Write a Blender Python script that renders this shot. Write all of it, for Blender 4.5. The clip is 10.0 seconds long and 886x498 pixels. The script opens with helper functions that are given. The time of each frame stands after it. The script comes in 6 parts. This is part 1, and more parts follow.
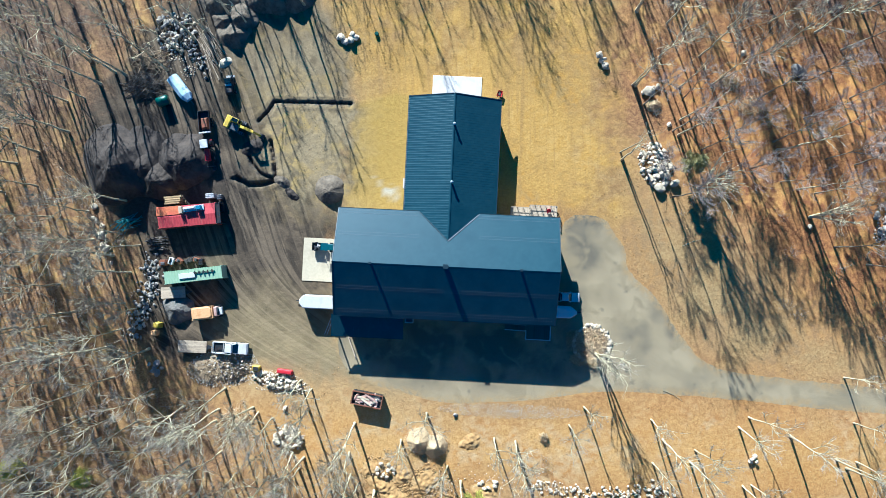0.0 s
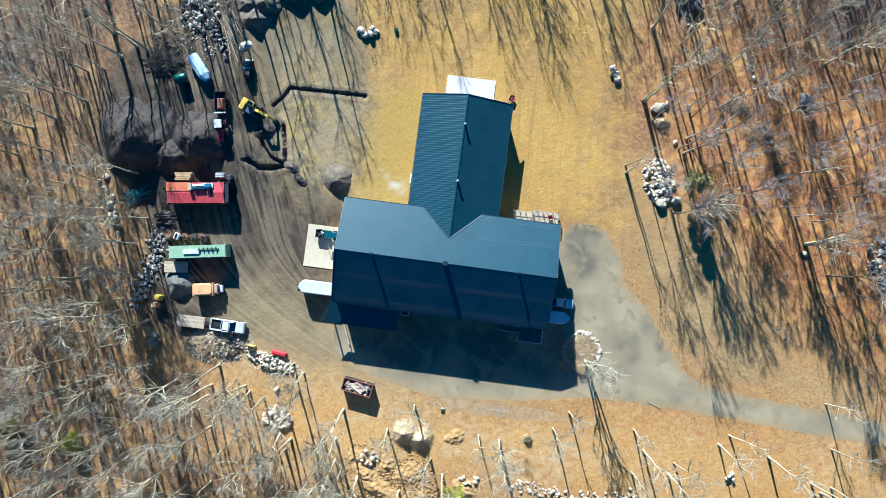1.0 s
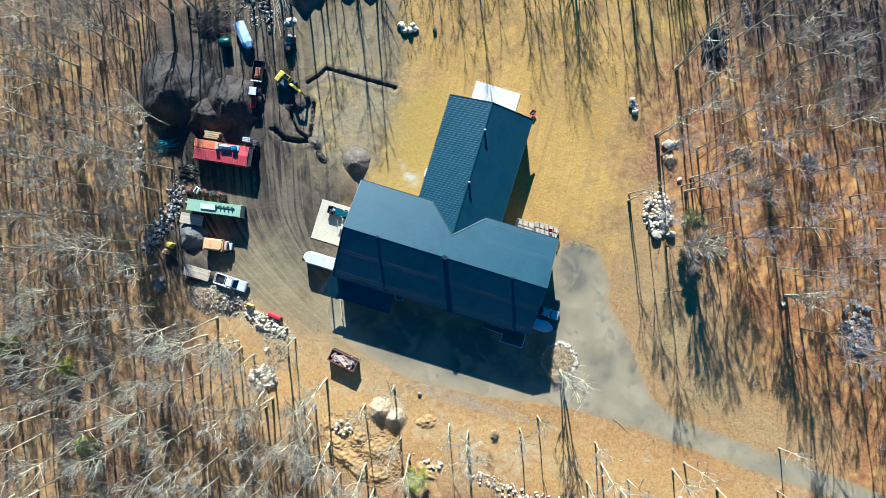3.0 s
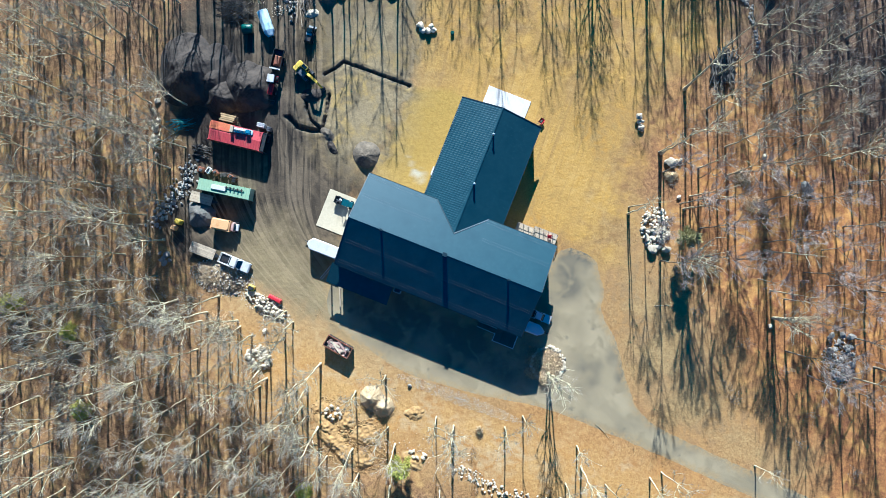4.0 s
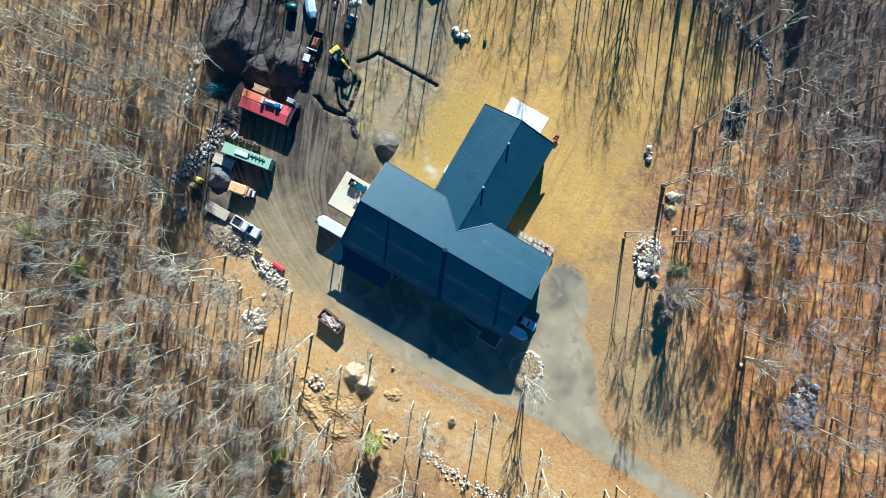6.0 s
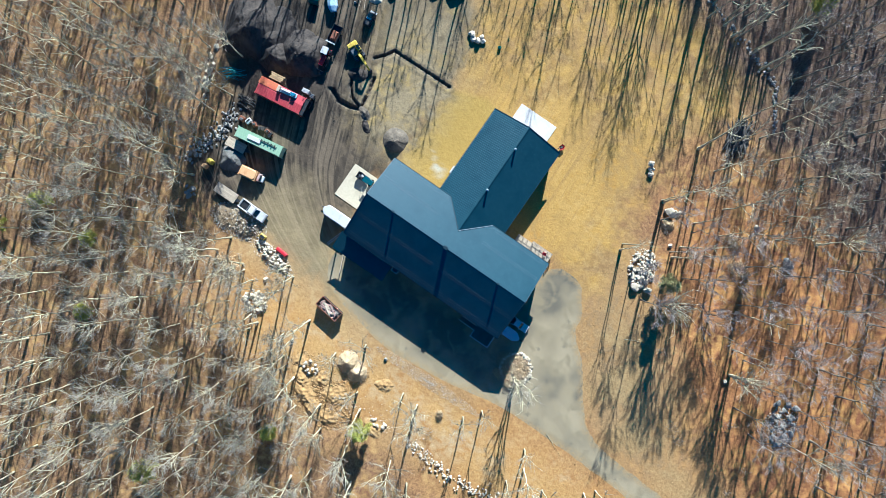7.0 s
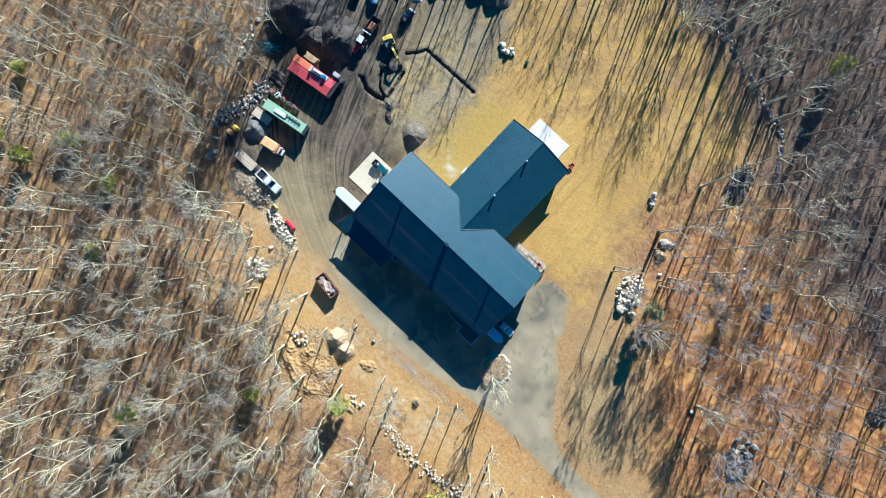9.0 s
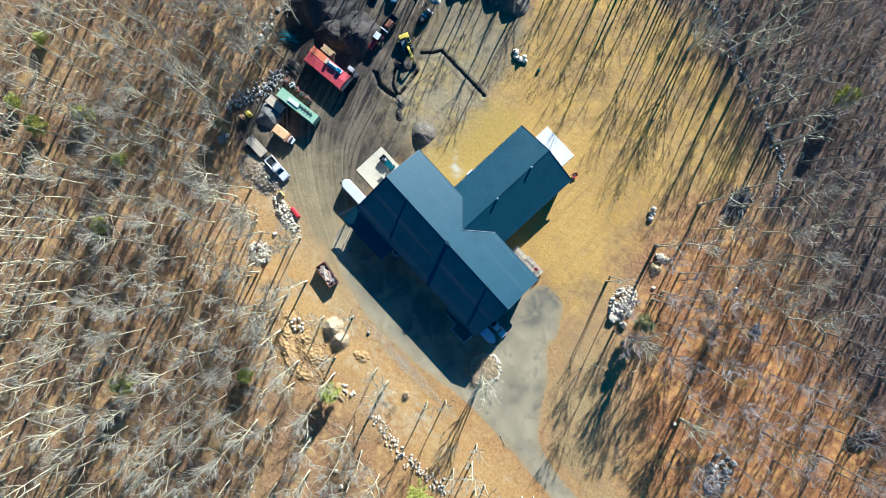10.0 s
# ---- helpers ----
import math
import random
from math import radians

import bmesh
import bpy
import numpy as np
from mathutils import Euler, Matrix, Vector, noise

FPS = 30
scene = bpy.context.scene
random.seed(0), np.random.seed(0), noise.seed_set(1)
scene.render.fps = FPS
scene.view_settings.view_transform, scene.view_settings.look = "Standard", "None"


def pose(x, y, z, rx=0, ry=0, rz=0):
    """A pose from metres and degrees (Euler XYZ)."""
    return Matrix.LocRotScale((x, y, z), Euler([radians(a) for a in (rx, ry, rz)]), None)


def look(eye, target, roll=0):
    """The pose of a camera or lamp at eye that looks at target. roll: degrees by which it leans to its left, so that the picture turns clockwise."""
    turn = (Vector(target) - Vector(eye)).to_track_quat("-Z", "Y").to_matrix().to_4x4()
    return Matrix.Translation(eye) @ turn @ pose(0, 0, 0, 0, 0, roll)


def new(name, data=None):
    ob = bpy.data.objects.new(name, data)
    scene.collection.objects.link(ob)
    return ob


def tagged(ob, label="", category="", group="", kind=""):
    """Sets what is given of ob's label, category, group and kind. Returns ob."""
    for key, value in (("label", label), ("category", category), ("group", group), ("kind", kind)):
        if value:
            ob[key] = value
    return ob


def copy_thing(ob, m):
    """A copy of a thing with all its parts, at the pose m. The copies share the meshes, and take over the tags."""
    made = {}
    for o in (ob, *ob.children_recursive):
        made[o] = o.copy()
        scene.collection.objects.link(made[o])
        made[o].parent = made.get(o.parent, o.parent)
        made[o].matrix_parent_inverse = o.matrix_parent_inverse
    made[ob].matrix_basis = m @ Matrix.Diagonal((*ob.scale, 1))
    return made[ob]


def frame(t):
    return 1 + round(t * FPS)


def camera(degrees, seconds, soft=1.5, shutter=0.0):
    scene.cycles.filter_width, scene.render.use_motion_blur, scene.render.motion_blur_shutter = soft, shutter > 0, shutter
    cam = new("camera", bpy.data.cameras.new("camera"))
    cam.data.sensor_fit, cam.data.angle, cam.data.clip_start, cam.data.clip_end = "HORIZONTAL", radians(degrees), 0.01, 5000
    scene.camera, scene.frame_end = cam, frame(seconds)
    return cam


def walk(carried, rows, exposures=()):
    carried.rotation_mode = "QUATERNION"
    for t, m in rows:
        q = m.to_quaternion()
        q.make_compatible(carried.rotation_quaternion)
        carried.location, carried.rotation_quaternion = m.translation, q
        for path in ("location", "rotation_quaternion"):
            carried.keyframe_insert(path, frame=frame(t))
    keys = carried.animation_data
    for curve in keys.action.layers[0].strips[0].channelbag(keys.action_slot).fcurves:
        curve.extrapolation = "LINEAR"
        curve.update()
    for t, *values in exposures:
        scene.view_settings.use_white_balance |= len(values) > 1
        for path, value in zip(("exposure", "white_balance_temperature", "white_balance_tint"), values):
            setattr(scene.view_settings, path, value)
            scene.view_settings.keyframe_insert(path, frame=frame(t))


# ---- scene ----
from mathutils import geometry

# ---- camera ----
cam = camera(72.0, 10.0, soft=0.45)
# seconds, height above the ground, heading
FLIGHT = [(0.0, 107.61, 0.0), (0.5, 108.3, 2.2), (1.0, 109.55, 4.7), (1.5, 110.9, 7.1), (2.5, 113.68, 11.8), (4.0, 118.0, 18.6), (5.0, 120.8, 23.06),
          (6.0, 123.65, 27.45), (7.5, 127.9, 33.97), (9.0, 131.75, 40.5), (10.0, 134.2, 44.66)]


def drone(t, height, heading):
    s = t / 10
    return (Matrix.Translation((1.311 - 0.785 * s, -2.163 - 2.467 * s, height)) @ pose(0, 0, 0, 0, 0, heading)
            @ pose(0, 0, 0, 1.13 - 1.201 * s, 0, 0) @ pose(0, 0, 0, 0, 0.701 - 0.834 * s, 0))


walk(cam, [(t, drone(t, h, a)) for t, h, a in FLIGHT], [(0.0, 1.92, 3490, -8), (10.0, 1.92, 3490, -8)])

# ---- sky and sun ----
SUN_EL, SHADE_DIR = 24.3, 19.5      # elevation; degrees by which shadows swing from south to east
sky_world = bpy.data.worlds.new("sky")
scene.world = sky_world
sky_world.use_nodes = True
wn = sky_world.node_tree
sky = wn.nodes.new("ShaderNodeTexSky")
sky.sky_type, sky.sun_disc = "NISHITA", False
sky.ozone_density, sky.dust_density = 1.0, 0.2
sky.sun_elevation, sky.sun_rotation = radians(SUN_EL), radians(-SHADE_DIR)
deep = wn.nodes.new("ShaderNodeMix")        # a deep, clear, cyan-blue sky
deep.data_type, deep.blend_type = "RGBA", "MULTIPLY"
deep.inputs[0].default_value, deep.inputs[7].default_value = 1.0, (0.0, 0.88, 1.36, 1)
wn.links.new(sky.outputs[0], deep.inputs[6])
wn.links.new(deep.outputs[2], wn.nodes["Background"].inputs[0])
wn.nodes["Background"].inputs[1].default_value = 0.0160
sun = new("sun", bpy.data.lights.new("sun", "SUN"))
sun.data.energy, sun.data.angle, sun.data.color = 5.0, radians(0.5), (1.0, 0.645, 0.378)
to_sun = Vector((-math.sin(radians(SHADE_DIR)) * math.cos(radians(SUN_EL)), math.cos(radians(SHADE_DIR)) * math.cos(radians(SUN_EL)), math.sin(radians(SUN_EL))))
sun.matrix_basis = look(to_sun * 150, (0, 0, 0))

# ---- materials ----
MATS = {}


def material(name, c1, c2=None, rough=0.8, metal=0.0, scale=1.0, c3=None, bump=0.2, fine=None, vary=0.0, spec=0.4):
    """A mottled surface: c1 to c2 over a fine grain, with c3 in larger stains; vary: spread of brightness from piece to piece."""
    if name in MATS:
        return MATS[name]
    m = MATS[name] = bpy.data.materials.new(name)
    m.use_nodes = True
    nt = m.node_tree
    N, L = nt.nodes, nt.links
    b = N["Principled BSDF"]
    b.inputs["Roughness"].default_value, b.inputs["Metallic"].default_value = rough, metal
    b.inputs["Specular IOR Level"].default_value = spec
    co = N.new("ShaderNodeTexCoord")
    n1 = N.new("ShaderNodeTexNoise")
    n1.inputs["Scale"].default_value, n1.inputs["Detail"].default_value = fine or scale * 6, 5
    L.new(co.outputs["Object"], n1.inputs["Vector"])
    mix = N.new("ShaderNodeMix")
    mix.data_type = "RGBA"
    mix.inputs[6].default_value, mix.inputs[7].default_value = (*c1, 1), (*(c2 or [v * 0.7 for v in c1]), 1)
    r1 = N.new("ShaderNodeMapRange")
    r1.inputs[1].default_value, r1.inputs[2].default_value = 0.35, 0.65
    L.new(n1.outputs[0], r1.inputs[0])
    L.new(r1.outputs[0], mix.inputs[0])
    out = mix.outputs[2]
    if c3:
        n2 = N.new("ShaderNodeTexNoise")
        n2.inputs["Scale"].default_value, n2.inputs["Detail"].default_value = scale, 4
        L.new(co.outputs["Object"], n2.inputs["Vector"])
        r2 = N.new("ShaderNodeMapRange")
        r2.inputs[1].default_value, r2.inputs[2].default_value = 0.5, 0.68
        L.new(n2.outputs[0], r2.inputs[0])
        mix2 = N.new("ShaderNodeMix")
        mix2.data_type = "RGBA"
        mix2.inputs[7].default_value = (*c3, 1)
        L.new(r2.outputs[0], mix2.inputs[0])
        L.new(out, mix2.inputs[6])
        out = mix2.outputs[2]
    if vary:
        oi = N.new("ShaderNodeObjectInfo")
        r3 = N.new("ShaderNodeMapRange")
        r3.inputs[3].default_value, r3.inputs[4].default_value = 1 - vary, 1 + vary
        L.new(oi.outputs["Random"], r3.inputs[0])
        hs = N.new("ShaderNodeHueSaturation")
        L.new(r3.outputs[0], hs.inputs["Value"])
        L.new(out, hs.inputs["Color"])
        out = hs.outputs[0]
    L.new(out, b.inputs["Base Color"])
    if bump:
        bp = N.new("ShaderNodeBump")
        bp.inputs["Strength"].default_value, bp.inputs["Distance"].default_value = bump, 0.1
        L.new(n1.outputs[0], bp.inputs["Height"])
        L.new(bp.outputs[0], b.inputs["Normal"])
    return m


ROOF = material("blue_grey_metal_roof", (0.016, 0.044, 0.061), (0.020, 0.050, 0.067), 0.5, 0.0, 0.25, (0.013, 0.039, 0.056), 0.02, 1.5, 0.0, 0.25)
ROOF_TRIM = material("dark_roof_trim", (0.022, 0.037, 0.048), None, 0.45, 0.0, 1.0)
FLASHING = material("pale_flashing", (0.333, 0.355, 0.370), None, 0.4, 0.2, 1.0)
SIDING = material("grey_siding", (0.237, 0.252, 0.259), (0.200, 0.215, 0.222), 0.7)
CONCRETE = material("pale_concrete", (0.555, 0.466, 0.299), (0.502, 0.418, 0.267), 0.85, 0, 0.5, (0.448, 0.370, 0.236), 0.1)
NEWCONC = material("new_concrete", (0.607, 0.551, 0.477), (0.570, 0.514, 0.444), 0.8, 0, 0.4, (0.525, 0.470, 0.403), 0.1)
WHITE = material("white_paint", (0.592, 0.559, 0.511), (0.555, 0.522, 0.474), 0.35, 0, 0.8, (0.496, 0.459, 0.407), 0.02)
RUBBER = material("black_rubber", (0.015, 0.015, 0.015), None, 0.8)
GLASS = material("tinted_glass", (0.011, 0.022, 0.026), (0.009, 0.016, 0.019), 0.06, 0, 1, None, 0, None, 0, 0.6)
STEEL = material("grey_steel", (0.207, 0.207, 0.200), (0.148, 0.148, 0.148), 0.45, 0.6, 2, (0.148, 0.089, 0.052))
DARKSTEEL = material("dark_steel", (0.037, 0.041, 0.044), (0.022, 0.024, 0.027), 0.5, 0.3, 2, (0.067, 0.044, 0.030))
RED = material("faded_red_paint", (0.444, 0.063, 0.063), (0.355, 0.044, 0.048), 0.5, 0, 0.35, (0.407, 0.118, 0.081), 0.05)
ORANGERUST = material("bright_orange_rust", (0.536, 0.170, 0.052), (0.425, 0.120, 0.041), 0.8, 0, 0.6, (0.509, 0.093, 0.044))
RUST = material("orange_rust", (0.222, 0.089, 0.037), (0.148, 0.063, 0.030), 0.8, 0, 0.9, (0.252, 0.074, 0.037))
GREEN = material("pale_green_paint", (0.326, 0.422, 0.252), (0.289, 0.377, 0.222), 0.5, 0, 0.4, (0.370, 0.459, 0.296), 0.05)
YELLOW = material("machine_yellow", (0.592, 0.444, 0.030), (0.518, 0.370, 0.022), 0.45, 0, 1, (0.333, 0.237, 0.044), 0.03)
BRIGHTRED = material("bright_red_paint", (0.444, 0.022, 0.030), (0.370, 0.015, 0.022), 0.35, 0, 1, None, 0.02)
ORANGE = material("tan_orange_load", (0.551, 0.306, 0.104), (0.622, 0.391, 0.163), 0.8, 0, 0.8, (0.444, 0.221, 0.067))
TIMBER = material("weathered_timber", (0.474, 0.377, 0.244), (0.392, 0.311, 0.200), 0.8, 0, 1.5, (0.311, 0.244, 0.163), 0.2, None, 0.15)
FRESHWOOD = material("fresh_lumber", (0.488, 0.340, 0.148), (0.414, 0.281, 0.118), 0.75, 0, 1.5, None, 0.1, None, 0.2)
DECKWOOD = material("dark_stained_boards", (0.111, 0.098, 0.080), (0.084, 0.074, 0.061), 0.75, 0, 1.5, None, 0.15, None, 0.15)
TARP = material("blue_white_tarp", (0.577, 0.636, 0.651), (0.488, 0.592, 0.629), 0.4, 0, 0.3, (0.118, 0.385, 0.488), 0.1)
TEAL = material("dark_green_plastic", (0.007, 0.052, 0.037), (0.015, 0.074, 0.052), 0.4)
ROCK = material("pale_granite", (0.596, 0.496, 0.325), (0.471, 0.389, 0.251), 0.85, 0, 1.2, (0.376, 0.303, 0.196), 0.3, None, 0.2)
BRANCHWOOD = material("cut_branches", (0.365, 0.268, 0.136), (0.249, 0.184, 0.098), 0.9, 0, 1.0, (0.456, 0.360, 0.209), 0, None, 0.35)
EARTH = material("orange_tan_earth", (0.388, 0.242, 0.075), (0.286, 0.174, 0.053), 0.95, 0, 0.5, (0.436, 0.293, 0.109), 0.5, 2.5)
CLODS = material("dry_clods", (0.30, 0.235, 0.135), (0.20, 0.155, 0.09), 0.95, 0, 1.2)
GREYGRIT = material("grey_grit", (0.444, 0.386, 0.285), (0.319, 0.275, 0.200), 0.9, 0, 1.2, None, 0, None)
GRIT = material("pale_grit", (0.616, 0.511, 0.353), (0.477, 0.392, 0.266), 0.9, 0, 1.2, None, 0, None)
# grey stone, darkened further to carry the tree shade on the stone bank
DARKROCK = material("grey_stone", (0.312, 0.278, 0.221), (0.204, 0.183, 0.149), 0.85, 0, 1.2, (0.300, 0.249, 0.186), 0.3, None, 0.3)
BARK = material("grey_bark", (0.487, 0.423, 0.239), (0.329, 0.282, 0.158), 0.9, 0, 0.8, (0.565, 0.503, 0.300), 0.3, 5.0, 0.3)
GREYBARK = material("dark_grey_bark", (0.231, 0.195, 0.124), (0.147, 0.122, 0.078), 0.9, 0, 0.8, (0.323, 0.278, 0.182), 0.3, 5.0, 0.3)
TWIG = material("bare_twigs", (0.301, 0.250, 0.176), (0.185, 0.154, 0.110), 0.9, 0, 0.6, (0.362, 0.303, 0.217), 0, 3.0, 0.3)
MAUVETWIG = material("mauve_grey_twigs", (0.37, 0.295, 0.235), (0.25, 0.198, 0.16), 0.9, 0, 0.6, (0.43, 0.35, 0.285), 0, 3.0, 0.25)
NEEDLE = material("pine_needles", (0.476, 0.451, 0.053), (0.311, 0.300, 0.040), 0.8, 0, 1.5, (0.580, 0.536, 0.071), 0, 4.0)
OLIVE = material("olive_needles", (0.320, 0.287, 0.095), (0.213, 0.195, 0.072), 0.8, 0, 1.5, (0.390, 0.348, 0.134), 0, 4.0)
LOGS = material("dark_logs", (0.074, 0.063, 0.052), (0.044, 0.041, 0.037), 0.9, 0, 1, (0.133, 0.111, 0.081), 0.3, None, 0.4)
SOIL = material("dark_soil", (0.055, 0.042, 0.031), (0.031, 0.024, 0.018), 0.95, 0, 0.3, (0.070, 0.054, 0.039), 0.6, 2.2)
GRAVEL = material("grey_gravel", (0.141, 0.127, 0.104), (0.100, 0.090, 0.074), 0.95, 0, 0.5, (0.178, 0.161, 0.130), 0.6, 6.0)
TANSOIL = material("tan_soil", (0.141, 0.111, 0.073), (0.085, 0.067, 0.044), 0.95, 0, 0.5, (0.178, 0.141, 0.092), 0.5, 2.5)
STRAW = material("dry_grass", (0.414, 0.266, 0.089), (0.311, 0.192, 0.059), 0.9, 0, 0.4, (0.385, 0.222, 0.059), 0, 3.0)
SAND = material("tan_dirt", (0.281, 0.207, 0.111), (0.215, 0.155, 0.085), 0.95, 0, 0.5, (0.326, 0.252, 0.148), 0.25, 5.0)
BRUSH = material("pale_brush", (0.563, 0.426, 0.217), (0.431, 0.319, 0.161), 0.9, 0, 1.0, None, 0, None, 0.2)


# ---- mesh helpers ----
class Build:
    """Collects vertices and faces of one part."""

    def __init__(self):
        self.v, self.f = [], []

    def add(self, verts, faces):
        n = len(self.v)
        self.v += [tuple(p) for p in verts]
        self.f += [[i + n for i in f] for f in faces]
        return self

    def box(self, x0, x1, y0, y1, z0, z1, m=None, taper=0.0):
        vs = [Vector((x, y, z)) for z, k in ((z0, 0), (z1, taper)) for x, y in ((x0 + k, y0 + k), (x1 - k, y0 + k), (x1 - k, y1 - k), (x0 + k, y1 - k))]
        if m:
            vs = [m @ p for p in vs]
        return self.add(vs, [(3, 2, 1, 0), (4, 5, 6, 7), (0, 1, 5, 4), (1, 2, 6, 5), (2, 3, 7, 6), (3, 0, 4, 7)])

    def tube(self, p0, p1, r0, r1=None, n=8, caps=True):
        p0, p1 = Vector(p0), Vector(p1)
        r1 = r0 if r1 is None else r1
        a = (p1 - p0).normalized()
        s = a.orthogonal().normalized()
        w = a.cross(s)
        vs = [p + (s * math.cos(k * math.tau / n) + w * math.sin(k * math.tau / n)) * r for p, r in ((p0, r0), (p1, r1)) for k in range(n)]
        fs = [(k, (k + 1) % n, n + (k + 1) % n, n + k) for k in range(n)]
        if caps:
            fs += [tuple(range(n))[::-1], tuple(range(n, 2 * n))]
        return self.add(vs, fs)

    def prism(self, poly, z0, z1):
        n = len(poly)
        vs = [(x, y, z0) for x, y in poly] + [(x, y, z1) for x, y in poly]
        return self.add(vs, [tuple(range(n))[::-1], tuple(range(n, 2 * n))] + [(k, (k + 1) % n, n + (k + 1) % n, n + k) for k in range(n)])

    def side(self, poly, y0, y1):
        """A profile in x and z, drawn out along y."""
        n = len(poly)
        vs = [(x, y0, z) for x, z in poly] + [(x, y1, z) for x, z in poly]
        return self.add(vs, [tuple(range(n)), tuple(range(n, 2 * n))[::-1]] + [((k + 1) % n, k, n + k, n + (k + 1) % n) for k in range(n)])

    def mesh(self, name, mat, bevel=0.0, smooth=False):
        me = bpy.data.meshes.new(name)
        me.from_pydata(self.v, [], self.f)
        bm = bmesh.new()
        bm.from_mesh(me)
        bmesh.ops.recalc_face_normals(bm, faces=bm.faces)
        if bevel:
            bmesh.ops.bevel(bm, geom=bm.edges[:], offset=bevel, segments=1, affect="EDGES", clamp_overlap=True)
        bm.to_mesh(me)
        bm.free()
        if smooth:
            me.shade_smooth()
        me.materials.append(mat)
        return me


def thing(name, x, y, z=0.0, rz=0.0, label="", category="", group="", kind=""):
    ob = new(name)
    ob.empty_display_size = 0.3
    ob.matrix_basis = pose(x, y, z, 0, 0, rz)
    return tagged(ob, label, category, group, kind)


def part(name, build, mat, parent, label="", bevel=0.0, smooth=False):
    ob = new(name, build.mesh(name, mat, bevel, smooth) if isinstance(build, Build) else build)
    ob.parent = parent
    return tagged(ob, label)


def tri_mesh(name, verts, tris, mat, smooth=False):
    """A mesh straight from arrays of vertices and triangles."""
    me = bpy.data.meshes.new(name)
    v, t = np.asarray(verts, dtype=np.float32), np.asarray(tris, dtype=np.int32)
    me.vertices.add(len(v))
    me.vertices.foreach_set("co", v.ravel())
    me.loops.add(t.size)
    me.loops.foreach_set("vertex_index", t.ravel())
    me.polygons.add(len(t))
    me.polygons.foreach_set("loop_start", np.arange(0, t.size, 3, dtype=np.int32))
    me.update(calc_edges=True)
    if smooth:
        me.shade_smooth()
    me.materials.append(mat)
    return me


def inside(poly, x, y):
    """Whether points lie in a polygon, for arrays."""
    hit = np.zeros(np.shape(x), bool)
    for (x0, y0), (x1, y1) in zip(poly, poly[1:] + poly[:1]):
        cross = (y0 > y) != (y1 > y)
        hit ^= cross & (x < (x1 - x0) * (y - y0) / ((y1 - y0) or 1e-9) + x0)
    return hit


def reach(line, x, y, closed=False):
    """Distance of points to a line of corners, for arrays."""
    best = np.full(np.shape(x), 1e9)
    for (x0, y0), (x1, y1) in zip(line, line[1:] + (line[:1] if closed else [])):
        dx, dy = x1 - x0, y1 - y0
        s = np.clip(((x - x0) * dx + (y - y0) * dy) / (dx * dx + dy * dy + 1e-9), 0, 1)
        best = np.minimum(best, np.hypot(x - x0 - s * dx, y - y0 - s * dy))
    return best


def zone(poly, x, y):
    """Distance into a polygon, negative outside."""
    d = reach(poly, x, y, True)
    return np.where(inside(poly, x, y), d, -d)


def waves(x, y, size, seed):
    """Smooth noise for arrays, about -1 to 1."""
    r = np.random.RandomState(seed)
    out = 0
    for k in range(7):
        a, p, f = r.uniform(0, math.tau), r.uniform(0, math.tau), r.uniform(0.6, 1.8) / size * math.tau
        out = out + np.sin((x * math.cos(a) + y * math.sin(a)) * f + p + 1.5 * np.sin((y * math.cos(a) - x * math.sin(a)) * f * 0.7 + k))
    return out / 3.5


# ---- plan of the ground ----
YARD = [(-38.8, 48.6), (-22.6, 46.5), (-18.5, 38.3), (-16.0, 26.2), (-16.6, 14.1), (-18.8, 6.9), (-19.2, -15.9), (-14.3, -23.0), (-8.4, -24.8), (-16.3, -22.6), (-24.3, -21.8), (-34.3, -19.9), (-48.4, -20.9),
        (-54.5, -15.9), (-53.1, -2.9), (-58.7, 6.1), (-64.8, 11.2), (-63.0, 26.4), (-57.5, 33.4), (-50.9, 42.6)]
WORKED = [(-30.1, 26.0), (-16.4, 25.6), (-16.9, 10.1), (-22.4, 8.6), (-28.5, 11.1), (-31.5, 15.1), (-31.6, 23.2)]
LAWN = [(-24.0, 58.0), (-22.6, 42.4), (-16.5, 26.2), (-17.2, 6.9), (21.5, 5.5), (32.4, 5.5), (32.7, 14.0), (29.6, 26.0), (29.1, 38.1), (36.0, 50.0), (38.0, 58.0), (8.0, 68.0), (-10.0, 66.0)]
MEADOW = [(30.0, 5.5), (32.5, 14.0), (44.3, 6.0), (53.1, -3.0), (68.7, -15.8), (77.2, -19.7), (77.2, -24.6), (50.0, -21.9), (40.2, -13.8), (32.4, -2.9)]
SOUTH = [(-23.8, -23.0), (-8.4, -25.3), (1.6, -27.3), (17.4, -26.7), (31.3, -25.1), (55.8, -27.0), (89.9, -30.0), (89.7, -45.1), (45.8, -47.2), (11.4, -41.5), (-6.4, -45.5), (-18.3, -45.5), (-26.2, -40.6), (-34.3, -32.8), (-35.3, -25.8), (-25.3, -25.3)]
DRIVE = [(20.0, 6.0), (28.3, 5.8), (29.8, 3.2), (32.1, 0.2), (32.4, -4.1), (36.3, -7.4), (38.8, -10.4), (40.7, -14.0), (42.7, -16.5), (45.4, -19.8), (50.0, -21.7), (60.8, -22.8), (70.5, -23.7), (85.1, -25.4),
         (138.2, -32.3), (138.1, -36.3), (85.1, -29.3), (68.5, -28.2), (55.8, -26.8), (41.1, -25.5), (31.3, -24.9), (25.3, -25.2), (17.4, -26.4), (8.5, -27.0), (-0.4, -27.2), (-4.9, -25.8), (-12.3, -24.0), (-15.8, -22.2), (-18.3, -19.9), (-18.6, -11.9), (-8.4, -9.9), (20.0, -9.9)]
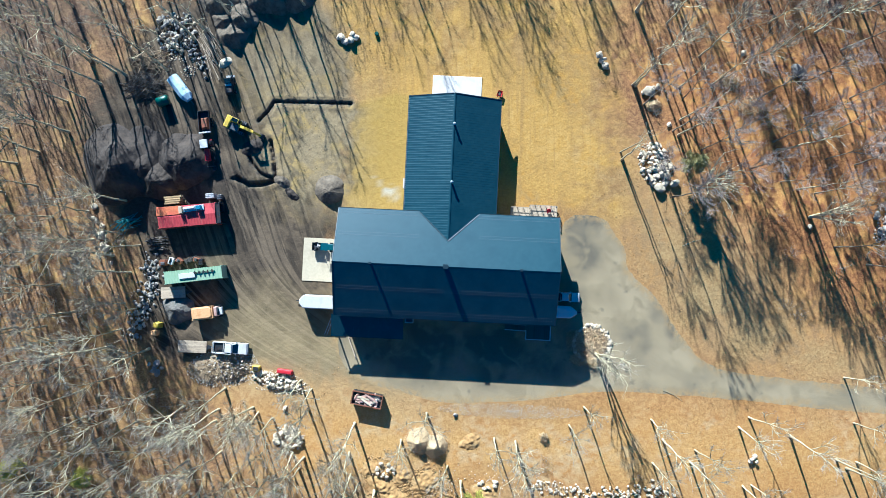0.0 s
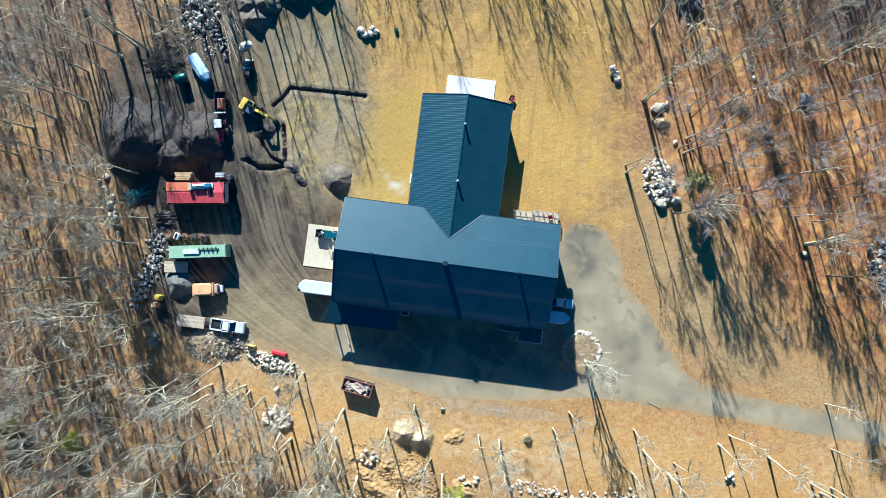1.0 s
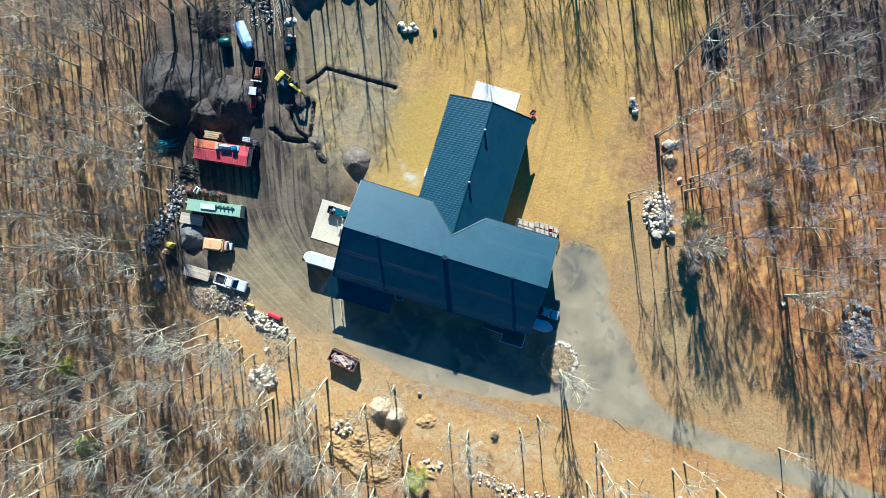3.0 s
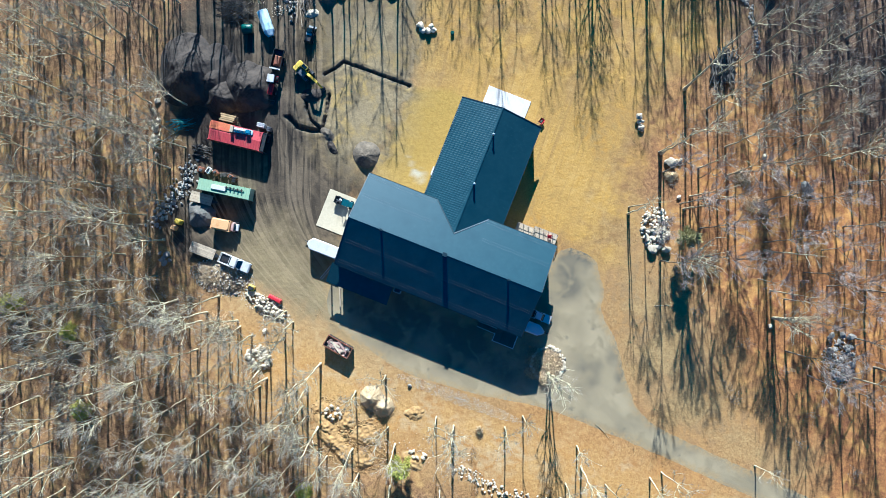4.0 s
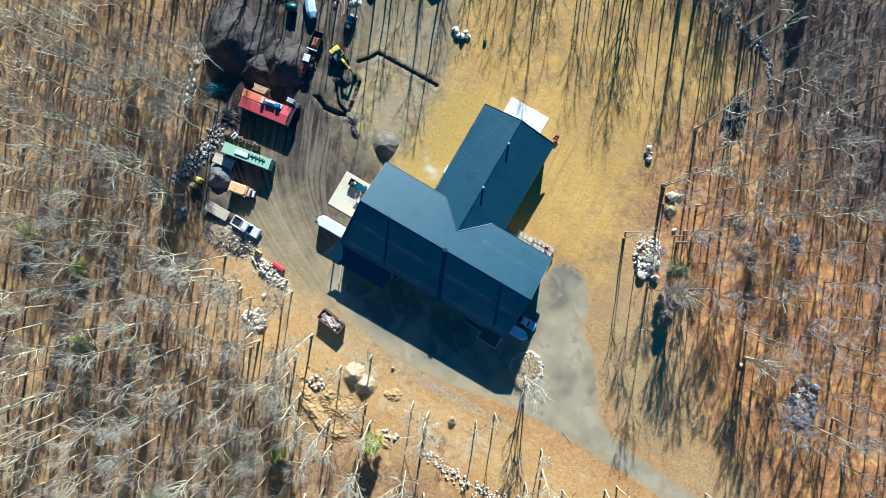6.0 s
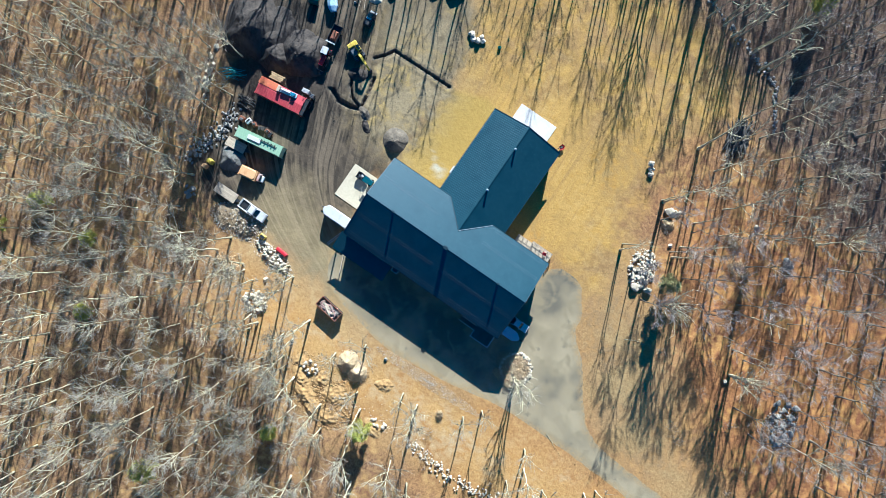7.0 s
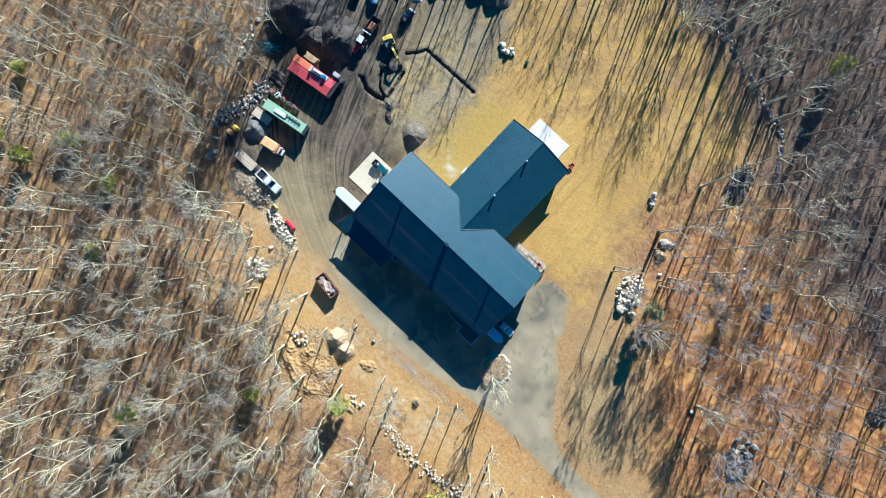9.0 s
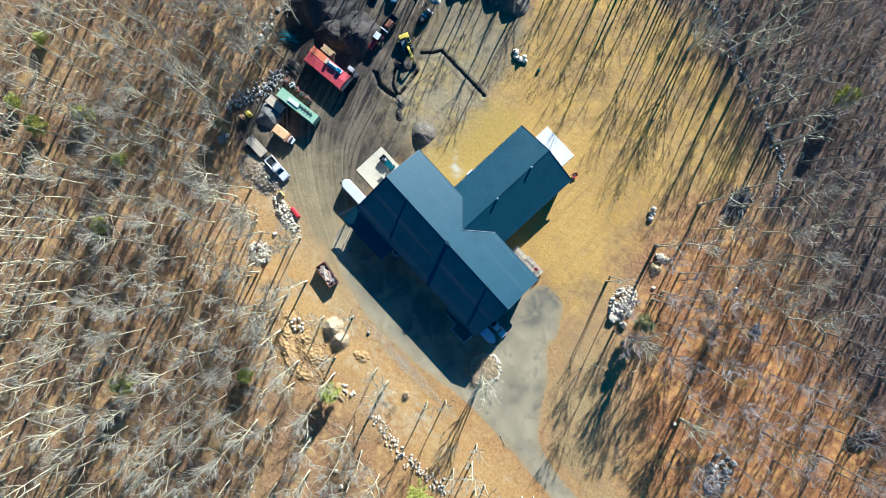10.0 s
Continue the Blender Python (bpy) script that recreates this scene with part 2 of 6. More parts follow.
TRENCH = [(-16.4, 25.8), (-21.0, 26.0), (-25.5, 26.1), (-30.1, 26.2), (-31.2, 24.4), (-32.8, 22.8)]
DITCH = [(-30.7, 19.2), (-30.1, 16.1), (-29.8, 12.3), (-32.5, 13.3), (-33.9, 15.1), (-34.8, 17.2)]
CUT = [(-36.7, 12.5), (-34.5, 11.3), (-31.7, 11.5), (-29.5, 12.3)]
CLEARING = [(-38.0, 47.0), (-24.0, 60.0), (-10.0, 66.0), (8.0, 67.0), (28.0, 63.0), (39.0, 57.0), (35.0, 48.0), (31.0, 42.0), (31.6, 27.0), (32.0, 14.0), (36.4, 6.0), (46.2, 0.0), (57.0, -11.8), (77.2, -20.7), (147.8, -31.3), (147.6, -38.0), (77.1, -30.5), (50.9, -29.6),
            (25.3, -27.7), (17.4, -28.2), (-8.4, -27.8), (-18.3, -26.3), (-24.3, -24.8), (-34.3, -24.8), (-46.4, -22.4), (-51.4, -15.9), (-53.6, -2.9), (-59.7, 7.1), (-65.9, 10.2), (-64.0, 28.4), (-57.5, 32.4), (-50.9, 40.5), (-42.8, 45.6)]


def lines(lo, hi, f_lo, f_hi):
    """Grid lines: fine between f_lo and f_hi, coarser to lo and hi, then widening to the horizon."""
    a = [f for f in np.arange(f_lo, f_hi, 0.2)]
    left = list(np.arange(f_lo - 1.0, lo, -1.0))[::-1]
    right = list(np.arange(a[-1] + 1.0, hi, 1.0))
    far = [1.35 ** k * 4 for k in range(1, 22)]
    return np.array([left[0] - d for d in far[::-1]] + left + a + right + [right[-1] + d for d in far])


gx, gy = lines(-130, 130, -37.0, -14.0), lines(-130, 130, 10.0, 28.0)
GX, GY = np.meshgrid(gx, gy)
near = np.clip((150 - np.hypot(GX, GY)) / 30, 0, 1)
GZ = 0.10 * waves(GX, GY, 9, 3) + 0.25 * waves(GX, GY, 37, 4)
calm = np.clip(1 - (-zone([(-28.6, 34.3), (33.6, 34.0), (41.2, -11.9), (77.2, -21.7), (147.8, -31.3), (147.6, -38.0), (70.3, -41.2), (21.3, -41.4), (-30.3, -31.8)], GX, GY)) / 12, 0, 1)
GZ = GZ * (1 - calm) * near - 0.01
m_dug = np.zeros_like(GX)
for line, width, depth in ((TRENCH, 0.10, 1.1), (DITCH, 0.15, 1.0), (CUT, 0.34, 1.0)):
    d = reach(line, GX, GY) + 0.07 * waves(GX, GY, 1.9, 7)
    m_dug = np.maximum(m_dug, np.clip((0.62 - d + 0.3 * waves(GX, GY, 1.7, 8)) / 0.5, 0, 1))
    GZ -= depth * np.clip((width + 0.2 - d) / 0.3, 0, 1)
    GZ += 0.07 * np.exp(-((d - width - 0.9) / 0.4) ** 2)
nxn, nyn = len(gx), len(gy)
idx = np.arange(nxn * nyn).reshape(nyn, nxn)
A, Bq, C, D = idx[:-1, :-1].ravel(), idx[:-1, 1:].ravel(), idx[1:, 1:].ravel(), idx[1:, :-1].ravel()
tris = np.concatenate([np.stack([A, Bq, C], 1), np.stack([A, C, D], 1)])
wob = 1.3 * waves(GX, GY, 6, 11) + 0.8 * waves(GX, GY, 2.5, 12)


def mask(poly, soft):
    return np.clip((zone(poly, GX, GY) + wob) / soft * 0.5 + 0.5, 0, 1)


TANYARD = [(-35.7, 34.9), (-22.6, 42.4), (-18.5, 39.3), (-16.3, 26.2), (-16.8, 9.6), (-22.4, 7.9), (-28.5, 10.6), (-31.7, 15.1), (-30.8, 22.7), (-34.6, 26.3)]
TANDRIVE = [(-35.9, -13.4), (-31.4, -11.9), (-27.4, -13.4), (-23.8, -14.9), (-19.4, -14.4), (-15.9, -15.9), (-15.1, -20.8), (-8.4, -25.0), (-16.3, -23.0), (-24.3, -21.8), (-31.3, -20.4), (-35.4, -15.9)]
BARE = [(-11.6, 12.3), (-10.2, 10.9), (-7.8, 10.8), (-8.0, 9.2), (-9.2, 9.2), (-10.4, 10.3)]
m_yard, m_worked, m_lawn, m_meadow, m_south = mask(YARD, 2.0), np.maximum(mask(WORKED, 1.2), 0.85 * mask(TANYARD, 6.0)), mask(LAWN, 3.0), mask(MEADOW, 8.0), mask(SOUTH, 7.0)


m_bare = np.clip((zone(BARE, GX, GY) + 0.5 * waves(GX, GY, 2.0, 31)) / 0.8 + 0.5, 0, 1)
m_russet = 0.36 + 0.64 * np.clip((GX - 18 + 8 * waves(GX, GY, 30, 41)) / 34, 0, 1) * np.clip((62 - GY) / 30, 0.15, 1)
# darker, greyer leaf litter towards the north and northwest woods
m_dark_litter = 0.75 * np.clip((GY - 60 + 0.35 * np.maximum(GX, 0) + 6 * waves(GX, GY, 16, 43)) / 14, 0, 1)
m_dark_litter = np.maximum(m_dark_litter, 0.6 * np.clip((-GX - 55 + 5 * waves(GX, GY, 16, 44)) / 10, 0, 1) * np.clip((GY - 12) / 16, 0, 1))
m_seeded = 0.8 * np.clip(zone([(-16.3, 25.4), (-8.4, 27.7), (-4.9, 26.9), (-4.9, 6.6), (-17.4, 6.6)], GX, GY) / 1.2 + 0.5, 0, 1)


m_thin = np.clip(np.maximum((GY - 27 + 5 * waves(GX, GY, 14, 51)) / 16, (GX - 21 + 3 * waves(GX, GY, 10, 52)) / 8), 0, 1)
m_peat = np.clip(1.3 - np.hypot((GX + 51) / 16, (GY - 11) / 11) + 0.3 * waves(GX, GY, 7, 53), 0, 1)


def blend_node(N, L, fac, a, b):
    mx = N.new("ShaderNodeMix")
    mx.data_type = "RGBA"
    for sock, val in ((mx.inputs[0], fac), (mx.inputs[6], a), (mx.inputs[7], b)):
        if isinstance(val, tuple):
            sock.default_value = (*val, 1)
        elif isinstance(val, float):
            sock.default_value = val
        else:
            L.new(val, sock)
    return mx.outputs[2]


def noise_node(N, L, co, scale, detail=4.0, lo=0.35, hi=0.65, dist=0.0):
    n = N.new("ShaderNodeTexNoise")
    n.inputs["Scale"].default_value, n.inputs["Detail"].default_value, n.inputs["Distortion"].default_value = scale, detail, dist
    L.new(co, n.inputs["Vector"])
    r = N.new("ShaderNodeMapRange")
    r.inputs[1].default_value, r.inputs[2].default_value = lo, hi
    L.new(n.outputs[0], r.inputs[0])
    return r.outputs[0]


def ground_material():
    m = bpy.data.materials.new("ground_cover")
    m.use_nodes = True
    N, L = m.node_tree.nodes, m.node_tree.links
    b = N["Principled BSDF"]
    b.inputs["Roughness"].default_value, b.inputs["Specular IOR Level"].default_value = 0.95, 0.15
    co = N.new("ShaderNodeTexCoord").outputs["Object"]
    speck = noise_node(N, L, co, 5.5, 6, 0.36, 0.64)
    soft = noise_node(N, L, co, 3.2, 6, 0.18, 0.82)
    tuft = noise_node(N, L, co, 1.7, 6, 0.36, 0.64, 0.6)
    clump = noise_node(N, L, co, 0.7, 6, 0.36, 0.64, 0.4)
    patch = noise_node(N, L, co, 0.16, 8, 0.44, 0.58, 0.5)
    broad = noise_node(N, L, co, 0.045, 5, 0.42, 0.60)

    def attr(name):
        a = N.new("ShaderNodeAttribute")
        a.attribute_name = name
        return a.outputs["Fac"]

    def two(a, b2):
        return blend_node(N, L, speck, a, b2)

    def calm(a, b2):
        return blend_node(N, L, soft, a, b2)

    leaf = blend_node(N, L, tuft, two((0.076, 0.052, 0.029), (0.204, 0.137, 0.068)), two((0.188, 0.128, 0.059), (0.364, 0.250, 0.112)))
    leaf = blend_node(N, L, patch, leaf, blend_node(N, L, clump, two((0.284, 0.197, 0.065), (0.436, 0.307, 0.109)), two((0.126, 0.080, 0.040), (0.251, 0.164, 0.075))))
    red = blend_node(N, L, tuft, two((0.118, 0.048, 0.020), (0.267, 0.123, 0.039)), two((0.241, 0.108, 0.030), (0.448, 0.224, 0.062)))
    red = blend_node(N, L, patch, red, blend_node(N, L, clump, two((0.390, 0.196, 0.041), (0.556, 0.310, 0.073)), two((0.149, 0.060, 0.025), (0.267, 0.116, 0.042))))
    leaf = blend_node(N, L, attr("russet"), leaf, red)
    grass = blend_node(N, L, tuft, calm((0.267, 0.157, 0.028), (0.426, 0.261, 0.052)), calm((0.328, 0.196, 0.034), (0.518, 0.326, 0.068)))
    grass = blend_node(N, L, patch, grass, blend_node(N, L, clump, calm((0.289, 0.161, 0.023), (0.448, 0.260, 0.041)), calm((0.244, 0.155, 0.041), (0.381, 0.252, 0.073))))
    grass = blend_node(N, L, broad, grass, blend_node(N, L, clump, calm((0.358, 0.222, 0.047), (0.534, 0.348, 0.087)), calm((0.312, 0.181, 0.029), (0.473, 0.289, 0.051))))
    mown = N.new("ShaderNodeMapping")          # faint wheel marks of the mower, along the wing
    mown.inputs["Scale"].default_value = (1.0, 0.06, 1.0)
    L.new(co, mown.inputs["Vector"])
    grass = blend_node(N, L, noise_node(N, L, mown.outputs[0], 0.9, 4, 0.52, 0.68, 0.3), grass, calm((0.251, 0.152, 0.034), (0.397, 0.248, 0.062)))
    bald = blend_node(N, L, tuft, calm((0.229, 0.144, 0.047), (0.340, 0.219, 0.072)), calm((0.296, 0.190, 0.057), (0.422, 0.276, 0.091)))
    bald = blend_node(N, L, clump, bald, calm((0.185, 0.108, 0.035), (0.296, 0.179, 0.057)))
    gone = N.new("ShaderNodeMath")
    gone.operation, gone.use_clamp = "MULTIPLY", True
    L.new(attr("thin"), gone.inputs[0])
    L.new(noise_node(N, L, co, 0.22, 7, 0.36, 0.62, 0.9), gone.inputs[1])
    grass = blend_node(N, L, gone.outputs[0], grass, bald)
    straw = blend_node(N, L, tuft, calm((0.277, 0.155, 0.040), (0.488, 0.305, 0.089)), calm((0.374, 0.220, 0.059), (0.570, 0.374, 0.121)))
    pale = calm((0.374, 0.264, 0.117), (0.553, 0.415, 0.202))
    burnt = calm((0.261, 0.134, 0.033), (0.440, 0.244, 0.059))
    straw = blend_node(N, L, patch, straw, blend_node(N, L, clump, pale, burnt))
    straw = blend_node(N, L, broad, straw, blend_node(N, L, tuft, burnt, calm((0.342, 0.191, 0.046), (0.505, 0.309, 0.085))))
    dirt = blend_node(N, L, tuft, calm((0.066, 0.049, 0.031), (0.096, 0.073, 0.046)), calm((0.085, 0.064, 0.040), (0.122, 0.093, 0.058)))
    dirt = blend_node(N, L, patch, dirt, blend_node(N, L, clump, calm((0.136, 0.101, 0.058), (0.182, 0.136, 0.080)), calm((0.052, 0.039, 0.025), (0.075, 0.057, 0.038))))
    turn = N.new("ShaderNodeCombineXYZ")       # tyre tracks follow the way across the yard
    L.new(attr("across"), turn.inputs[0])
    L.new(attr("along"), turn.inputs[1])
    ruts = noise_node(N, L, turn.outputs[0], 0.75, 7, 0.45, 0.53, 0.9)
    broken = N.new("ShaderNodeMath")
    broken.operation = "MULTIPLY"
    L.new(ruts, broken.inputs[0])
    L.new(noise_node(N, L, co, 0.13, 5, 0.34, 0.56, 0.8), broken.inputs[1])
    wide = noise_node(N, L, turn.outputs[0], 0.23, 4, 0.48, 0.57, 0.3)
    dirt = blend_node(N, L, wide, dirt, calm((0.128, 0.096, 0.057), (0.172, 0.130, 0.079)))
    dirt = blend_node(N, L, broken.outputs[0], dirt, two((0.034, 0.026, 0.018), (0.054, 0.043, 0.029)))
    peat = blend_node(N, L, tuft, calm((0.033, 0.027, 0.020), (0.056, 0.044, 0.033)), calm((0.050, 0.040, 0.029), (0.078, 0.061, 0.044)))
    dirt = blend_node(N, L, attr("peat"), dirt, peat)
    soil = blend_node(N, L, tuft, calm((0.207, 0.157, 0.077), (0.290, 0.220, 0.110)), calm((0.263, 0.198, 0.096), (0.353, 0.272, 0.134)))
    soil = blend_node(N, L, patch, soil, blend_node(N, L, clump, calm((0.313, 0.218, 0.064), (0.416, 0.295, 0.092)), calm((0.184, 0.137, 0.068), (0.259, 0.196, 0.097))))
    soil = blend_node(N, L, noise_node(N, L, co, 0.33, 7, 0.55, 0.66, 1.2), soil, calm((0.150, 0.113, 0.056), (0.212, 0.161, 0.081)))
    dark_litter = blend_node(N, L, tuft, two((0.043, 0.033, 0.029), (0.100, 0.074, 0.060)), two((0.080, 0.059, 0.048), (0.160, 0.115, 0.080)))
    leaf = blend_node(N, L, attr("dark_litter"), leaf, dark_litter)
    thatch = blend_node(N, L, tuft, calm((0.194, 0.127, 0.048), (0.344, 0.231, 0.088)), calm((0.280, 0.188, 0.067), (0.421, 0.296, 0.117)))
    thatch = blend_node(N, L, patch, thatch, blend_node(N, L, clump, calm((0.234, 0.139, 0.047), (0.358, 0.223, 0.076)), calm((0.187, 0.127, 0.057), (0.312, 0.215, 0.092))))
    col = blend_node(N, L, attr("meadow"), leaf, straw)
    col = blend_node(N, L, attr("thatch"), col, thatch)
    col = blend_node(N, L, attr("lawn"), col, grass)
    seeded = blend_node(N, L, tuft, two((0.253, 0.168, 0.027), (0.380, 0.253, 0.045)), two((0.309, 0.207, 0.033), (0.437, 0.295, 0.059)))
    col = blend_node(N, L, attr("seeded"), col, seeded)
    col = blend_node(N, L, attr("yard"), col, dirt)
    col = blend_node(N, L, attr("worked"), col, soil)
    sand = blend_node(N, L, clump, two((0.337, 0.253, 0.112), (0.400, 0.303, 0.137)), two((0.382, 0.290, 0.128), (0.452, 0.346, 0.155)))
    col = blend_node(N, L, attr("sand"), col, sand)
    col = blend_node(N, L, attr("dug"), col, two((0.074, 0.061, 0.044), (0.107, 0.087, 0.064)))
    col = blend_node(N, L, attr("bare"), col, two((0.429, 0.363, 0.237), (0.503, 0.429, 0.289)))
    L.new(col, b.inputs["Base Color"])
    add = N.new("ShaderNodeMath")
    L.new(clump, add.inputs[0])
    L.new(tuft, add.inputs[1])
    bp = N.new("ShaderNodeBump")
    bp.inputs["Strength"].default_value, bp.inputs["Distance"].default_value = 0.16, 0.14
    L.new(add.outputs[0], bp.inputs["Height"])
    L.new(bp.outputs[0], b.inputs["Normal"])
    return m


me = tri_mesh("ground", np.stack([GX, GY, GZ], -1).reshape(-1, 3), tris, ground_material(), True)
for key, values in (("yard", m_yard), ("worked", m_worked), ("lawn", m_lawn), ("meadow", np.maximum(m_meadow, m_south)), ("bare", m_bare), ("russet", m_russet), ("dark_litter", m_dark_litter), ("seeded", m_seeded), ("sand", 0.78 * mask(TANDRIVE, 9.0)), ("dug", m_dug), ("thatch", m_meadow), ("thin", m_thin), ("peat", m_peat),
                    ("across", GX + 0.33 * GY - 0.04 * np.minimum(GY, 0) ** 2), ("along", 0.05 * GY)):
    me.attributes.new(key, "FLOAT", "POINT").data.foreach_set("value", values.ravel().astype(np.float32))
ground = tagged(new("ground", me), "dormant lawn, leaf litter and bare dirt around the house", "ground", kind="structure")


def sheet(poly, z, mat, name, label, category, dusty, jag=0.22):
    """A paved sheet with an uneven edge, a little above the ground; dusty: lines along which dirt has been carried onto it."""
    rnd = random.Random(5)
    for _ in range(2):
        poly = [((a[0] * (1 - q) + b[0] * q), (a[1] * (1 - q) + b[1] * q)) for a, b in zip(poly, poly[1:] + poly[:1]) for q in (0.25, 0.75)]
    rim = []
    for (x0, y0), (x1, y1) in zip(poly, poly[1:] + poly[:1]):
        n = max(1, int(math.hypot(x1 - x0, y1 - y0) / 1.2)) if max(abs(x0), abs(x1)) < 140 else 1
        rim += [(x0 + (x1 - x0) * k / n + rnd.uniform(-jag, jag) * 0.5, y0 + (y1 - y0) * k / n + rnd.uniform(-jag, jag) * 0.5) for k in range(n)]
    gx2, gy2 = np.meshgrid(np.arange(-20, 110, 1.5), np.arange(-36, 6, 1.5))
    keep = zone(rim, gx2, gy2) > 0.7
    pts = [Vector(q) for q in rim] + [Vector((float(a), float(b))) for a, b in zip(gx2[keep], gy2[keep])]
    n = len(rim)
    vs, _, fs, _, _, _ = geometry.delaunay_2d_cdt(pts, [(k, (k + 1) % n) for k in range(n)], [], 1, 1e-4)
    b = Build()
    b.add([(q.x, q.y, z) for q in vs], fs)
    me = bpy.data.meshes.new(name)
    me.from_pydata(b.v, [], b.f)
    bm = bmesh.new()
    bm.from_mesh(me)
    bmesh.ops.recalc_face_normals(bm, faces=bm.faces)
    edge = [e for e in bm.edges if e.is_boundary]
    low = bmesh.ops.extrude_edge_only(bm, edges=edge)["geom"]
    for v in low:
        if isinstance(v, bmesh.types.BMVert):
            v.co.z -= 0.3
    bm.to_mesh(me)
    bm.free()
    co = np.empty(len(me.vertices) * 3)
    me.vertices.foreach_get("co", co)
    px, py = co[0::3], co[1::3]
    far = np.min([reach(line, px, py) for line in dusty], axis=0)
    me.attributes.new("dust", "FLOAT", "POINT").data.foreach_set("value", np.clip((3.4 - far + 1.3 * waves(px, py, 8, 61)) / 3.0, 0, 1).astype(np.float32))
    rim_far = reach(rim, px, py, True)
    me.attributes.new("verge", "FLOAT", "POINT").data.foreach_set("value", (np.clip(1.1 - rim_far / 0.8, 0, 1) * (px > -16)).astype(np.float32))
    me.materials.append(mat)
    return tagged(new(name, me), label, category, kind="structure")


def asphalt_material():
    m = bpy.data.materials.new("worn_asphalt")
    m.use_nodes = True
    N, L = m.node_tree.nodes, m.node_tree.links
    b = N["Principled BSDF"]
    b.inputs["Roughness"].default_value, b.inputs["Specular IOR Level"].default_value = 0.9, 0.2
    co = N.new("ShaderNodeTexCoord").outputs["Object"]
    grain = noise_node(N, L, co, 6.0, 6)
    dust = noise_node(N, L, co, 0.09, 6, 0.42, 0.60, 0.5)
    spots = noise_node(N, L, co, 0.35, 5, 0.64, 0.75)
    base = blend_node(N, L, grain, (0.117, 0.099, 0.065), (0.157, 0.133, 0.089))
    base = blend_node(N, L, dust, base, blend_node(N, L, grain, (0.229, 0.182, 0.100), (0.281, 0.224, 0.124)))
    dusted = N.new("ShaderNodeAttribute")
    dusted.attribute_name = "dust"
    base = blend_node(N, L, dusted.outputs["Fac"], base, blend_node(N, L, dust, blend_node(N, L, grain, (0.259, 0.204, 0.110), (0.311, 0.248, 0.134)), blend_node(N, L, grain, (0.303, 0.240, 0.130), (0.363, 0.288, 0.161))))
    base = blend_node(N, L, spots, base, (0.096, 0.087, 0.064))
    mid = noise_node(N, L, co, 0.28, 6, 0.5, 0.66, 0.8)
    base = blend_node(N, L, mid, base, blend_node(N, L, grain, (0.215, 0.171, 0.092), (0.274, 0.218, 0.120)))
    verge = N.new("ShaderNodeAttribute")
    verge.attribute_name = "verge"
    ragged = N.new("ShaderNodeMath")
    ragged.operation, ragged.use_clamp = "MULTIPLY", True
    L.new(verge.outputs["Fac"], ragged.inputs[0])
    L.new(noise_node(N, L, co, 1.3, 6, 0.38, 0.55), ragged.inputs[1])
    base = blend_node(N, L, ragged.outputs[0], base, blend_node(N, L, grain, (0.252, 0.171, 0.069), (0.385, 0.269, 0.110)))
    L.new(base, b.inputs["Base Color"])
    return m


DUSTY = [[(-17.3, -21.3), (-4.9, -25.5), (8.5, -26.5), (17.4, -25.8), (27.3, -24.2), (35.2, -22.5), (44.1, -23.7), (55.8, -25.4), (77.1, -27.3), (138.1, -34.7)],
         [(29.4, 2.0), (30.6, -2.9), (33.8, -9.9), (38.2, -15.8), (44.1, -22.2)], [(26.4, -5.9), (28.3, -15.8), (33.3, -20.8)]]
sheet(DRIVE, -0.005, asphalt_material(), "driveway", "worn grey asphalt driveway dusted with tan dirt", "driveway", DUSTY)

# ---- house ----
RIDGE, EAVE, HALF, LONG = 9.05, 5.4, 9.0, 18.45
W_RIDGE, W_EAVE, W_HALF, W_END, W_MEET = 7.4, 4.3, 7.86, 28.65, 4.2
house = thing("house", 0.6, -3.05, 0, -2.79, "large house with dark blue-grey standing-seam metal roof and rear wing", "house")


def slab(corners, thick):
    """A roof slope of four corners with thickness below it."""
    b = Build()
    top = [Vector(c) for c in corners]
    low = [c - Vector((0, 0, thick)) for c in top]
    return b.add(top + low, [(0, 1, 2, 3), (7, 6, 5, 4)] + [(k, k + 4, (k + 1) % 4 + 4, (k + 1) % 4) for k in range(4)])


def seams(p_top0, p_top1, p_low0, p_low1, pitch, up, cut=None, tall=0.012, foot=0.022):
    """Raised seams that run down a roof slope; cut: gives the share of the slope, from the top, at which a seam starts and ends."""
    b = Build()
    t0, t1, l0, l1 = Vector(p_top0), Vector(p_top1), Vector(p_low0), Vector(p_low1)
    n = int((t1 - t0).length / pitch)
    side = (t1 - t0).normalized() * 0.022
    up = Vector(up) * tall
    base = side * (foot / 0.022)
    for k in range(n + 1):
        a, c = t0.lerp(t1, k / n), l0.lerp(l1, k / n)
        s, e = cut(k / n) if cut else (0, 1)
        if e - s < 0.02:
            continue
        a, c = a.lerp(c, s), a.lerp(c, e)
        b.add([a - base, a + base, a + side + up, a - side + up, c - base, c + base, c + side + up, c - side + up],
              [(3, 2, 6, 7), (0, 3, 7, 4), (2, 1, 5, 6), (4, 7, 6, 5)])
    return b


def v_meet(u):
    """Where the wing's slope meets the main north slope, as the share from ridge to eave."""
    z = W_RIDGE - abs(u - 0.1) * (W_RIDGE - W_EAVE) / W_HALF
    return min(1.0, max(0.0, (RIDGE - z) / (RIDGE - EAVE)))


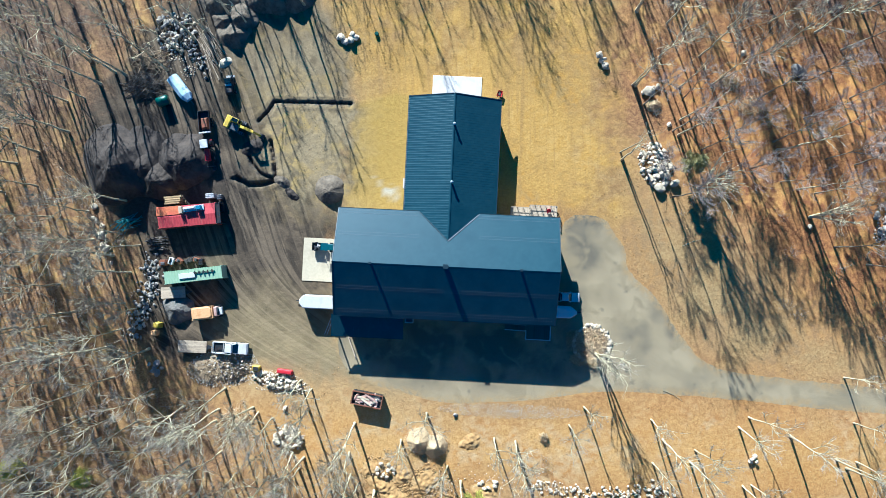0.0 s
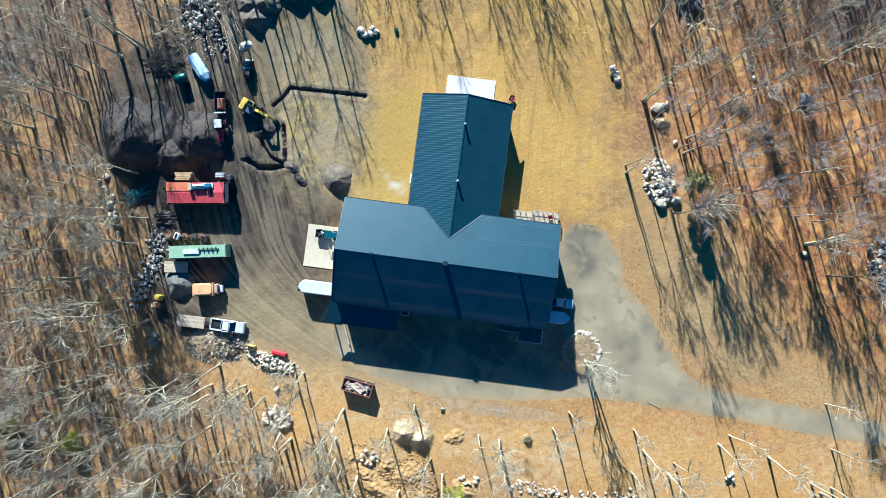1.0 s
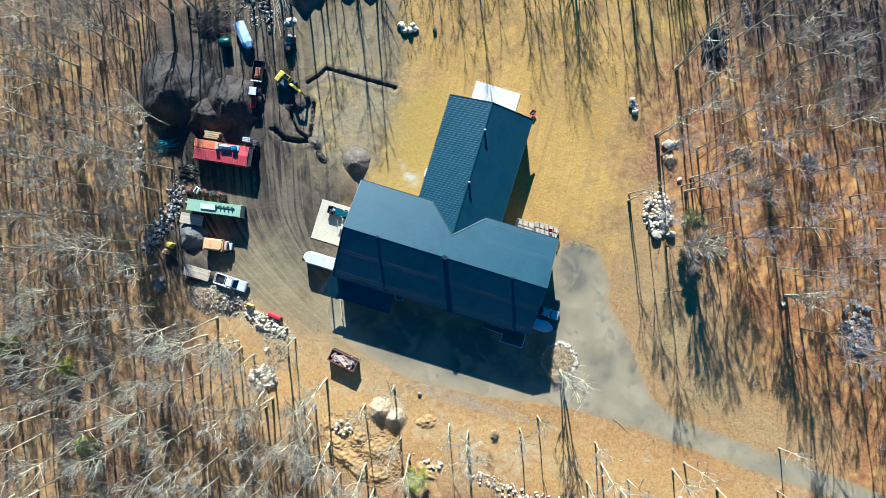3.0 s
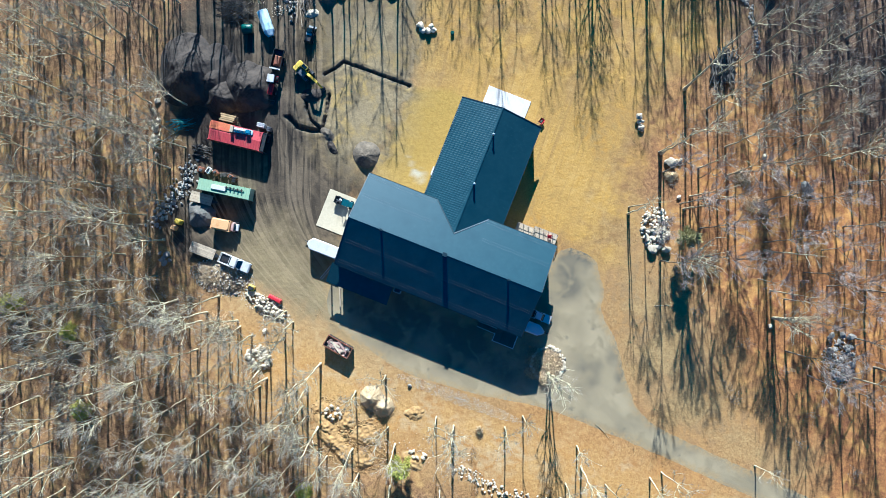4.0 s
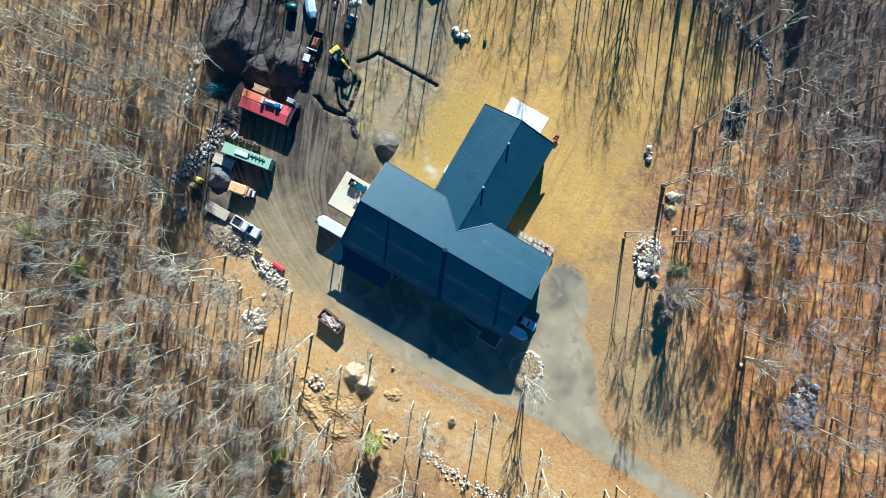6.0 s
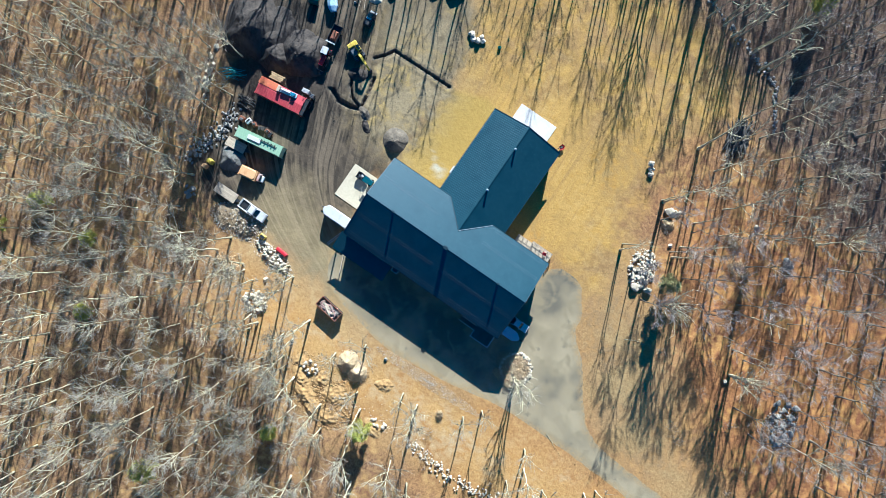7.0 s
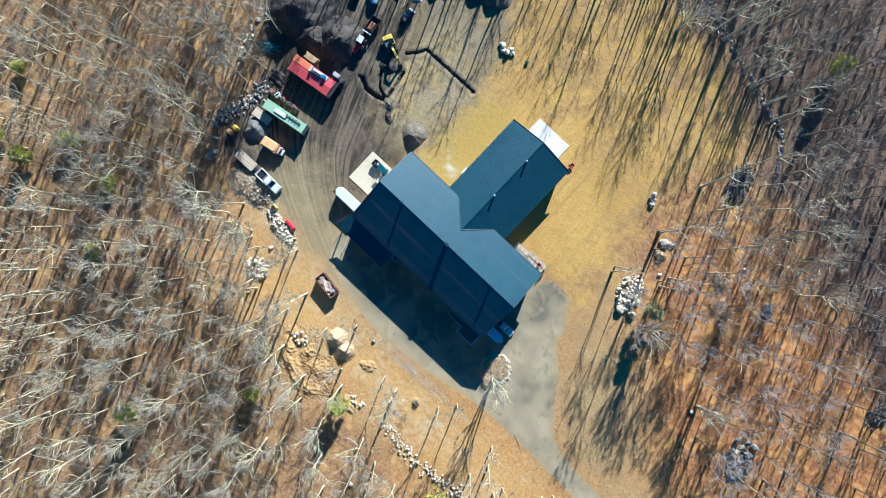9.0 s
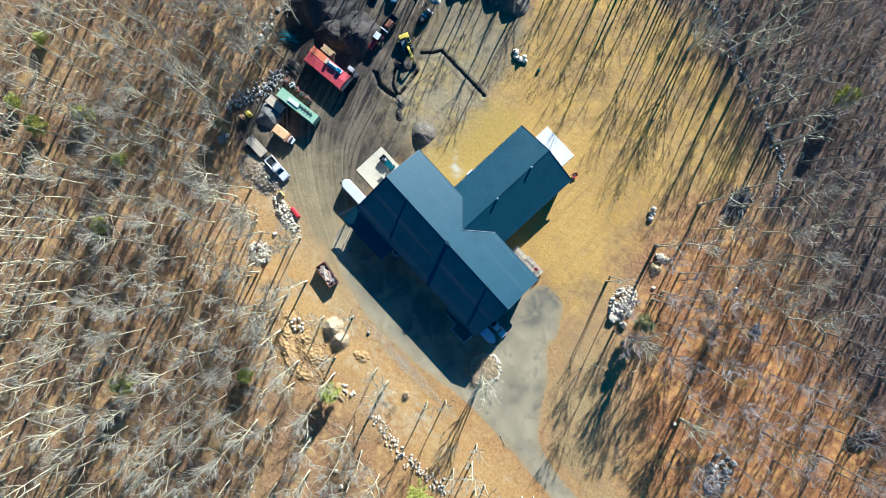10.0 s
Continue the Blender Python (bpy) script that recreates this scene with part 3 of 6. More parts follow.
# walls, with gables, of the main body and the wing
iw = 0.55
b = Build()
for x in (-LONG + 0.4, LONG - 0.65):
    prof = [(-HALF + iw, 0.0), (HALF - iw, 0.0), (HALF - iw, EAVE - 0.05), (0, RIDGE - 0.3), (-HALF + iw, EAVE - 0.05)]
    b.add([(x + d, v, z) for d in (0, 0.25) for v, z in prof], [(0, 1, 2, 3, 4), (9, 8, 7, 6, 5)] + [(k, k + 5, (k + 1) % 5 + 5, (k + 1) % 5) for k in range(5)])
for v in (-HALF + iw, HALF - iw - 0.25):
    b.box(-LONG + 0.65, LONG - 0.65, v, v + 0.25, 0, EAVE - 0.15)
part("wall", b, SIDING, house, "grey siding walls of the main body")
b = Build()
for u in (-W_HALF + iw, W_HALF - iw - 0.25):
    b.box(u, u + 0.25, HALF - iw, W_END - 0.7, 0, W_EAVE - 0.1)
prof = [(-W_HALF + iw, 0), (W_HALF - iw, 0), (W_HALF - iw, W_EAVE - 0.1), (0, W_RIDGE - 0.35), (-W_HALF + iw, W_EAVE - 0.1)]
b.side(prof, W_END - 0.7, W_END - 0.45)
part("wall", b, SIDING, house, "grey siding walls of the rear wing")

# the main roof
r_n = part("roof", slab([(-LONG, 0, RIDGE), (LONG, 0, RIDGE), (LONG + 0.25, HALF, EAVE), (-LONG - 0.1, HALF, EAVE)][::-1], 0.18), ROOF, house, "north slope of the blue-grey metal roof")
r_s = part("roof", slab([(-LONG, 0, RIDGE), (LONG, 0, RIDGE), (LONG + 0.25, -HALF, EAVE), (-LONG, -HALF, EAVE)], 0.18), ROOF, house, "south slope of the blue-grey metal roof")
part("seam", seams((-LONG, 0, RIDGE), (LONG, 0, RIDGE), (-LONG - 0.1, HALF, EAVE), (LONG + 0.25, HALF, EAVE), 0.41, (0, 0.35, 0.93),
                   lambda s: (0, v_meet(-LONG + s * 2 * LONG)) if abs(-LONG + s * 2 * LONG) < 5.1 else (0, 1), 0.010), ROOF, r_n)
part("seam", seams((-LONG, 0, RIDGE), (LONG, 0, RIDGE), (-LONG, -HALF, EAVE), (LONG + 0.25, -HALF, EAVE), 0.41, (0, -0.35, 0.93), None, 0.003), ROOF, r_s)
part("ridge_cap", Build().add([(-LONG, -0.18, RIDGE - 0.06), (-LONG, 0, RIDGE + 0.012), (-LONG, 0.18, RIDGE - 0.06), (LONG, -0.18, RIDGE - 0.06), (LONG, 0, RIDGE + 0.012), (LONG, 0.18, RIDGE - 0.06)],
                             [(0, 1, 4, 3), (1, 2, 5, 4), (0, 2, 1), (3, 4, 5)]), ROOF, house)
for x in (-LONG - 0.06, LONG + 0.12):
    for v in (-HALF, HALF):
        part("rake_trim", Build().tube((x, 0, RIDGE - 0.02), (x, v, EAVE - 0.02), 0.09, n=4), ROOF_TRIM, house)
for v in (-HALF - 0.06, HALF + 0.06):
    part("gutter", Build().box(-LONG, LONG + 0.2, v - 0.07, v + 0.07, EAVE - 0.2, EAVE - 0.05), ROOF_TRIM, house)

# the wing's roof
w_w = part("roof", slab([(0.1, W_MEET - 0.1, W_RIDGE), (0.1, W_END, W_RIDGE), (-W_HALF + 0.1, W_END, W_EAVE), (-W_HALF + 0.1, W_MEET + 4, W_EAVE)], 0.16), ROOF, house, "west slope of the wing's metal roof")
w_e = part("roof", slab([(0.1, W_MEET - 0.1, W_RIDGE), (0.1, W_END, W_RIDGE), (W_HALF + 0.1, W_END, W_EAVE), (W_HALF + 0.1, W_MEET + 4, W_EAVE)][::-1], 0.16), ROOF, house, "east slope of the wing's metal roof")
for sgn, roof in ((-1, w_w), (1, w_e)):
    part("seam", seams((0.1, W_MEET, W_RIDGE), (0.1, W_END, W_RIDGE), (0.1 + sgn * W_HALF, W_MEET, W_EAVE), (0.1 + sgn * W_HALF, W_END, W_EAVE), 0.41, (sgn * 0.35, 0, 0.93),
                       lambda s: (0, min(1.0, max(0.0, (s * (W_END - W_MEET)) / 4.85 * 0.62))) if s * (W_END - W_MEET) < 4.85 else (0, 1), 0.014 if sgn < 0 else 0.008, 0.07 if sgn < 0 else 0.022), ROOF, roof)
part("ridge_cap", Build().add([(-0.08, W_MEET, W_RIDGE), (0.1, W_MEET, W_RIDGE + 0.07), (0.28, W_MEET, W_RIDGE), (-0.08, W_END, W_RIDGE), (0.1, W_END, W_RIDGE + 0.07), (0.28, W_END, W_RIDGE)],
                             [(0, 1, 4, 3), (1, 2, 5, 4), (0, 2, 1), (3, 4, 5)]), ROOF, house)
for sgn in (-1, 1):
    u1 = 0.1 + sgn * (W_RIDGE - EAVE) / (W_RIDGE - W_EAVE) * W_HALF
    part("valley_flashing", Build().tube((0.1, W_MEET, W_RIDGE + 0.03), (u1, HALF, EAVE + 0.04), 0.08, n=4), FLASHING if sgn > 0 else ROOF_TRIM, house, "metal valley flashing")
part("gutter", Build().box(0.1 + W_HALF, 0.24 + W_HALF, HALF, W_END, W_EAVE - 0.17, W_EAVE - 0.02), ROOF_TRIM, house, "dark gutter along the wing's east eave")
part("gutter", Build().box(-0.04 - W_HALF + 0.1, 0.1 - W_HALF, HALF, W_END, W_EAVE - 0.17, W_EAVE - 0.02), ROOF_TRIM, house)
for sgn in (-1, 1):
    part("rake_trim", Build().tube((0.1, W_END + 0.05, W_RIDGE), (0.1 + sgn * W_HALF, W_END + 0.05, W_EAVE), 0.09, n=4), ROOF_TRIM, house)


def guards(u0, u1, share, sgn):
    """A double row of small snow guards across a main slope."""
    b = Build()
    for off in (-0.22, 0.22):
        v = share * HALF + off
        z = RIDGE - v * (RIDGE - EAVE) / HALF
        for k in range(int((u1 - u0) / 0.42) + 1):
            u = u0 + 0.2 + 0.42 * k
            b.box(u - 0.05, u + 0.05, sgn * v - 0.045, sgn * v + 0.045, z, z + (0.05 if sgn > 0 else 0.025))
    return b


for u0, u1, share, sgn in ((-18.0, -4.8, 0.53, 1), (5.2, 18.0, 0.56, 1), (-18.1, -5.2, 0.94, 1), (5.0, 18.0, 0.94, 1), (-18.0, -0.6, 0.46, -1), (1.0, 18.0, 0.46, -1), (-18.0, 2.2, 0.90, -1), (3.0, 18.0, 0.90, -1)):
    tagged(part("snow_guard_row", guards(u0, u1, share, sgn), FLASHING if sgn > 0 else STEEL, house, "double row of small metal snow guards"), kind="stuff")
b = Build()
for k in range(54):
    v = 9.6 + 0.35 * k
    b.box(-W_HALF + 0.16, -W_HALF + 0.27, v, v + 0.12, W_EAVE + 0.02, W_EAVE + 0.15)
tagged(part("snow_guard_row", b, FLASHING, house), kind="stuff")
# vents on the ridges
for u, w in ((-12.28, 0.17), (-0.05, 0.36), (12.16, 0.17)):
    vent = part("roof_vent", Build().box(u - w, u + w, -w * 0.8, w * 0.8, RIDGE - 0.3, RIDGE + 0.35 + w), DARKSTEEL, house, "boxed metal roof vent on the ridge", 0.03)
    part("cap", Build().box(u - w - 0.07, u + w + 0.07, -w * 0.8 - 0.07, w * 0.8 + 0.07, RIDGE + 0.36 + w, RIDGE + 0.46 + w), ROOF_TRIM, vent, "", 0.02)
for v in (23.46, 13.84):
    vent = part("flue_pipe", Build().tube((0.25, v, W_RIDGE - 0.3), (0.25, v, W_RIDGE + 0.75), 0.17, n=10), DARKSTEEL, house, "round metal flue pipe")
    part("cap", Build().tube((0.25, v, W_RIDGE + 0.8), (0.25, v, W_RIDGE + 0.95), 0.26, 0.08, 10), FLASHING, vent)
# the porch roof in front
P = [(-19.05, -8.95, 4.6), (-6.85, -8.95, 4.6), (-6.85, -12.85, 3.4), (-19.05, -12.85, 3.4)]
porch = part("porch_roof", slab(P[::-1], 0.15), ROOF, house, "lower shed roof over the front porch")
part("seam", seams(P[0], P[1], P[3], P[2], 0.41, (0, -0.3, 0.95)), ROOF, porch)
for u in (-18.7, -14.9, -11.0, -7.2):
    part("porch_post", Build().box(u - 0.1, u + 0.1, -12.6, -12.4, 0, 3.35), WHITE, house)
part("door_canopy", Build().box(-6.5, -5.3, -9.9, -9.0, 3.0, 3.12), ROOF, house)
part("canopy_edge", Build().box(-6.62, -6.5, -10.0, -8.9, 2.98, 3.14).box(-5.3, -5.18, -10.0, -8.9, 2.98, 3.14).box(-6.5, -5.3, -10.02, -9.9, 2.98, 3.14), WHITE, house)


def rail(b, p, q, h=0.95, step=1.2):
    """Posts and two rails between two points."""
    p, q = Vector(p), Vector(q)
    n = max(1, round((q - p).length / step))
    for k in range(n + 1):
        a = p.lerp(q, k / n)
        b.box(a.x - 0.05, a.x + 0.05, a.y - 0.05, a.y + 0.05, a.z, a.z + h)
    for z in (h * 0.5, h):
        b.tube(p + Vector((0, 0, z)), q + Vector((0, 0, z)), 0.05, n=4)
    return b


U = Matrix.Translation((0.6, -3.05, 0)) @ pose(0, 0, 0, 0, 0, -2.79)


def at_house(name, u, v, z, turn=0.0, **tags):
    p = U @ Vector((u, v, z))
    return thing(name, p.x, p.y, p.z, -2.79 + turn, **tags)


deck = at_house("deck", 16.4, -10.7, 0, label="small front deck with steel railing and steps", category="deck")
for k in range(12):
    part("plank", Build().box(-2.15 + k * 0.358, -1.81 + k * 0.358, -1.3, 1.3, 0.95, 1.0), DECKWOOD, deck)
b = Build()
rail(b, (-2.1, -1.25, 1), (2.1, -1.25, 1)), rail(b, (2.1, -1.25, 1), (2.1, 1.2, 1)), rail(b, (-2.1, -1.25, 1), (-2.1, 0.2, 1))
part("railing", b, WHITE, deck)
for x in (-2, 2):
    for y in (-1.2, 1.2):
        part("leg", Build().box(x - 0.08, x + 0.08, y - 0.08, y + 0.08, 0, 0.95), TIMBER, deck)
for k in range(6):
    part("step", Build().box(-2.75 - k * 0.58, -2.17 - k * 0.58, 0.2, 1.2, 0.80 - k * 0.155, 0.86 - k * 0.155), DECKWOOD, deck)
b = Build()
rail(b, (-5.6, 0.15, 0.0), (-2.2, 0.15, 0.95)), rail(b, (-5.6, 1.2, 0.0), (-2.2, 1.2, 0.95))
part("stair_railing", b, WHITE, deck)

terrace = at_house("wooden_deck", 14.8, 10.4, 0, label="pale wooden deck with railing behind the house", category="deck")
for k in range(27):
    part("plank", Build().box(-4.0 + k * 0.296, -3.72 + k * 0.296, -0.95 if k < 11 else -0.98, 0.55 if k < 11 else 1.0, 0.46, 0.5), TIMBER, terrace)
b = Build()
rail(b, (-0.7, 0.97, 0.5), (3.9, 0.97, 0.5), 0.95, 1.0), rail(b, (3.95, -0.9, 0.5), (3.95, 0.97, 0.5)), rail(b, (-4, 0.52, 0.5), (-0.7, 0.52, 0.5)), rail(b, (-0.7, -0.5, 0.5), (-0.7, 0.97, 0.5))
part("railing", b, TIMBER, terrace)
part("frame", Build().box(-4, 3.98, -0.9, 0.5, 0.0, 0.45), TIMBER, terrace)
chair = at_house("deck_chair", 17.4, 10.5, 0.5, 20, label="red outdoor chair on the wooden deck", category="chair")
part("seat", Build().box(-0.35, 0.35, -0.3, 0.3, 0.35, 0.42), BRIGHTRED, chair, "", 0.02)
part("backrest", Build().box(-0.35, 0.35, 0.26, 0.34, 0.42, 1.0), BRIGHTRED, chair, "", 0.02)
for x in (-0.3, 0.3):
    for y in (-0.25, 0.25):
        part("leg", Build().box(x - 0.04, x + 0.04, y - 0.04, y + 0.04, 0, 0.35), BRIGHTRED, chair)
    part("armrest", Build().box(x - 0.07, x + 0.07, -0.3, 0.3, 0.58, 0.62), BRIGHTRED, chair)

patio = at_house("patio_slab", 0.35, 31.2, 0, label="new white concrete patio slab behind the wing", category="slab")
part("slab", Build().box(-4.36, 4.36, -2.7, 2.5, -0.3, 0.12), NEWCONC, patio, "", 0.02)
pad = at_house("parking_slab", -22.0, 0.0, 0, label="pale concrete parking slab beside the house", category="slab")
part("slab", Build().box(-3.4, 3.9, -3.8, 3.8, -0.3, 0.1), CONCRETE, pad, "", 0.02)
unit = at_house("wall_unit", -7.95, 14.15, 0, label="long white box unit against the wing wall", category="box")
part("case", Build().box(-0.35, 0.35, -0.85, 0.85, 0.1, 1.0), WHITE, unit, "", 0.05)
part("base", Build().box(-0.3, 0.3, -0.8, 0.8, -0.1, 0.1), STEEL, unit)

# ---- trees ----
rt = random.Random(11)


def grow(height, bole, spread, seed, limbs=13, twigs=6, lean=0.0, r0=None, forks=1, subs=6, fineness=1.0):
    """Bare tree: vertices and triangles of the trunk with limbs, and of the crown of branches and twigs."""
    r = random.Random(seed)
    wood, fine = ([], []), ([], [])

    def stick(store, pts, radii, n):
        v, f = store
        base = len(v)
        for i, (p, rad) in enumerate(zip(pts, radii)):
            a = (pts[min(i + 1, len(pts) - 1)] - pts[max(i - 1, 0)]).normalized()
            s = a.orthogonal().normalized()
            w = a.cross(s)
            for k in range(n):
                v.append(p + (s * math.cos(k * math.tau / n) + w * math.sin(k * math.tau / n)) * rad)
        for i in range(len(pts) - 1):
            for k in range(n):
                q, k2 = base + i * n, (k + 1) % n
                f.append((q + k, q + k2, q + n + k2))
                f.append((q + k, q + n + k2, q + n + k))

    def spike(store, p, q, rad):
        v, f = store
        base = len(v)
        a = (q - p).normalized()
        w = a.cross(Vector((r.uniform(-1, 1), r.uniform(-1, 1), r.uniform(-1, 1)))).normalized() * rad
        v += [p - w, p + w, q]
        f.append((base, base + 1, base + 2))

    def spear(store, p, m, q, rad):
        """A bent branch of three sides that ends in a point."""
        v, f = store
        base = len(v)
        for c, k in ((p, 1.0), (m, 0.7)):
            s = (q - p).orthogonal().normalized()
            w = (q - p).normalized().cross(s)
            v.extend(c + (s * math.cos(j * math.tau / 3) + w * math.sin(j * math.tau / 3)) * rad * k for j in range(3))
        v.append(q)
        for j in range(3):
            j2 = (j + 1) % 3
            f.extend([(base + j, base + j2, base + 3 + j2), (base + j, base + 3 + j2, base + 3 + j), (base + 3 + j, base + 3 + j2, base + 6)])

    def way(az, el):
        return Vector((math.cos(az) * math.cos(el), math.sin(az) * math.cos(el), math.sin(el)))

    for fork in range(forks):
        rad0 = r0 or (0.0098 * height + 0.02) * r.uniform(0.8, 1.25)
        top = height * (1 if fork == 0 else r.uniform(0.75, 0.95))
        dx, dy = r.uniform(-1, 1) * (0.035 + lean), r.uniform(-1, 1) * (0.035 + lean)
        if forks > 1:
            a = fork * math.tau / forks + r.uniform(-0.4, 0.4)
            dx, dy = math.cos(a) * 0.14, math.sin(a) * 0.14
        pts, radii = [], []
        for k in range(8):
            s = k / 7
            pts.append(Vector((dx * top * s + r.uniform(-0.12, 0.12) * (k > 0), dy * top * s + r.uniform(-0.12, 0.12) * (k > 0), top * s - (0.3 if k == 0 else 0))))
            radii.append(rad0 * (1.45 if k == 0 else 1) * (1 - 0.86 * s))
        stick(wood, pts, radii, 6)
        az = r.uniform(0, 6)
        for i in range(limbs):
            s = bole + (0.96 - bole) * ((i + r.uniform(0, 0.9)) / limbs)
            j = min(6, int(s * 7))
            p = pts[j].lerp(pts[j + 1], s * 7 - j)
            az += 2.4 + r.uniform(-0.5, 0.5)
            el = r.uniform(0.62, 1.2)
            length = min(spread * 1.6, (top - p.z) * 0.75 + 1.2) * r.uniform(0.75, 1.15)
            lp = [p]
            d = way(az, el)
            for k in range(3):
                d = (d + Vector((r.uniform(-0.2, 0.2), r.uniform(-0.2, 0.2), r.uniform(-0.05, 0.2)))).normalized()
                lp.append(lp[-1] + d * length / 3)
            lr = max(0.045, rad0 * (1.08 - s) * 0.72 + 0.014)
            stick(wood, lp, [lr, lr * 0.8, lr * 0.55, lr * 0.25], 3)
            for k in range(subs):
                q = r.uniform(0.2, 1.0) * 2.999
                m = int(q)
                bp = lp[m].lerp(lp[m + 1], q - m)
                bd = (d * 1.3 + Vector((r.uniform(-1, 1), r.uniform(-1, 1), r.uniform(-0.6, 0.4)))).normalized()
                bl = length * r.uniform(0.28, 0.52)
                mid = bp + bd * bl * 0.5
                bd2 = (bd + Vector((r.uniform(-0.4, 0.4), r.uniform(-0.4, 0.4), r.uniform(-0.1, 0.4)))).normalized()
                end = mid + bd2 * bl * 0.5
                spear(wood, bp, mid, end, lr * 0.5)
                for w in range(twigs):
                    tp = bp.lerp(mid, r.random()) if r.random() < 0.4 else mid.lerp(end, r.random())
                    td = (bd2 * 1.2 + Vector((r.uniform(-1, 1), r.uniform(-1, 1), r.uniform(-0.4, 0.8)))).normalized()
                    spike(fine, tp, tp + td * r.uniform(0.5, 1.2) * (0.35 + spread * 0.22), r.uniform(0.008, 0.019) * fineness)
    return [(np.array([tuple(p) for p in v], dtype=np.float32), np.array(f, dtype=np.int32)) for v, f in (wood, fine)]


# kinds of forest tree: height, height of first limbs, spread of limbs
SHAPES = [(17.5, 0.40, 4.2, 1), (15.5, 0.35, 3.8, 2), (19.0, 0.45, 4.6, 3), (13.5, 0.36, 3.2, 4), (16.5, 0.42, 4.4, 5), (11.0, 0.30, 2.8, 6), (18.0, 0.5, 3.6, 7), (14.5, 0.32, 4.2, 8), (8.0, 0.25, 2.3, 9)]
KINDS = [grow(*q, 12, 19, 0.02, subs=7) for q in SHAPES]
FAR = [grow(*q, 10, 12, 0.03, subs=5) for q in SHAPES]
BARE_TOP = [grow(17.5, 0.55, 2.6, 51, 6, 5, 0.03, subs=4), grow(18.5, 0.6, 2.8, 52, 6, 5, 0.03, subs=4), grow(16.0, 0.55, 2.4, 53, 5, 5, 0.04, subs=4)]
EAST = [grow(15.5, 0.45, 4.2, 61, 10, 58, 0.05, 0.14, subs=5, fineness=0.5), grow(14.0, 0.40, 3.9, 62, 10, 58, 0.05, 0.12, subs=5, fineness=0.5), grow(17.0, 0.5, 4.4, 63, 10, 58, 0.05, 0.16, subs=5, fineness=0.5)]
SLIM = [grow(13.5, 0.50, 3.0, 21, 10, 14, 0.05, 0.19), grow(12.0, 0.42, 2.7, 22, 9, 14, 0.06, 0.16), grow(14.5, 0.52, 3.3, 23, 10, 14, 0.04, 0.21)]
BIG = grow(14.5, 0.35, 4.2, 31, 8, 9, 0, 0.2, 3, 5)


def tree_of(kind, name, label):
    t = new(name)
    tagged(t, label, "tree", "bare trees")
    east_kind = any(kind is q for q in EAST)
    part("trunk", tri_mesh("trunk", *kind[0], GREYBARK if east_kind else BARK, True), None, t)
    part("crown", tri_mesh("crown", *kind[1], MAUVETWIG if east_kind else TWIG), None, t)
    return t


def spots():
    """Places for the woods, kept apart from each other and out of the clearing."""
    r = random.Random(4)
    cells, out = {}, []
    for _ in range(60000):
        x, y = r.uniform(-150, 150), r.uniform(-150, 150)
        if math.hypot(x, y + 5) > 148:
            continue
        west = x < 0
        gap = 4.3 if west and y < 45 else 3.6 if y > 60 and x > 15 or y > 85 else 4.8 if y > 40 else 5.1
        if math.hypot(x, y) > 120:
            gap = 6.5
        c = (int(x // 7), int(y // 7))
        if any((x - p) ** 2 + (y - q) ** 2 < gap * gap for i in (-1, 0, 1) for j in (-1, 0, 1) for p, q in cells.get((c[0] + i, c[1] + j), ())):
            continue
        cells.setdefault(c, []).append((x, y))
        out.append((x, y))
    xs, ys = np.array([p[0] for p in out]), np.array([p[1] for p in out])
    free = zone(CLEARING, xs, ys) < -1.5
    free &= zone(OPEN_MEADOW, xs, ys) < 0
    thin = zone(THIN, xs, ys) > 0
    return [p for p, a, th in zip(out, free, thin) if a and not (th and r.random() < 0.92)]


THIN = [(-18.3, -25.8), (21.4, -27.2), (77.1, -29.5), (128.5, -33.3), (128.0, -54.5), (76.7, -52.9), (31.1, -49.2), (4.5, -43.5), (-14.3, -38.6), (-22.3, -29.8)]
OPEN_MEADOW = [(28.6, 11.0), (40.6, 7.3), (58.5, 9.0), (64.9, -2.0), (76.2, -6.2), (92.9, -6.5), (97.4, -16.8), (72.3, -24.1), (47.2, -19.6), (33.0, -3.8)]
LEFTOVER = []
models = {}


def plant(x, y, kind_list, i, scale, turn, label, keep):
    m = pose(x, y, -0.1, 0, 0, turn) @ Matrix.Scale(scale, 4)
    key = (id(kind_list[i]), i)
    if not keep:
        LEFTOVER.append((kind_list[i], np.array(m, dtype=np.float32)))
    elif key not in models:
        models[key] = tree_of(kind_list[i], "tree", label)
        models[key].matrix_basis = m
    else:
        t = copy_thing(models[key], Matrix.Identity(4))
        t.matrix_basis = m
        tagged(t, label)


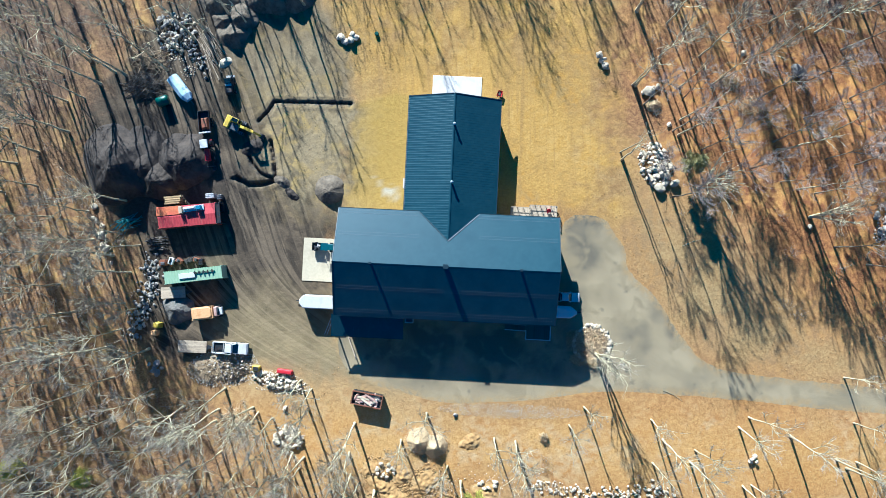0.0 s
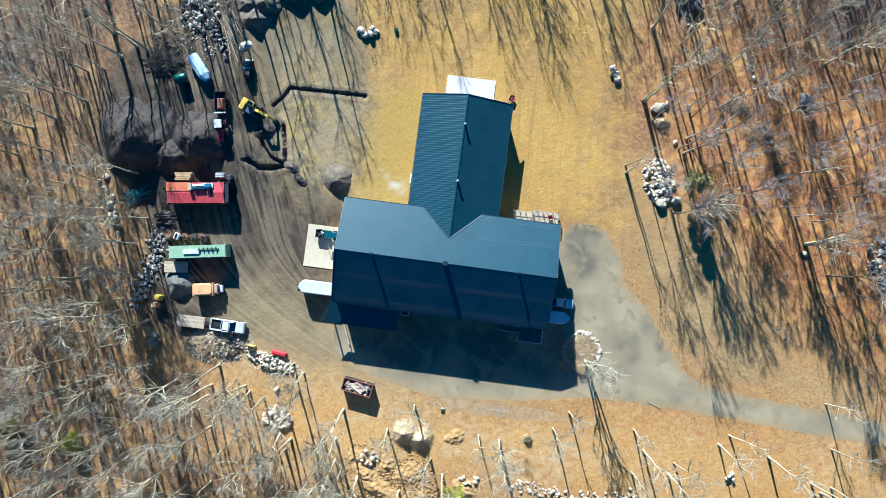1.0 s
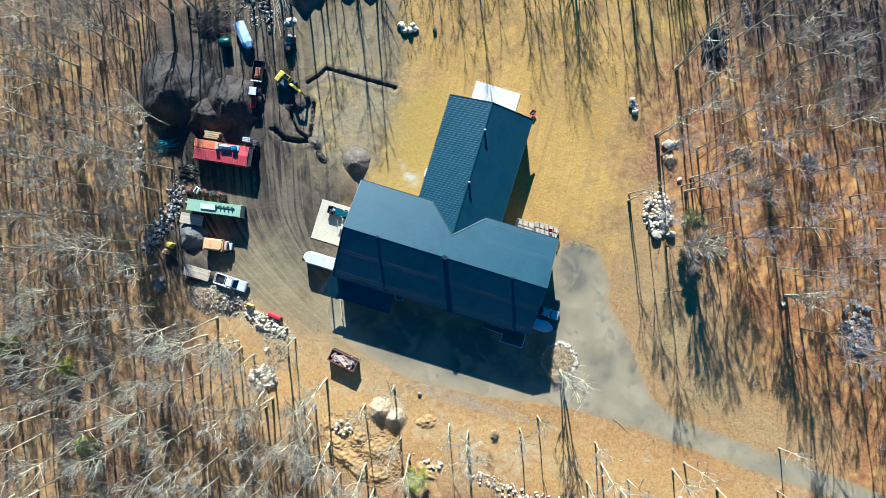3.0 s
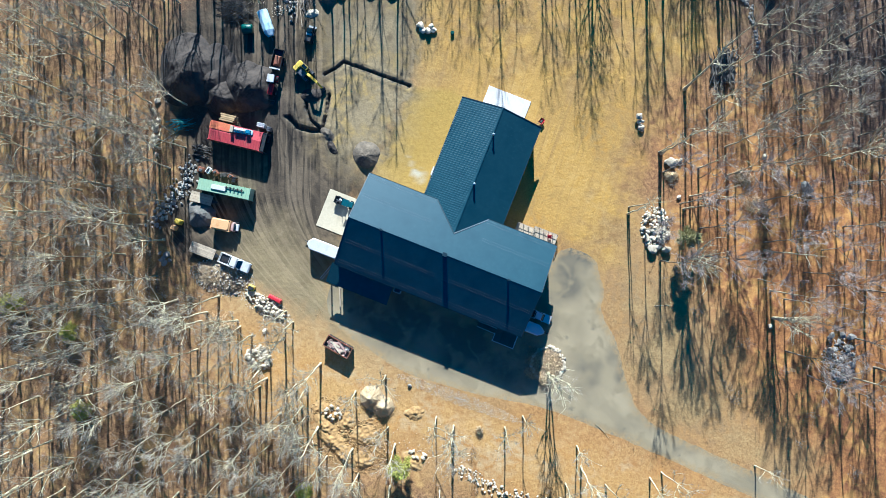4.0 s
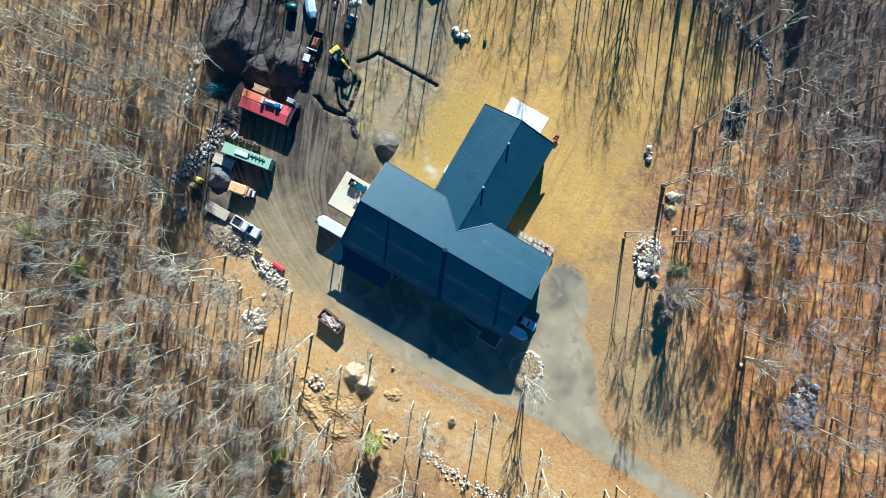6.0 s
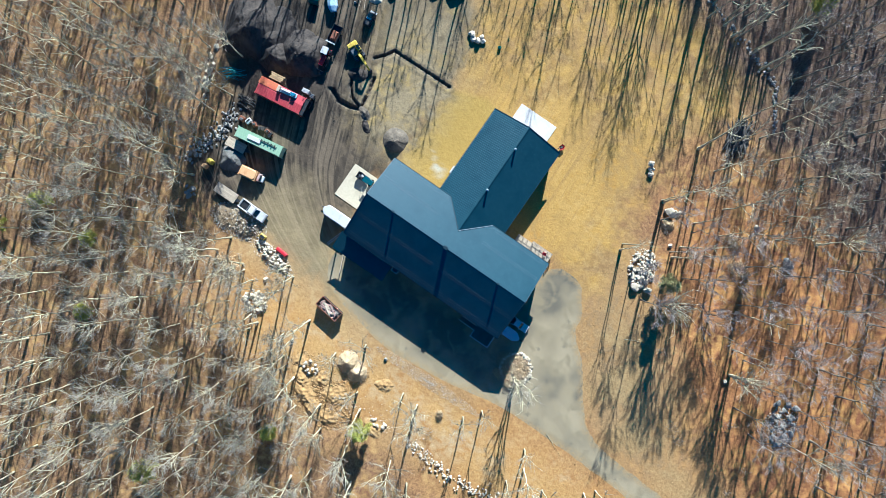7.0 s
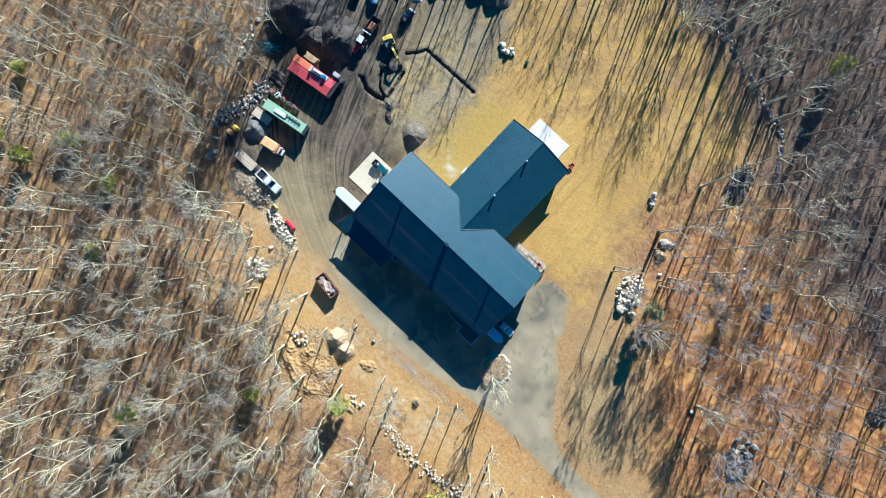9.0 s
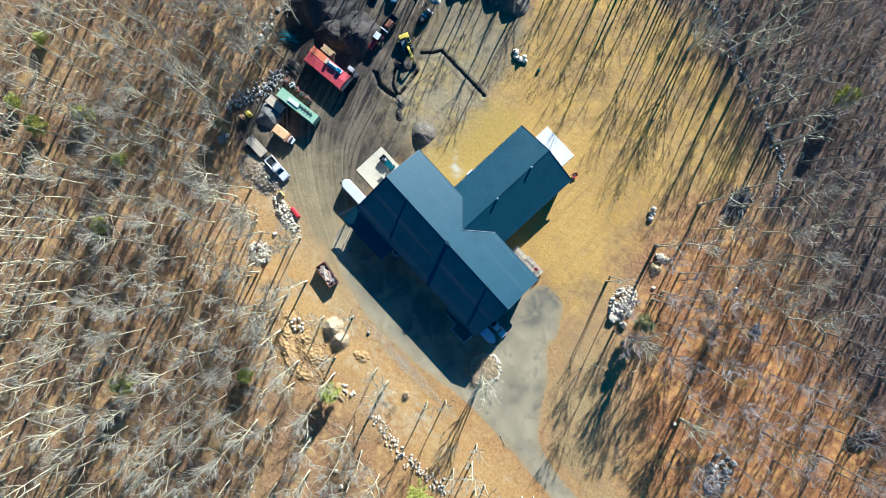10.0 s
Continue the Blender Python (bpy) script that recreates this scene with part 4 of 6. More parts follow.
# single trees on the grass south of the drive and along its edge
for x, y in [(-25.1, -23.2), (-23.1, -24.7), (-34.7, -29.5), (-33.4, -28.0), (-32.6, -28.8), (-38.4, -24.6), (-40.0, -30.3), (-15.5, -30.6), (-7.4, -33.6), (-2.9, -28.9), (9.0, -33.2), (12.7, -33.8), (-16.5, -35.8), (0.8, -38.1), (3.1, -40.7), (-14.6, -41.1), (-24.4, -36.7), (-26.4, -35.8)]:
    plant(x, y, SLIM, rt.randrange(3), rt.uniform(0.85, 1.05), rt.uniform(0, 360), "slender bare tree on the tan slope", True)
for x, y in [(24.7, -27.8), (22.1, -30.9), (36.4, -29.9), (38.4, -33.3), (36.6, -37.4), (43.9, -35.1), (43.1, -37.2), (53.3, -29.4), (51.6, -31.1), (60.5, -32.6), (69.9, -22.5), (71.5, -30.4), (68.3, -36.7), (71.9, -37.1), (70.1, -38.2), (52.2, -41.3)]:
    plant(x, y, SLIM, rt.randrange(3), rt.uniform(0.75, 1.0), rt.uniform(0, 360), "slender bare tree beside the driveway", True)
for x, y in [(31.5, 15.7), (31.3, 17.0), (33.5, 29.0), (34.0, 28.8), (41.7, 28.5), (41.5, 20.0), (41.8, 22.7), (64.2, 5.5), (62.1, 10.4), (58.8, 17.4), (47.5, 29.0), (-63.1, 33.5), (-58.5, 31.4), (-24.6, 43.4)]:
    plant(x, y, BARE_TOP, rt.randrange(3), rt.uniform(0.8, 1.0), rt.uniform(0, 360), "bare grey tree at the edge of the lawn", True)
for x, y in [(-49.2, 31.9), (-44.3, 37.4), (-42.3, 38.7), (-46.6, 34.9), (-61.0, 29.4), (-64.0, 26.9), (-39.6, 36.6), (-38.2, 41.8), (-35.0, 40.2), (-54.2, 35.4), (-56.6, 31.0)]:
    plant(x, y, BARE_TOP, rt.randrange(3), rt.uniform(0.8, 0.95), rt.uniform(0, 360), "bare grey tree standing by the north yard", True)
for x, y in [(-55.4, -4.2), (-57.2, 2.6), (-56.4, -9.6), (-57.0, -14.2), (-56.2, 8.6), (-54.6, -18.2), (-58.6, -1.2), (-53.9, 0.6)]:
    plant(x, y, KINDS, rt.randrange(9), rt.uniform(0.7, 0.95), rt.uniform(0, 360), "bare grey tree beside the stone bank", True)
for k in range(20):
    x = -36 + 3.8 * k + rt.uniform(-1, 1)
    y = np.interp(x, [-38, -24, -10, 8, 28, 40], [50, 62, 67, 68, 65, 58]) + rt.uniform(0, 4)
    plant(x, float(y), BARE_TOP, rt.randrange(3), rt.uniform(0.9, 1.15), rt.uniform(0, 360), "tall bare tree along the north edge of the lawn", True)
for (x, y), n in (((45.1, 10.9), 1), ((64.2, 5.3), 1), ((7.9, 65.0), 1)):
    for k in range(n):
        plant(x + rt.uniform(-0.6, 0.6), y + rt.uniform(-0.6, 0.6), [BIG], 0, rt.uniform(0.8, 1.05), rt.uniform(0, 360), "bare tree of a close clump with many stems", True)
ox, oy = (26.8, -18.4)
plant(ox, oy, [BIG], 0, 0.95, 40, "bare tree with several trunks inside a stone ring", True)
ring = (26.0, -16.6)
places = spots()
places.sort(key=lambda p: math.hypot(p[0], p[1] + 5))
for n, (x, y) in enumerate(places):
    i = rt.choice((0, 0, 1, 1, 2, 3, 3, 4, 5, 6, 7, 7, 8))
    edge = y > 42 and x < 45 and y + 0.39 * x < 85 
    east = 28 < x < 78 and -25 < y < 30
    plant(x, y, EAST if east else BARE_TOP if edge else KINDS if n < 250 else FAR, i % 3 if edge or east else i, rt.uniform(0.78, 1.08), rt.uniform(0, 360), "bare grey tree in the leafless woods", n < 250 or east)


def merge(which, east):
    vs, fs, base = [], [], 0
    for kind, m in LEFTOVER:
        if (m[0, 3] > 22) != east:
            continue
        v, f = kind[which]
        vs.append(v @ m[:3, :3].T + m[:3, 3])
        fs.append(f + base)
        base += len(v)
    return np.concatenate(vs), np.concatenate(fs)


def undergrowth():
    """Low bare shrubs and saplings on the forest floor."""
    r = random.Random(77)
    v, f = [], []
    n = 0
    while n < 1500:
        x, y = r.uniform(-125, 120), r.uniform(-125, 105)
        if zone(CLEARING, np.array([x]), np.array([y]))[0] > -2 or (x > 0 and y < 55 and r.random() < 0.6) or (zone(THIN, np.array([x]), np.array([y]))[0] > 0 and r.random() < 0.9):
            continue
        n += 1
        size = r.uniform(0.7, 2.2)
        for k in range(int(16 + 10 * size)):
            p = Vector((x + r.gauss(0, 0.3 * size), y + r.gauss(0, 0.3 * size), r.uniform(0, 0.5 * size)))
            e = Vector((r.gauss(0, 0.8), r.gauss(0, 0.8), r.uniform(0.2, 1.4))).normalized() * size * r.uniform(0.4, 1.0)
            s = e.orthogonal().normalized() * r.uniform(0.015, 0.03)
            w = e.cross(s).normalized() * s.length
            b = len(v)
            v += [tuple(p + s), tuple(p - s * 0.5 + w), tuple(p - s * 0.5 - w), tuple(p + e)]
            f += [(b, b + 1, b + 3), (b + 1, b + 2, b + 3), (b + 2, b, b + 3)]
    return v, f


tagged(new("undergrowth", tri_mesh("undergrowth", *undergrowth(), TWIG)), "low bare shrubs and saplings on the forest floor", "undergrowth", kind="stuff")
woods = thing("far_woods", 0, 0, label="leafless grey woods around the clearing", category="woods", kind="stuff")
for east in (False, True):
    tagged(part("trunks", tri_mesh("trunks", *merge(0, east), GREYBARK if east else BARK, True), None, woods, "darker grey trunks" if east else ""), kind="stuff")
    tagged(part("crowns", tri_mesh("crowns", *merge(1, east), MAUVETWIG if east else TWIG), None, woods), kind="stuff")


def tufts(seed, n, box, where, size, blades=5):
    """Dry grass in small clumps; where: gives the share of clumps kept at arrays of points."""
    r = np.random.RandomState(seed)
    x, y = r.uniform(box[0], box[1], n), r.uniform(box[2], box[3], n)
    keep = r.rand(n) < where(x, y)
    x, y = x[keep], y[keep]
    v, f = [], []
    for px, py in zip(x, y):
        k = r.uniform(0.6, 1.5) * size
        for j in range(blades):
            a, out, up, w = r.uniform(0, math.tau), r.uniform(0.3, 1.0) * k, r.uniform(0.4, 1.1) * k, 0.16 * k
            c, d = math.cos(a), math.sin(a)
            b0 = len(v)
            v += [(px - d * w, py + c * w, -0.05), (px + d * w, py - c * w, -0.05), (px + c * out, py + d * out, up)]
            f.append((b0, b0 + 1, b0 + 2))
    return v, f


def open_grass(x, y):
    dry = np.maximum(zone(SOUTH, x, y), zone(MEADOW, x, y)) > -3
    return np.where(zone(DRIVE, x, y) > -0.3, 0.0, np.where(dry, 0.5 + 0.5 * waves(x, y, 7, 71), 0.0))


grass_clumps = tagged(new("dry_grass", tri_mesh("dry_grass", *tufts(5, 15000, (-36, 92, -47, 22), open_grass, 0.15), STRAW)), "tufts of dry golden grass on the slope and meadow", "grass", kind="stuff")


def pebbles(seed, n, x0, y0, rx, ry, small, large, turn):
    """Loose small stones and clods strewn over an oval."""
    r = random.Random(seed)
    v, f = [], []
    for k in range(n):
        a, d = r.uniform(0, math.tau), math.sqrt(r.random()) if r.random() < 0.6 else r.random()
        qx, qy = rx * d * math.cos(a), ry * d * math.sin(a)
        c, q = math.cos(radians(turn)), math.sin(radians(turn))
        px, py, z = x0 + qx * c - qy * q, y0 + qx * q + qy * c, r.uniform(small, large) * r.uniform(0.6, 1)
        b0 = len(v)
        for j in range(5):
            t = j * math.tau / 5 + r.uniform(-0.3, 0.3)
            v.append((px + z * math.cos(t) * r.uniform(0.7, 1.1), py + z * math.sin(t) * r.uniform(0.7, 1.1), -0.03))
        for j in range(5):
            p = v[b0 + j]
            v.append((px + (p[0] - px) * 0.65, py + (p[1] - py) * 0.65, z * 0.35))
        for j in range(5):
            j2 = (j + 1) % 5
            f += [(b0 + j, b0 + j2, b0 + 5 + j2), (b0 + j, b0 + 5 + j2, b0 + 5 + j)]
        f += [(b0 + 5, b0 + 6, b0 + 7), (b0 + 5, b0 + 7, b0 + 8), (b0 + 5, b0 + 8, b0 + 9)]
    return v, f


for spec, mat, text in (((1, 420, *(-23.7, 17.9), 7.5, 7.5, 0.03, 0.11, 0), CLODS, "clods and small stones on freshly worked soil"),
                        ((2, 3000, *(12.0, -28.5), 13.0, 1.3, 0.035, 0.10, -2), GREYGRIT, "washed-out pale gravel beside the driveway"),
                        ((3, 1800, *(-38.8, -21.1), 6.5, 3.4, 0.06, 0.22, 5), GREYGRIT, "fine pale rubble around the rubble heap"),
                        ((4, 900, *(-29.3, -23.6), 6.0, 2.0, 0.05, 0.2, -10), GRIT, "fine pale rubble around the stone slabs"),
                        ((5, 1500, *(-6.5, -42.0), 9.0, 6.5, 0.06, 0.26, -20), EARTH, "clods of orange-tan earth strewn on the slope"),
                        ((6, 160, *(8.0, -40.5), 12.0, 3.0, 0.05, 0.18, 0), GRIT, "small pale stones scattered on the slope"),
                        ((7, 260, *(37.5, 14.7), 3.0, 4.4, 0.12, 0.32, 15), GRIT, "small pale stones between the field stones"),
                        ((8, 260, *(79.1, 2.1), 3.7, 4.5, 0.12, 0.3, 20), GRIT, "small stones between the woodland stones"),
                        ((9, 200, *(-27.1, -33.3), 2.8, 2.4, 0.1, 0.28, 0), GRIT, "small stones between the piled stones"),
                        ((10, 500, *(-46.3, 36.4), 4.5, 6.5, 0.08, 0.25, -15), GRIT, "small stones strewn around the stone heap")):
    tagged(new("loose_stones", tri_mesh("loose_stones", *pebbles(*spec), mat)), text, "loose stones", kind="stuff")

# ---- rocks ----
rr = random.Random(21)


def rock_mesh(seed, mat, flat=0.6, fine=2):
    bm = bmesh.new()
    bmesh.ops.create_icosphere(bm, subdivisions=fine, radius=0.5)
    r = random.Random(seed)
    cuts = [(Vector((r.uniform(-1, 1), r.uniform(-1, 1), r.uniform(-0.6, 1))).normalized(), r.uniform(0.24, 0.42)) for _ in range(9)]
    off = Vector((seed * 3.1, seed * 1.7, 0))
    for v in bm.verts:
        for n, d in cuts:
            e = v.co.dot(n) - d
            if e > 0:
                v.co -= n * e * 0.9
        v.co *= 1 + 0.22 * noise.noise(v.co * 2.6 + off) + 0.08 * noise.noise(v.co * 7 + off)
        v.co.z *= flat
    me = bpy.data.meshes.new("rock")
    bm.to_mesh(me)
    bm.free()
    me.materials.append(mat)
    return me


PALE_ROCKS = [rock_mesh(k, ROCK) for k in range(6)]
RING_STONES = [rock_mesh(k + 14, ROCK, 0.42) for k in range(4)]
RUBBLE = [rock_mesh(k + 30, DARKROCK if k % 3 else ROCK, 0.6, 1) for k in range(6)]
GREY_ROCKS = [rock_mesh(k + 6, DARKROCK) for k in range(6)]


def rock_in(pile, x, y, z, size, meshes, name="rock"):
    ob = part(name, rr.choice(meshes), None, pile)
    ob.matrix_basis = pose(x, y, z, rr.uniform(-16, 16), rr.uniform(-16, 16), rr.uniform(0, 360)) @ Matrix.Diagonal((size * rr.uniform(0.8, 1.25), size * rr.uniform(0.75, 1.1), size * rr.uniform(0.8, 1.15), 1))
    return ob


def rock_pile(x, y, rx, ry, n, small, large, h, label, meshes=None, turn=0.0, big=()):
    pile = thing("rock_pile", x, y, 0, turn, label, "rock pile", "rock piles")
    for k in range(n):
        a, d = rr.uniform(0, math.tau), math.sqrt(rr.random())
        size = rr.uniform(small, large)
        z = h * (1 - d * d) * rr.uniform(0.4, 1.0) + size * 0.22
        rock_in(pile, rx * d * math.cos(a), ry * d * math.sin(a), z, size, meshes or PALE_ROCKS)
    for bx, by, s in big:
        rock_in(pile, bx, by, s * 0.3, s, meshes or PALE_ROCKS)
    return pile


def rock_row(line, n, small, large, wide, label, meshes=None, name="stone_wall", category="stone wall"):
    row = thing(name, *line[0], 0, 0, label, category)
    lens = [math.dist(a, b) for a, b in zip(line, line[1:])]
    for k in range(n):
        s = (k + rr.uniform(-0.4, 0.4)) / n * sum(lens)
        i = 0
        while i < len(lens) - 1 and s > lens[i]:
            s -= lens[i]
            i += 1
        (x0, y0), (x1, y1) = line[i], line[i + 1]
        q = max(0.0, min(1.0, s / lens[i]))
        size = rr.uniform(small, large)
        rock_in(row, x0 + (x1 - x0) * q + rr.gauss(0, wide) - line[0][0], y0 + (y1 - y0) * q + rr.gauss(0, wide) - line[0][1], size * 0.25 + (rr.random() < 0.3) * size * 0.35, size, meshes or PALE_ROCKS)
    return row


rock_pile(*(-16.9, 37.5), 1.6, 0.75, 9, 1.1, 1.6, 0.3, "cluster of pale boulders on the back lawn")
rock_row([(27.4, 34.6), (28.4, 32.6), (29.3, 31.6)], 7, 0.7, 1.5, 0.25, "short row of pale boulders at the lawn edge", None, "boulder_row", "boulders")
rock_pile(*(36.2, 27.6), 1.9, 1.2, 4, 0.7, 1.2, 0.1, "large grey boulder with smaller stones beside a tree", None, 0, ((0, 0, 2.6), (1.6, 0.9, 1.2)))
rock_pile(*(37.5, 14.7), 2.7, 4.0, 110, 0.5, 1.25, 1.0, "big pile of pale field stones under the trees", None, 15, ((-0.6, -4.2, 2.0), (2.1, -3.8, 2.0), (-0.4, -0.8, 1.7)))
rock_pile(*(79.1, 2.1), 2.6, 4.0, 105, 0.5, 1.15, 1.5, "pile of grey stones in the open woods", GREY_ROCKS, 20, ((-2.0, 4.5, 1.8), (0.2, 4.8, 1.8), (1.8, 4.3, 1.9)))
rock_pile(*(-47.7, 38.7), 3.6, 4.0, 110, 0.4, 1.05, 0.6, "heap of grey stones at the yard's edge", GREY_ROCKS + PALE_ROCKS[:2])
rock_row([(-45.3, 36.9), (-43.8, 34.4), (-42.2, 31.9)], 40, 0.3, 0.8, 0.8, "trail of tumbled stones beside the poles", GREY_ROCKS, "stone_trail")
# tree shade over this bank is partly put into its dark stone colour
rock_row([(-51.8, -1.9), (-51.3, -5.9), (-52.7, -8.9), (-53.7, -11.9), (-54.5, -15.1)], 240, 0.3, 0.85, 0.95, "long bank of tumbled stones along the yard", GREY_ROCKS, "stone_bank")
rock_row([(-62.5, 7.1), (-60.9, 4.5), (-60.3, 0.9), (-59.0, -2.5)], 12, 0.9, 1.7, 0.5, "loose line of pale boulders in the woods", None, "boulder_row", "boulders")
rock_pile(*(-27.1, -33.3), 2.7, 2.3, 60, 0.5, 1.1, 0.7, "pile of pale stones among slender trees")
rock_pile(*(-10.7, -39.0), 2.2, 1.4, 18, 0.5, 1.1, 0.6, "small pile of pale stones on the slope")
rock_row([(15.6, -41.4), (21.8, -42.3), (26.3, -43.0), (32.6, -42.6), (39.4, -42.4)], 220, 0.22, 0.75, 0.7, "old tumbled wall of pale stones on the slope")
rock_pile(*(-29.3, -23.3), 4.6, 1.3, 90, 0.3, 1.0, 0.6, "long heap of pale slabs and stones beside the drive", None, -12)
rock_pile(*(54.1, -36.8), 0.9, 0.8, 6, 0.6, 1.2, 0.5, "few pale stones on the grass")
rock_row([(-4.0, 84.0), (4.0, 76.0), (20.0, 69.5), (33.0, 65.0), (41.0, 61.5), (46.0, 53.0)], 300, 0.35, 0.85, 0.4, "old stone wall along the edge of the north woods", GREY_ROCKS)
rock_pile(*(-50.9, -21.1), 1.6, 1.2, 7, 0.9, 1.7, 0.3, "few grey boulders beside the yard", GREY_ROCKS)
rock_pile(*(7.7, -41.3), 1.6, 1.2, 9, 0.5, 1.1, 0.3, "few tan stones beside a small pine")
island = thing("stone_ring", *ring, 0, 0, "ring of pale stones around the driveway tree", "stone ring")
for k in range(64):
    a = k * math.tau / 64
    d = rr.uniform(2.85, 3.35)
    rock_in(island, d * math.cos(a), d * 1.02 * math.sin(a), 0.08 + (k % 3 == 0) * 0.1, rr.uniform(0.5, 0.95), RING_STONES, "stone")
bed = Build()
bed.prism([(2.9 * math.cos(k * math.tau / 24), 3.0 * math.sin(k * math.tau / 24)) for k in range(24)], 0.0, 0.14)
part("planting_bed", bed, SAND, island, "tan mulch inside the ring")


def litter(seed, n, rx, ry, z, long, thick, hollow=0.0):
    """Thin dead stems lying or standing in a tangle over an oval."""
    r = random.Random(seed)
    v, f = [], []
    for k in range(n):
        a, d = r.uniform(0, math.tau), max(hollow, math.sqrt(r.random()))
        p = Vector((rx * d * math.cos(a), ry * d * math.sin(a), z * r.random() + 0.12))
        e = Vector((r.gauss(0, 1), r.gauss(0, 1), r.gauss(0.1, 0.35))).normalized() * long * r.uniform(0.4, 1.0)
        q = e.orthogonal().normalized() * thick * r.uniform(0.6, 1.2)
        w = e.cross(q).normalized() * q.length
        n0 = len(v)
        v += [tuple(p + q), tuple(p - q * 0.5 + w), tuple(p - q * 0.5 - w), tuple(p + e)]
        f += [(n0, n0 + 1, n0 + 3), (n0 + 1, n0 + 2, n0 + 3), (n0 + 2, n0, n0 + 3)]
    return v, f


tagged(part("dead_stems", tri_mesh("dead_stems", *litter(8, 700, 2.7, 2.8, 0.25, 1.0, 0.03), BRUSH), None, island, "pale dead stems on the bed"), kind="stuff")
for px, py, rx, ry, seed in ((ring[0] - 3.2, ring[1] + 0.6, 1.3, 1.9, 1), (ring[0] - 2.2, ring[1] - 2.6, 1.6, 1.0, 2), (ring[0] + 0.4, ring[1] - 3.3, 1.2, 0.8, 3)):
    t = thing("bare_shrub", px, py, 0, 0, "low bare shrub at the stone ring's edge", "shrub", "ring shrubs")
    tagged(part("brushwood", tri_mesh("brushwood", *litter(20 + seed, 420, rx, ry, 0.7, 0.9, 0.022), BRUSH), None, t), kind="stuff")
for px, py, rx, ry, seed, text in ((54.2, 25.0, 2.6, 1.5, 41, "grey tangle of fallen branches in the woods"), (17.6, -32.9, 0.7, 0.7, 42, "small grey brush tuft on the slope"), (50.2, 29.5, 2.0, 1.2, 43, "grey tangle of fallen branches in the woods"), (-36.2, -29.6, 2.4, 1.6, 44, "fallen dead branches among slender trees")):
    t = thing("branch_tangle", px, py, 0, 0, text, "branches")
    tagged(part("brushwood", tri_mesh("brushwood", *litter(seed, 260, rx, ry, 0.5, 2.0 if rx > 1 else 0.7, 0.035), BRUSH), None, t), kind="stuff")
for k, (x, y) in enumerate([(39.9, 21.9), (64.2, 3.8), (-27.8, -28.0), (18.4, -55.7), (21.6, -57.3), (53.0, 34.5)]):
    b = new("boulder", PALE_ROCKS[k])
    b.matrix_basis = pose(x, y, 0.2, 10, 15, k * 50) @ Matrix.Scale(1.1, 4)
    tagged(b, "single pale boulder lying on the leaf litter", "boulder", "loose boulders")


b = new("boulder", GREY_ROCKS[2])
b.matrix_basis = pose(62.3, 31.3, 0.5, 5, 10, 70) @ Matrix.Scale(3.0, 4)
tagged(b, "large grey-green boulder in the open woods", "boulder", "loose boulders")
b = new("boulder", GREY_ROCKS[4])
b.matrix_basis = pose(2.2, -29.1, 0.25, 5, 10, 30) @ Matrix.Scale(0.9, 4)
tagged(b, "small dark stone beside the driveway gravel", "boulder", "loose boulders")

# ---- heaps of earth ----
def mound(x, y, rx, ry, h, mat, label, turn=0.0, seed=1, name="soil_mound", category="soil mound", push=0.0, lumps=0.07):
    """A tipped heap; push moves its crest southward, which leaves a ramp behind and a steep face in front."""
    v, f = [], []
    n, m = 72, 28

    def rough(px, py, size):
        q = Vector((px / size, py / size, seed * 3.1))
        return noise.noise(q) - 0.15 * abs(noise.noise(q * 2.3)) + 0.14 * noise.noise(q * 5.3) + 0.08 * noise.noise(q * 11)

    ca, sa = math.cos(radians(turn)), math.sin(radians(turn))
    for i in range(m + 1):
        s = i / m
        for k in range(n):
            a = k * math.tau / n
            w = 1 + 0.26 * noise.noise(Vector((math.cos(a) * 1.2, math.sin(a) * 1.2, seed * 7.3))) + 0.06 * noise.noise(Vector((math.cos(a) * 4, math.sin(a) * 4, seed * 2.3)))
            px, py = rx * s * w * math.cos(a), ry * s * w * math.sin(a)
            oy = -push * ry * (1 - s)
            px, py = px + oy * sa - 0.25 * oy, py + oy * ca
            z = h * (1.04 - math.sqrt(s * s + 0.006)) ** 1.12 + 0.24 * h * rough(px, py, 0.42 * (rx + ry) / 2) * (1 - s) ** 0.6 + lumps * noise.noise(Vector((px * 1.6, py * 1.6, seed))) * (1 - s ** 3) - 0.1 * s ** 4 - (0.3 if i == m else 0)
            v.append((px, py, z))
    for i in range(m):
        for k in range(n):
            a, b2, c, d = i * n + k, i * n + (k + 1) % n, (i + 1) * n + (k + 1) % n, (i + 1) * n + k
            f += [(a, c, b2), (a, d, c)]
    ob = new(name, tri_mesh(name, v, f, mat, True))
    ob.matrix_basis = pose(x, y, 0, 0, 0, turn)
    return tagged(ob, label, category, "heaps of earth")


mound(*(-57.6, 15.2), 6.4, 8.0, 5.4, SOIL, "tall heap of dark topsoil in the yard", 0, 1, push=0.18)
mound(*(-53.5, 15.7), 5.0, 5.8, 2.4, SOIL, "heap of dark topsoil with a long ramp", 0, 2, push=0.3)
mound(*(-50.3, 12.4), 3.9, 3.8, 3.5, SOIL, "rounded heap of grey-brown soil", 0, 3, push=0.2)
mound(*(-45.7, 15.8), 5.0, 5.2, 4.4, SOIL, "heap of dark topsoil in the yard", 0, 4, push=0.3)
mound(*(-42.6, 15.0), 2.6, 2.8, 1.0, SOIL, "low heap of dark soil", 0, 5, push=0.3)
mound(*(-20.1, 10.5), 2.7, 2.5, 1.9, TANSOIL, "small heap of tan soil beside the lawn", 0, 6, push=0.2)
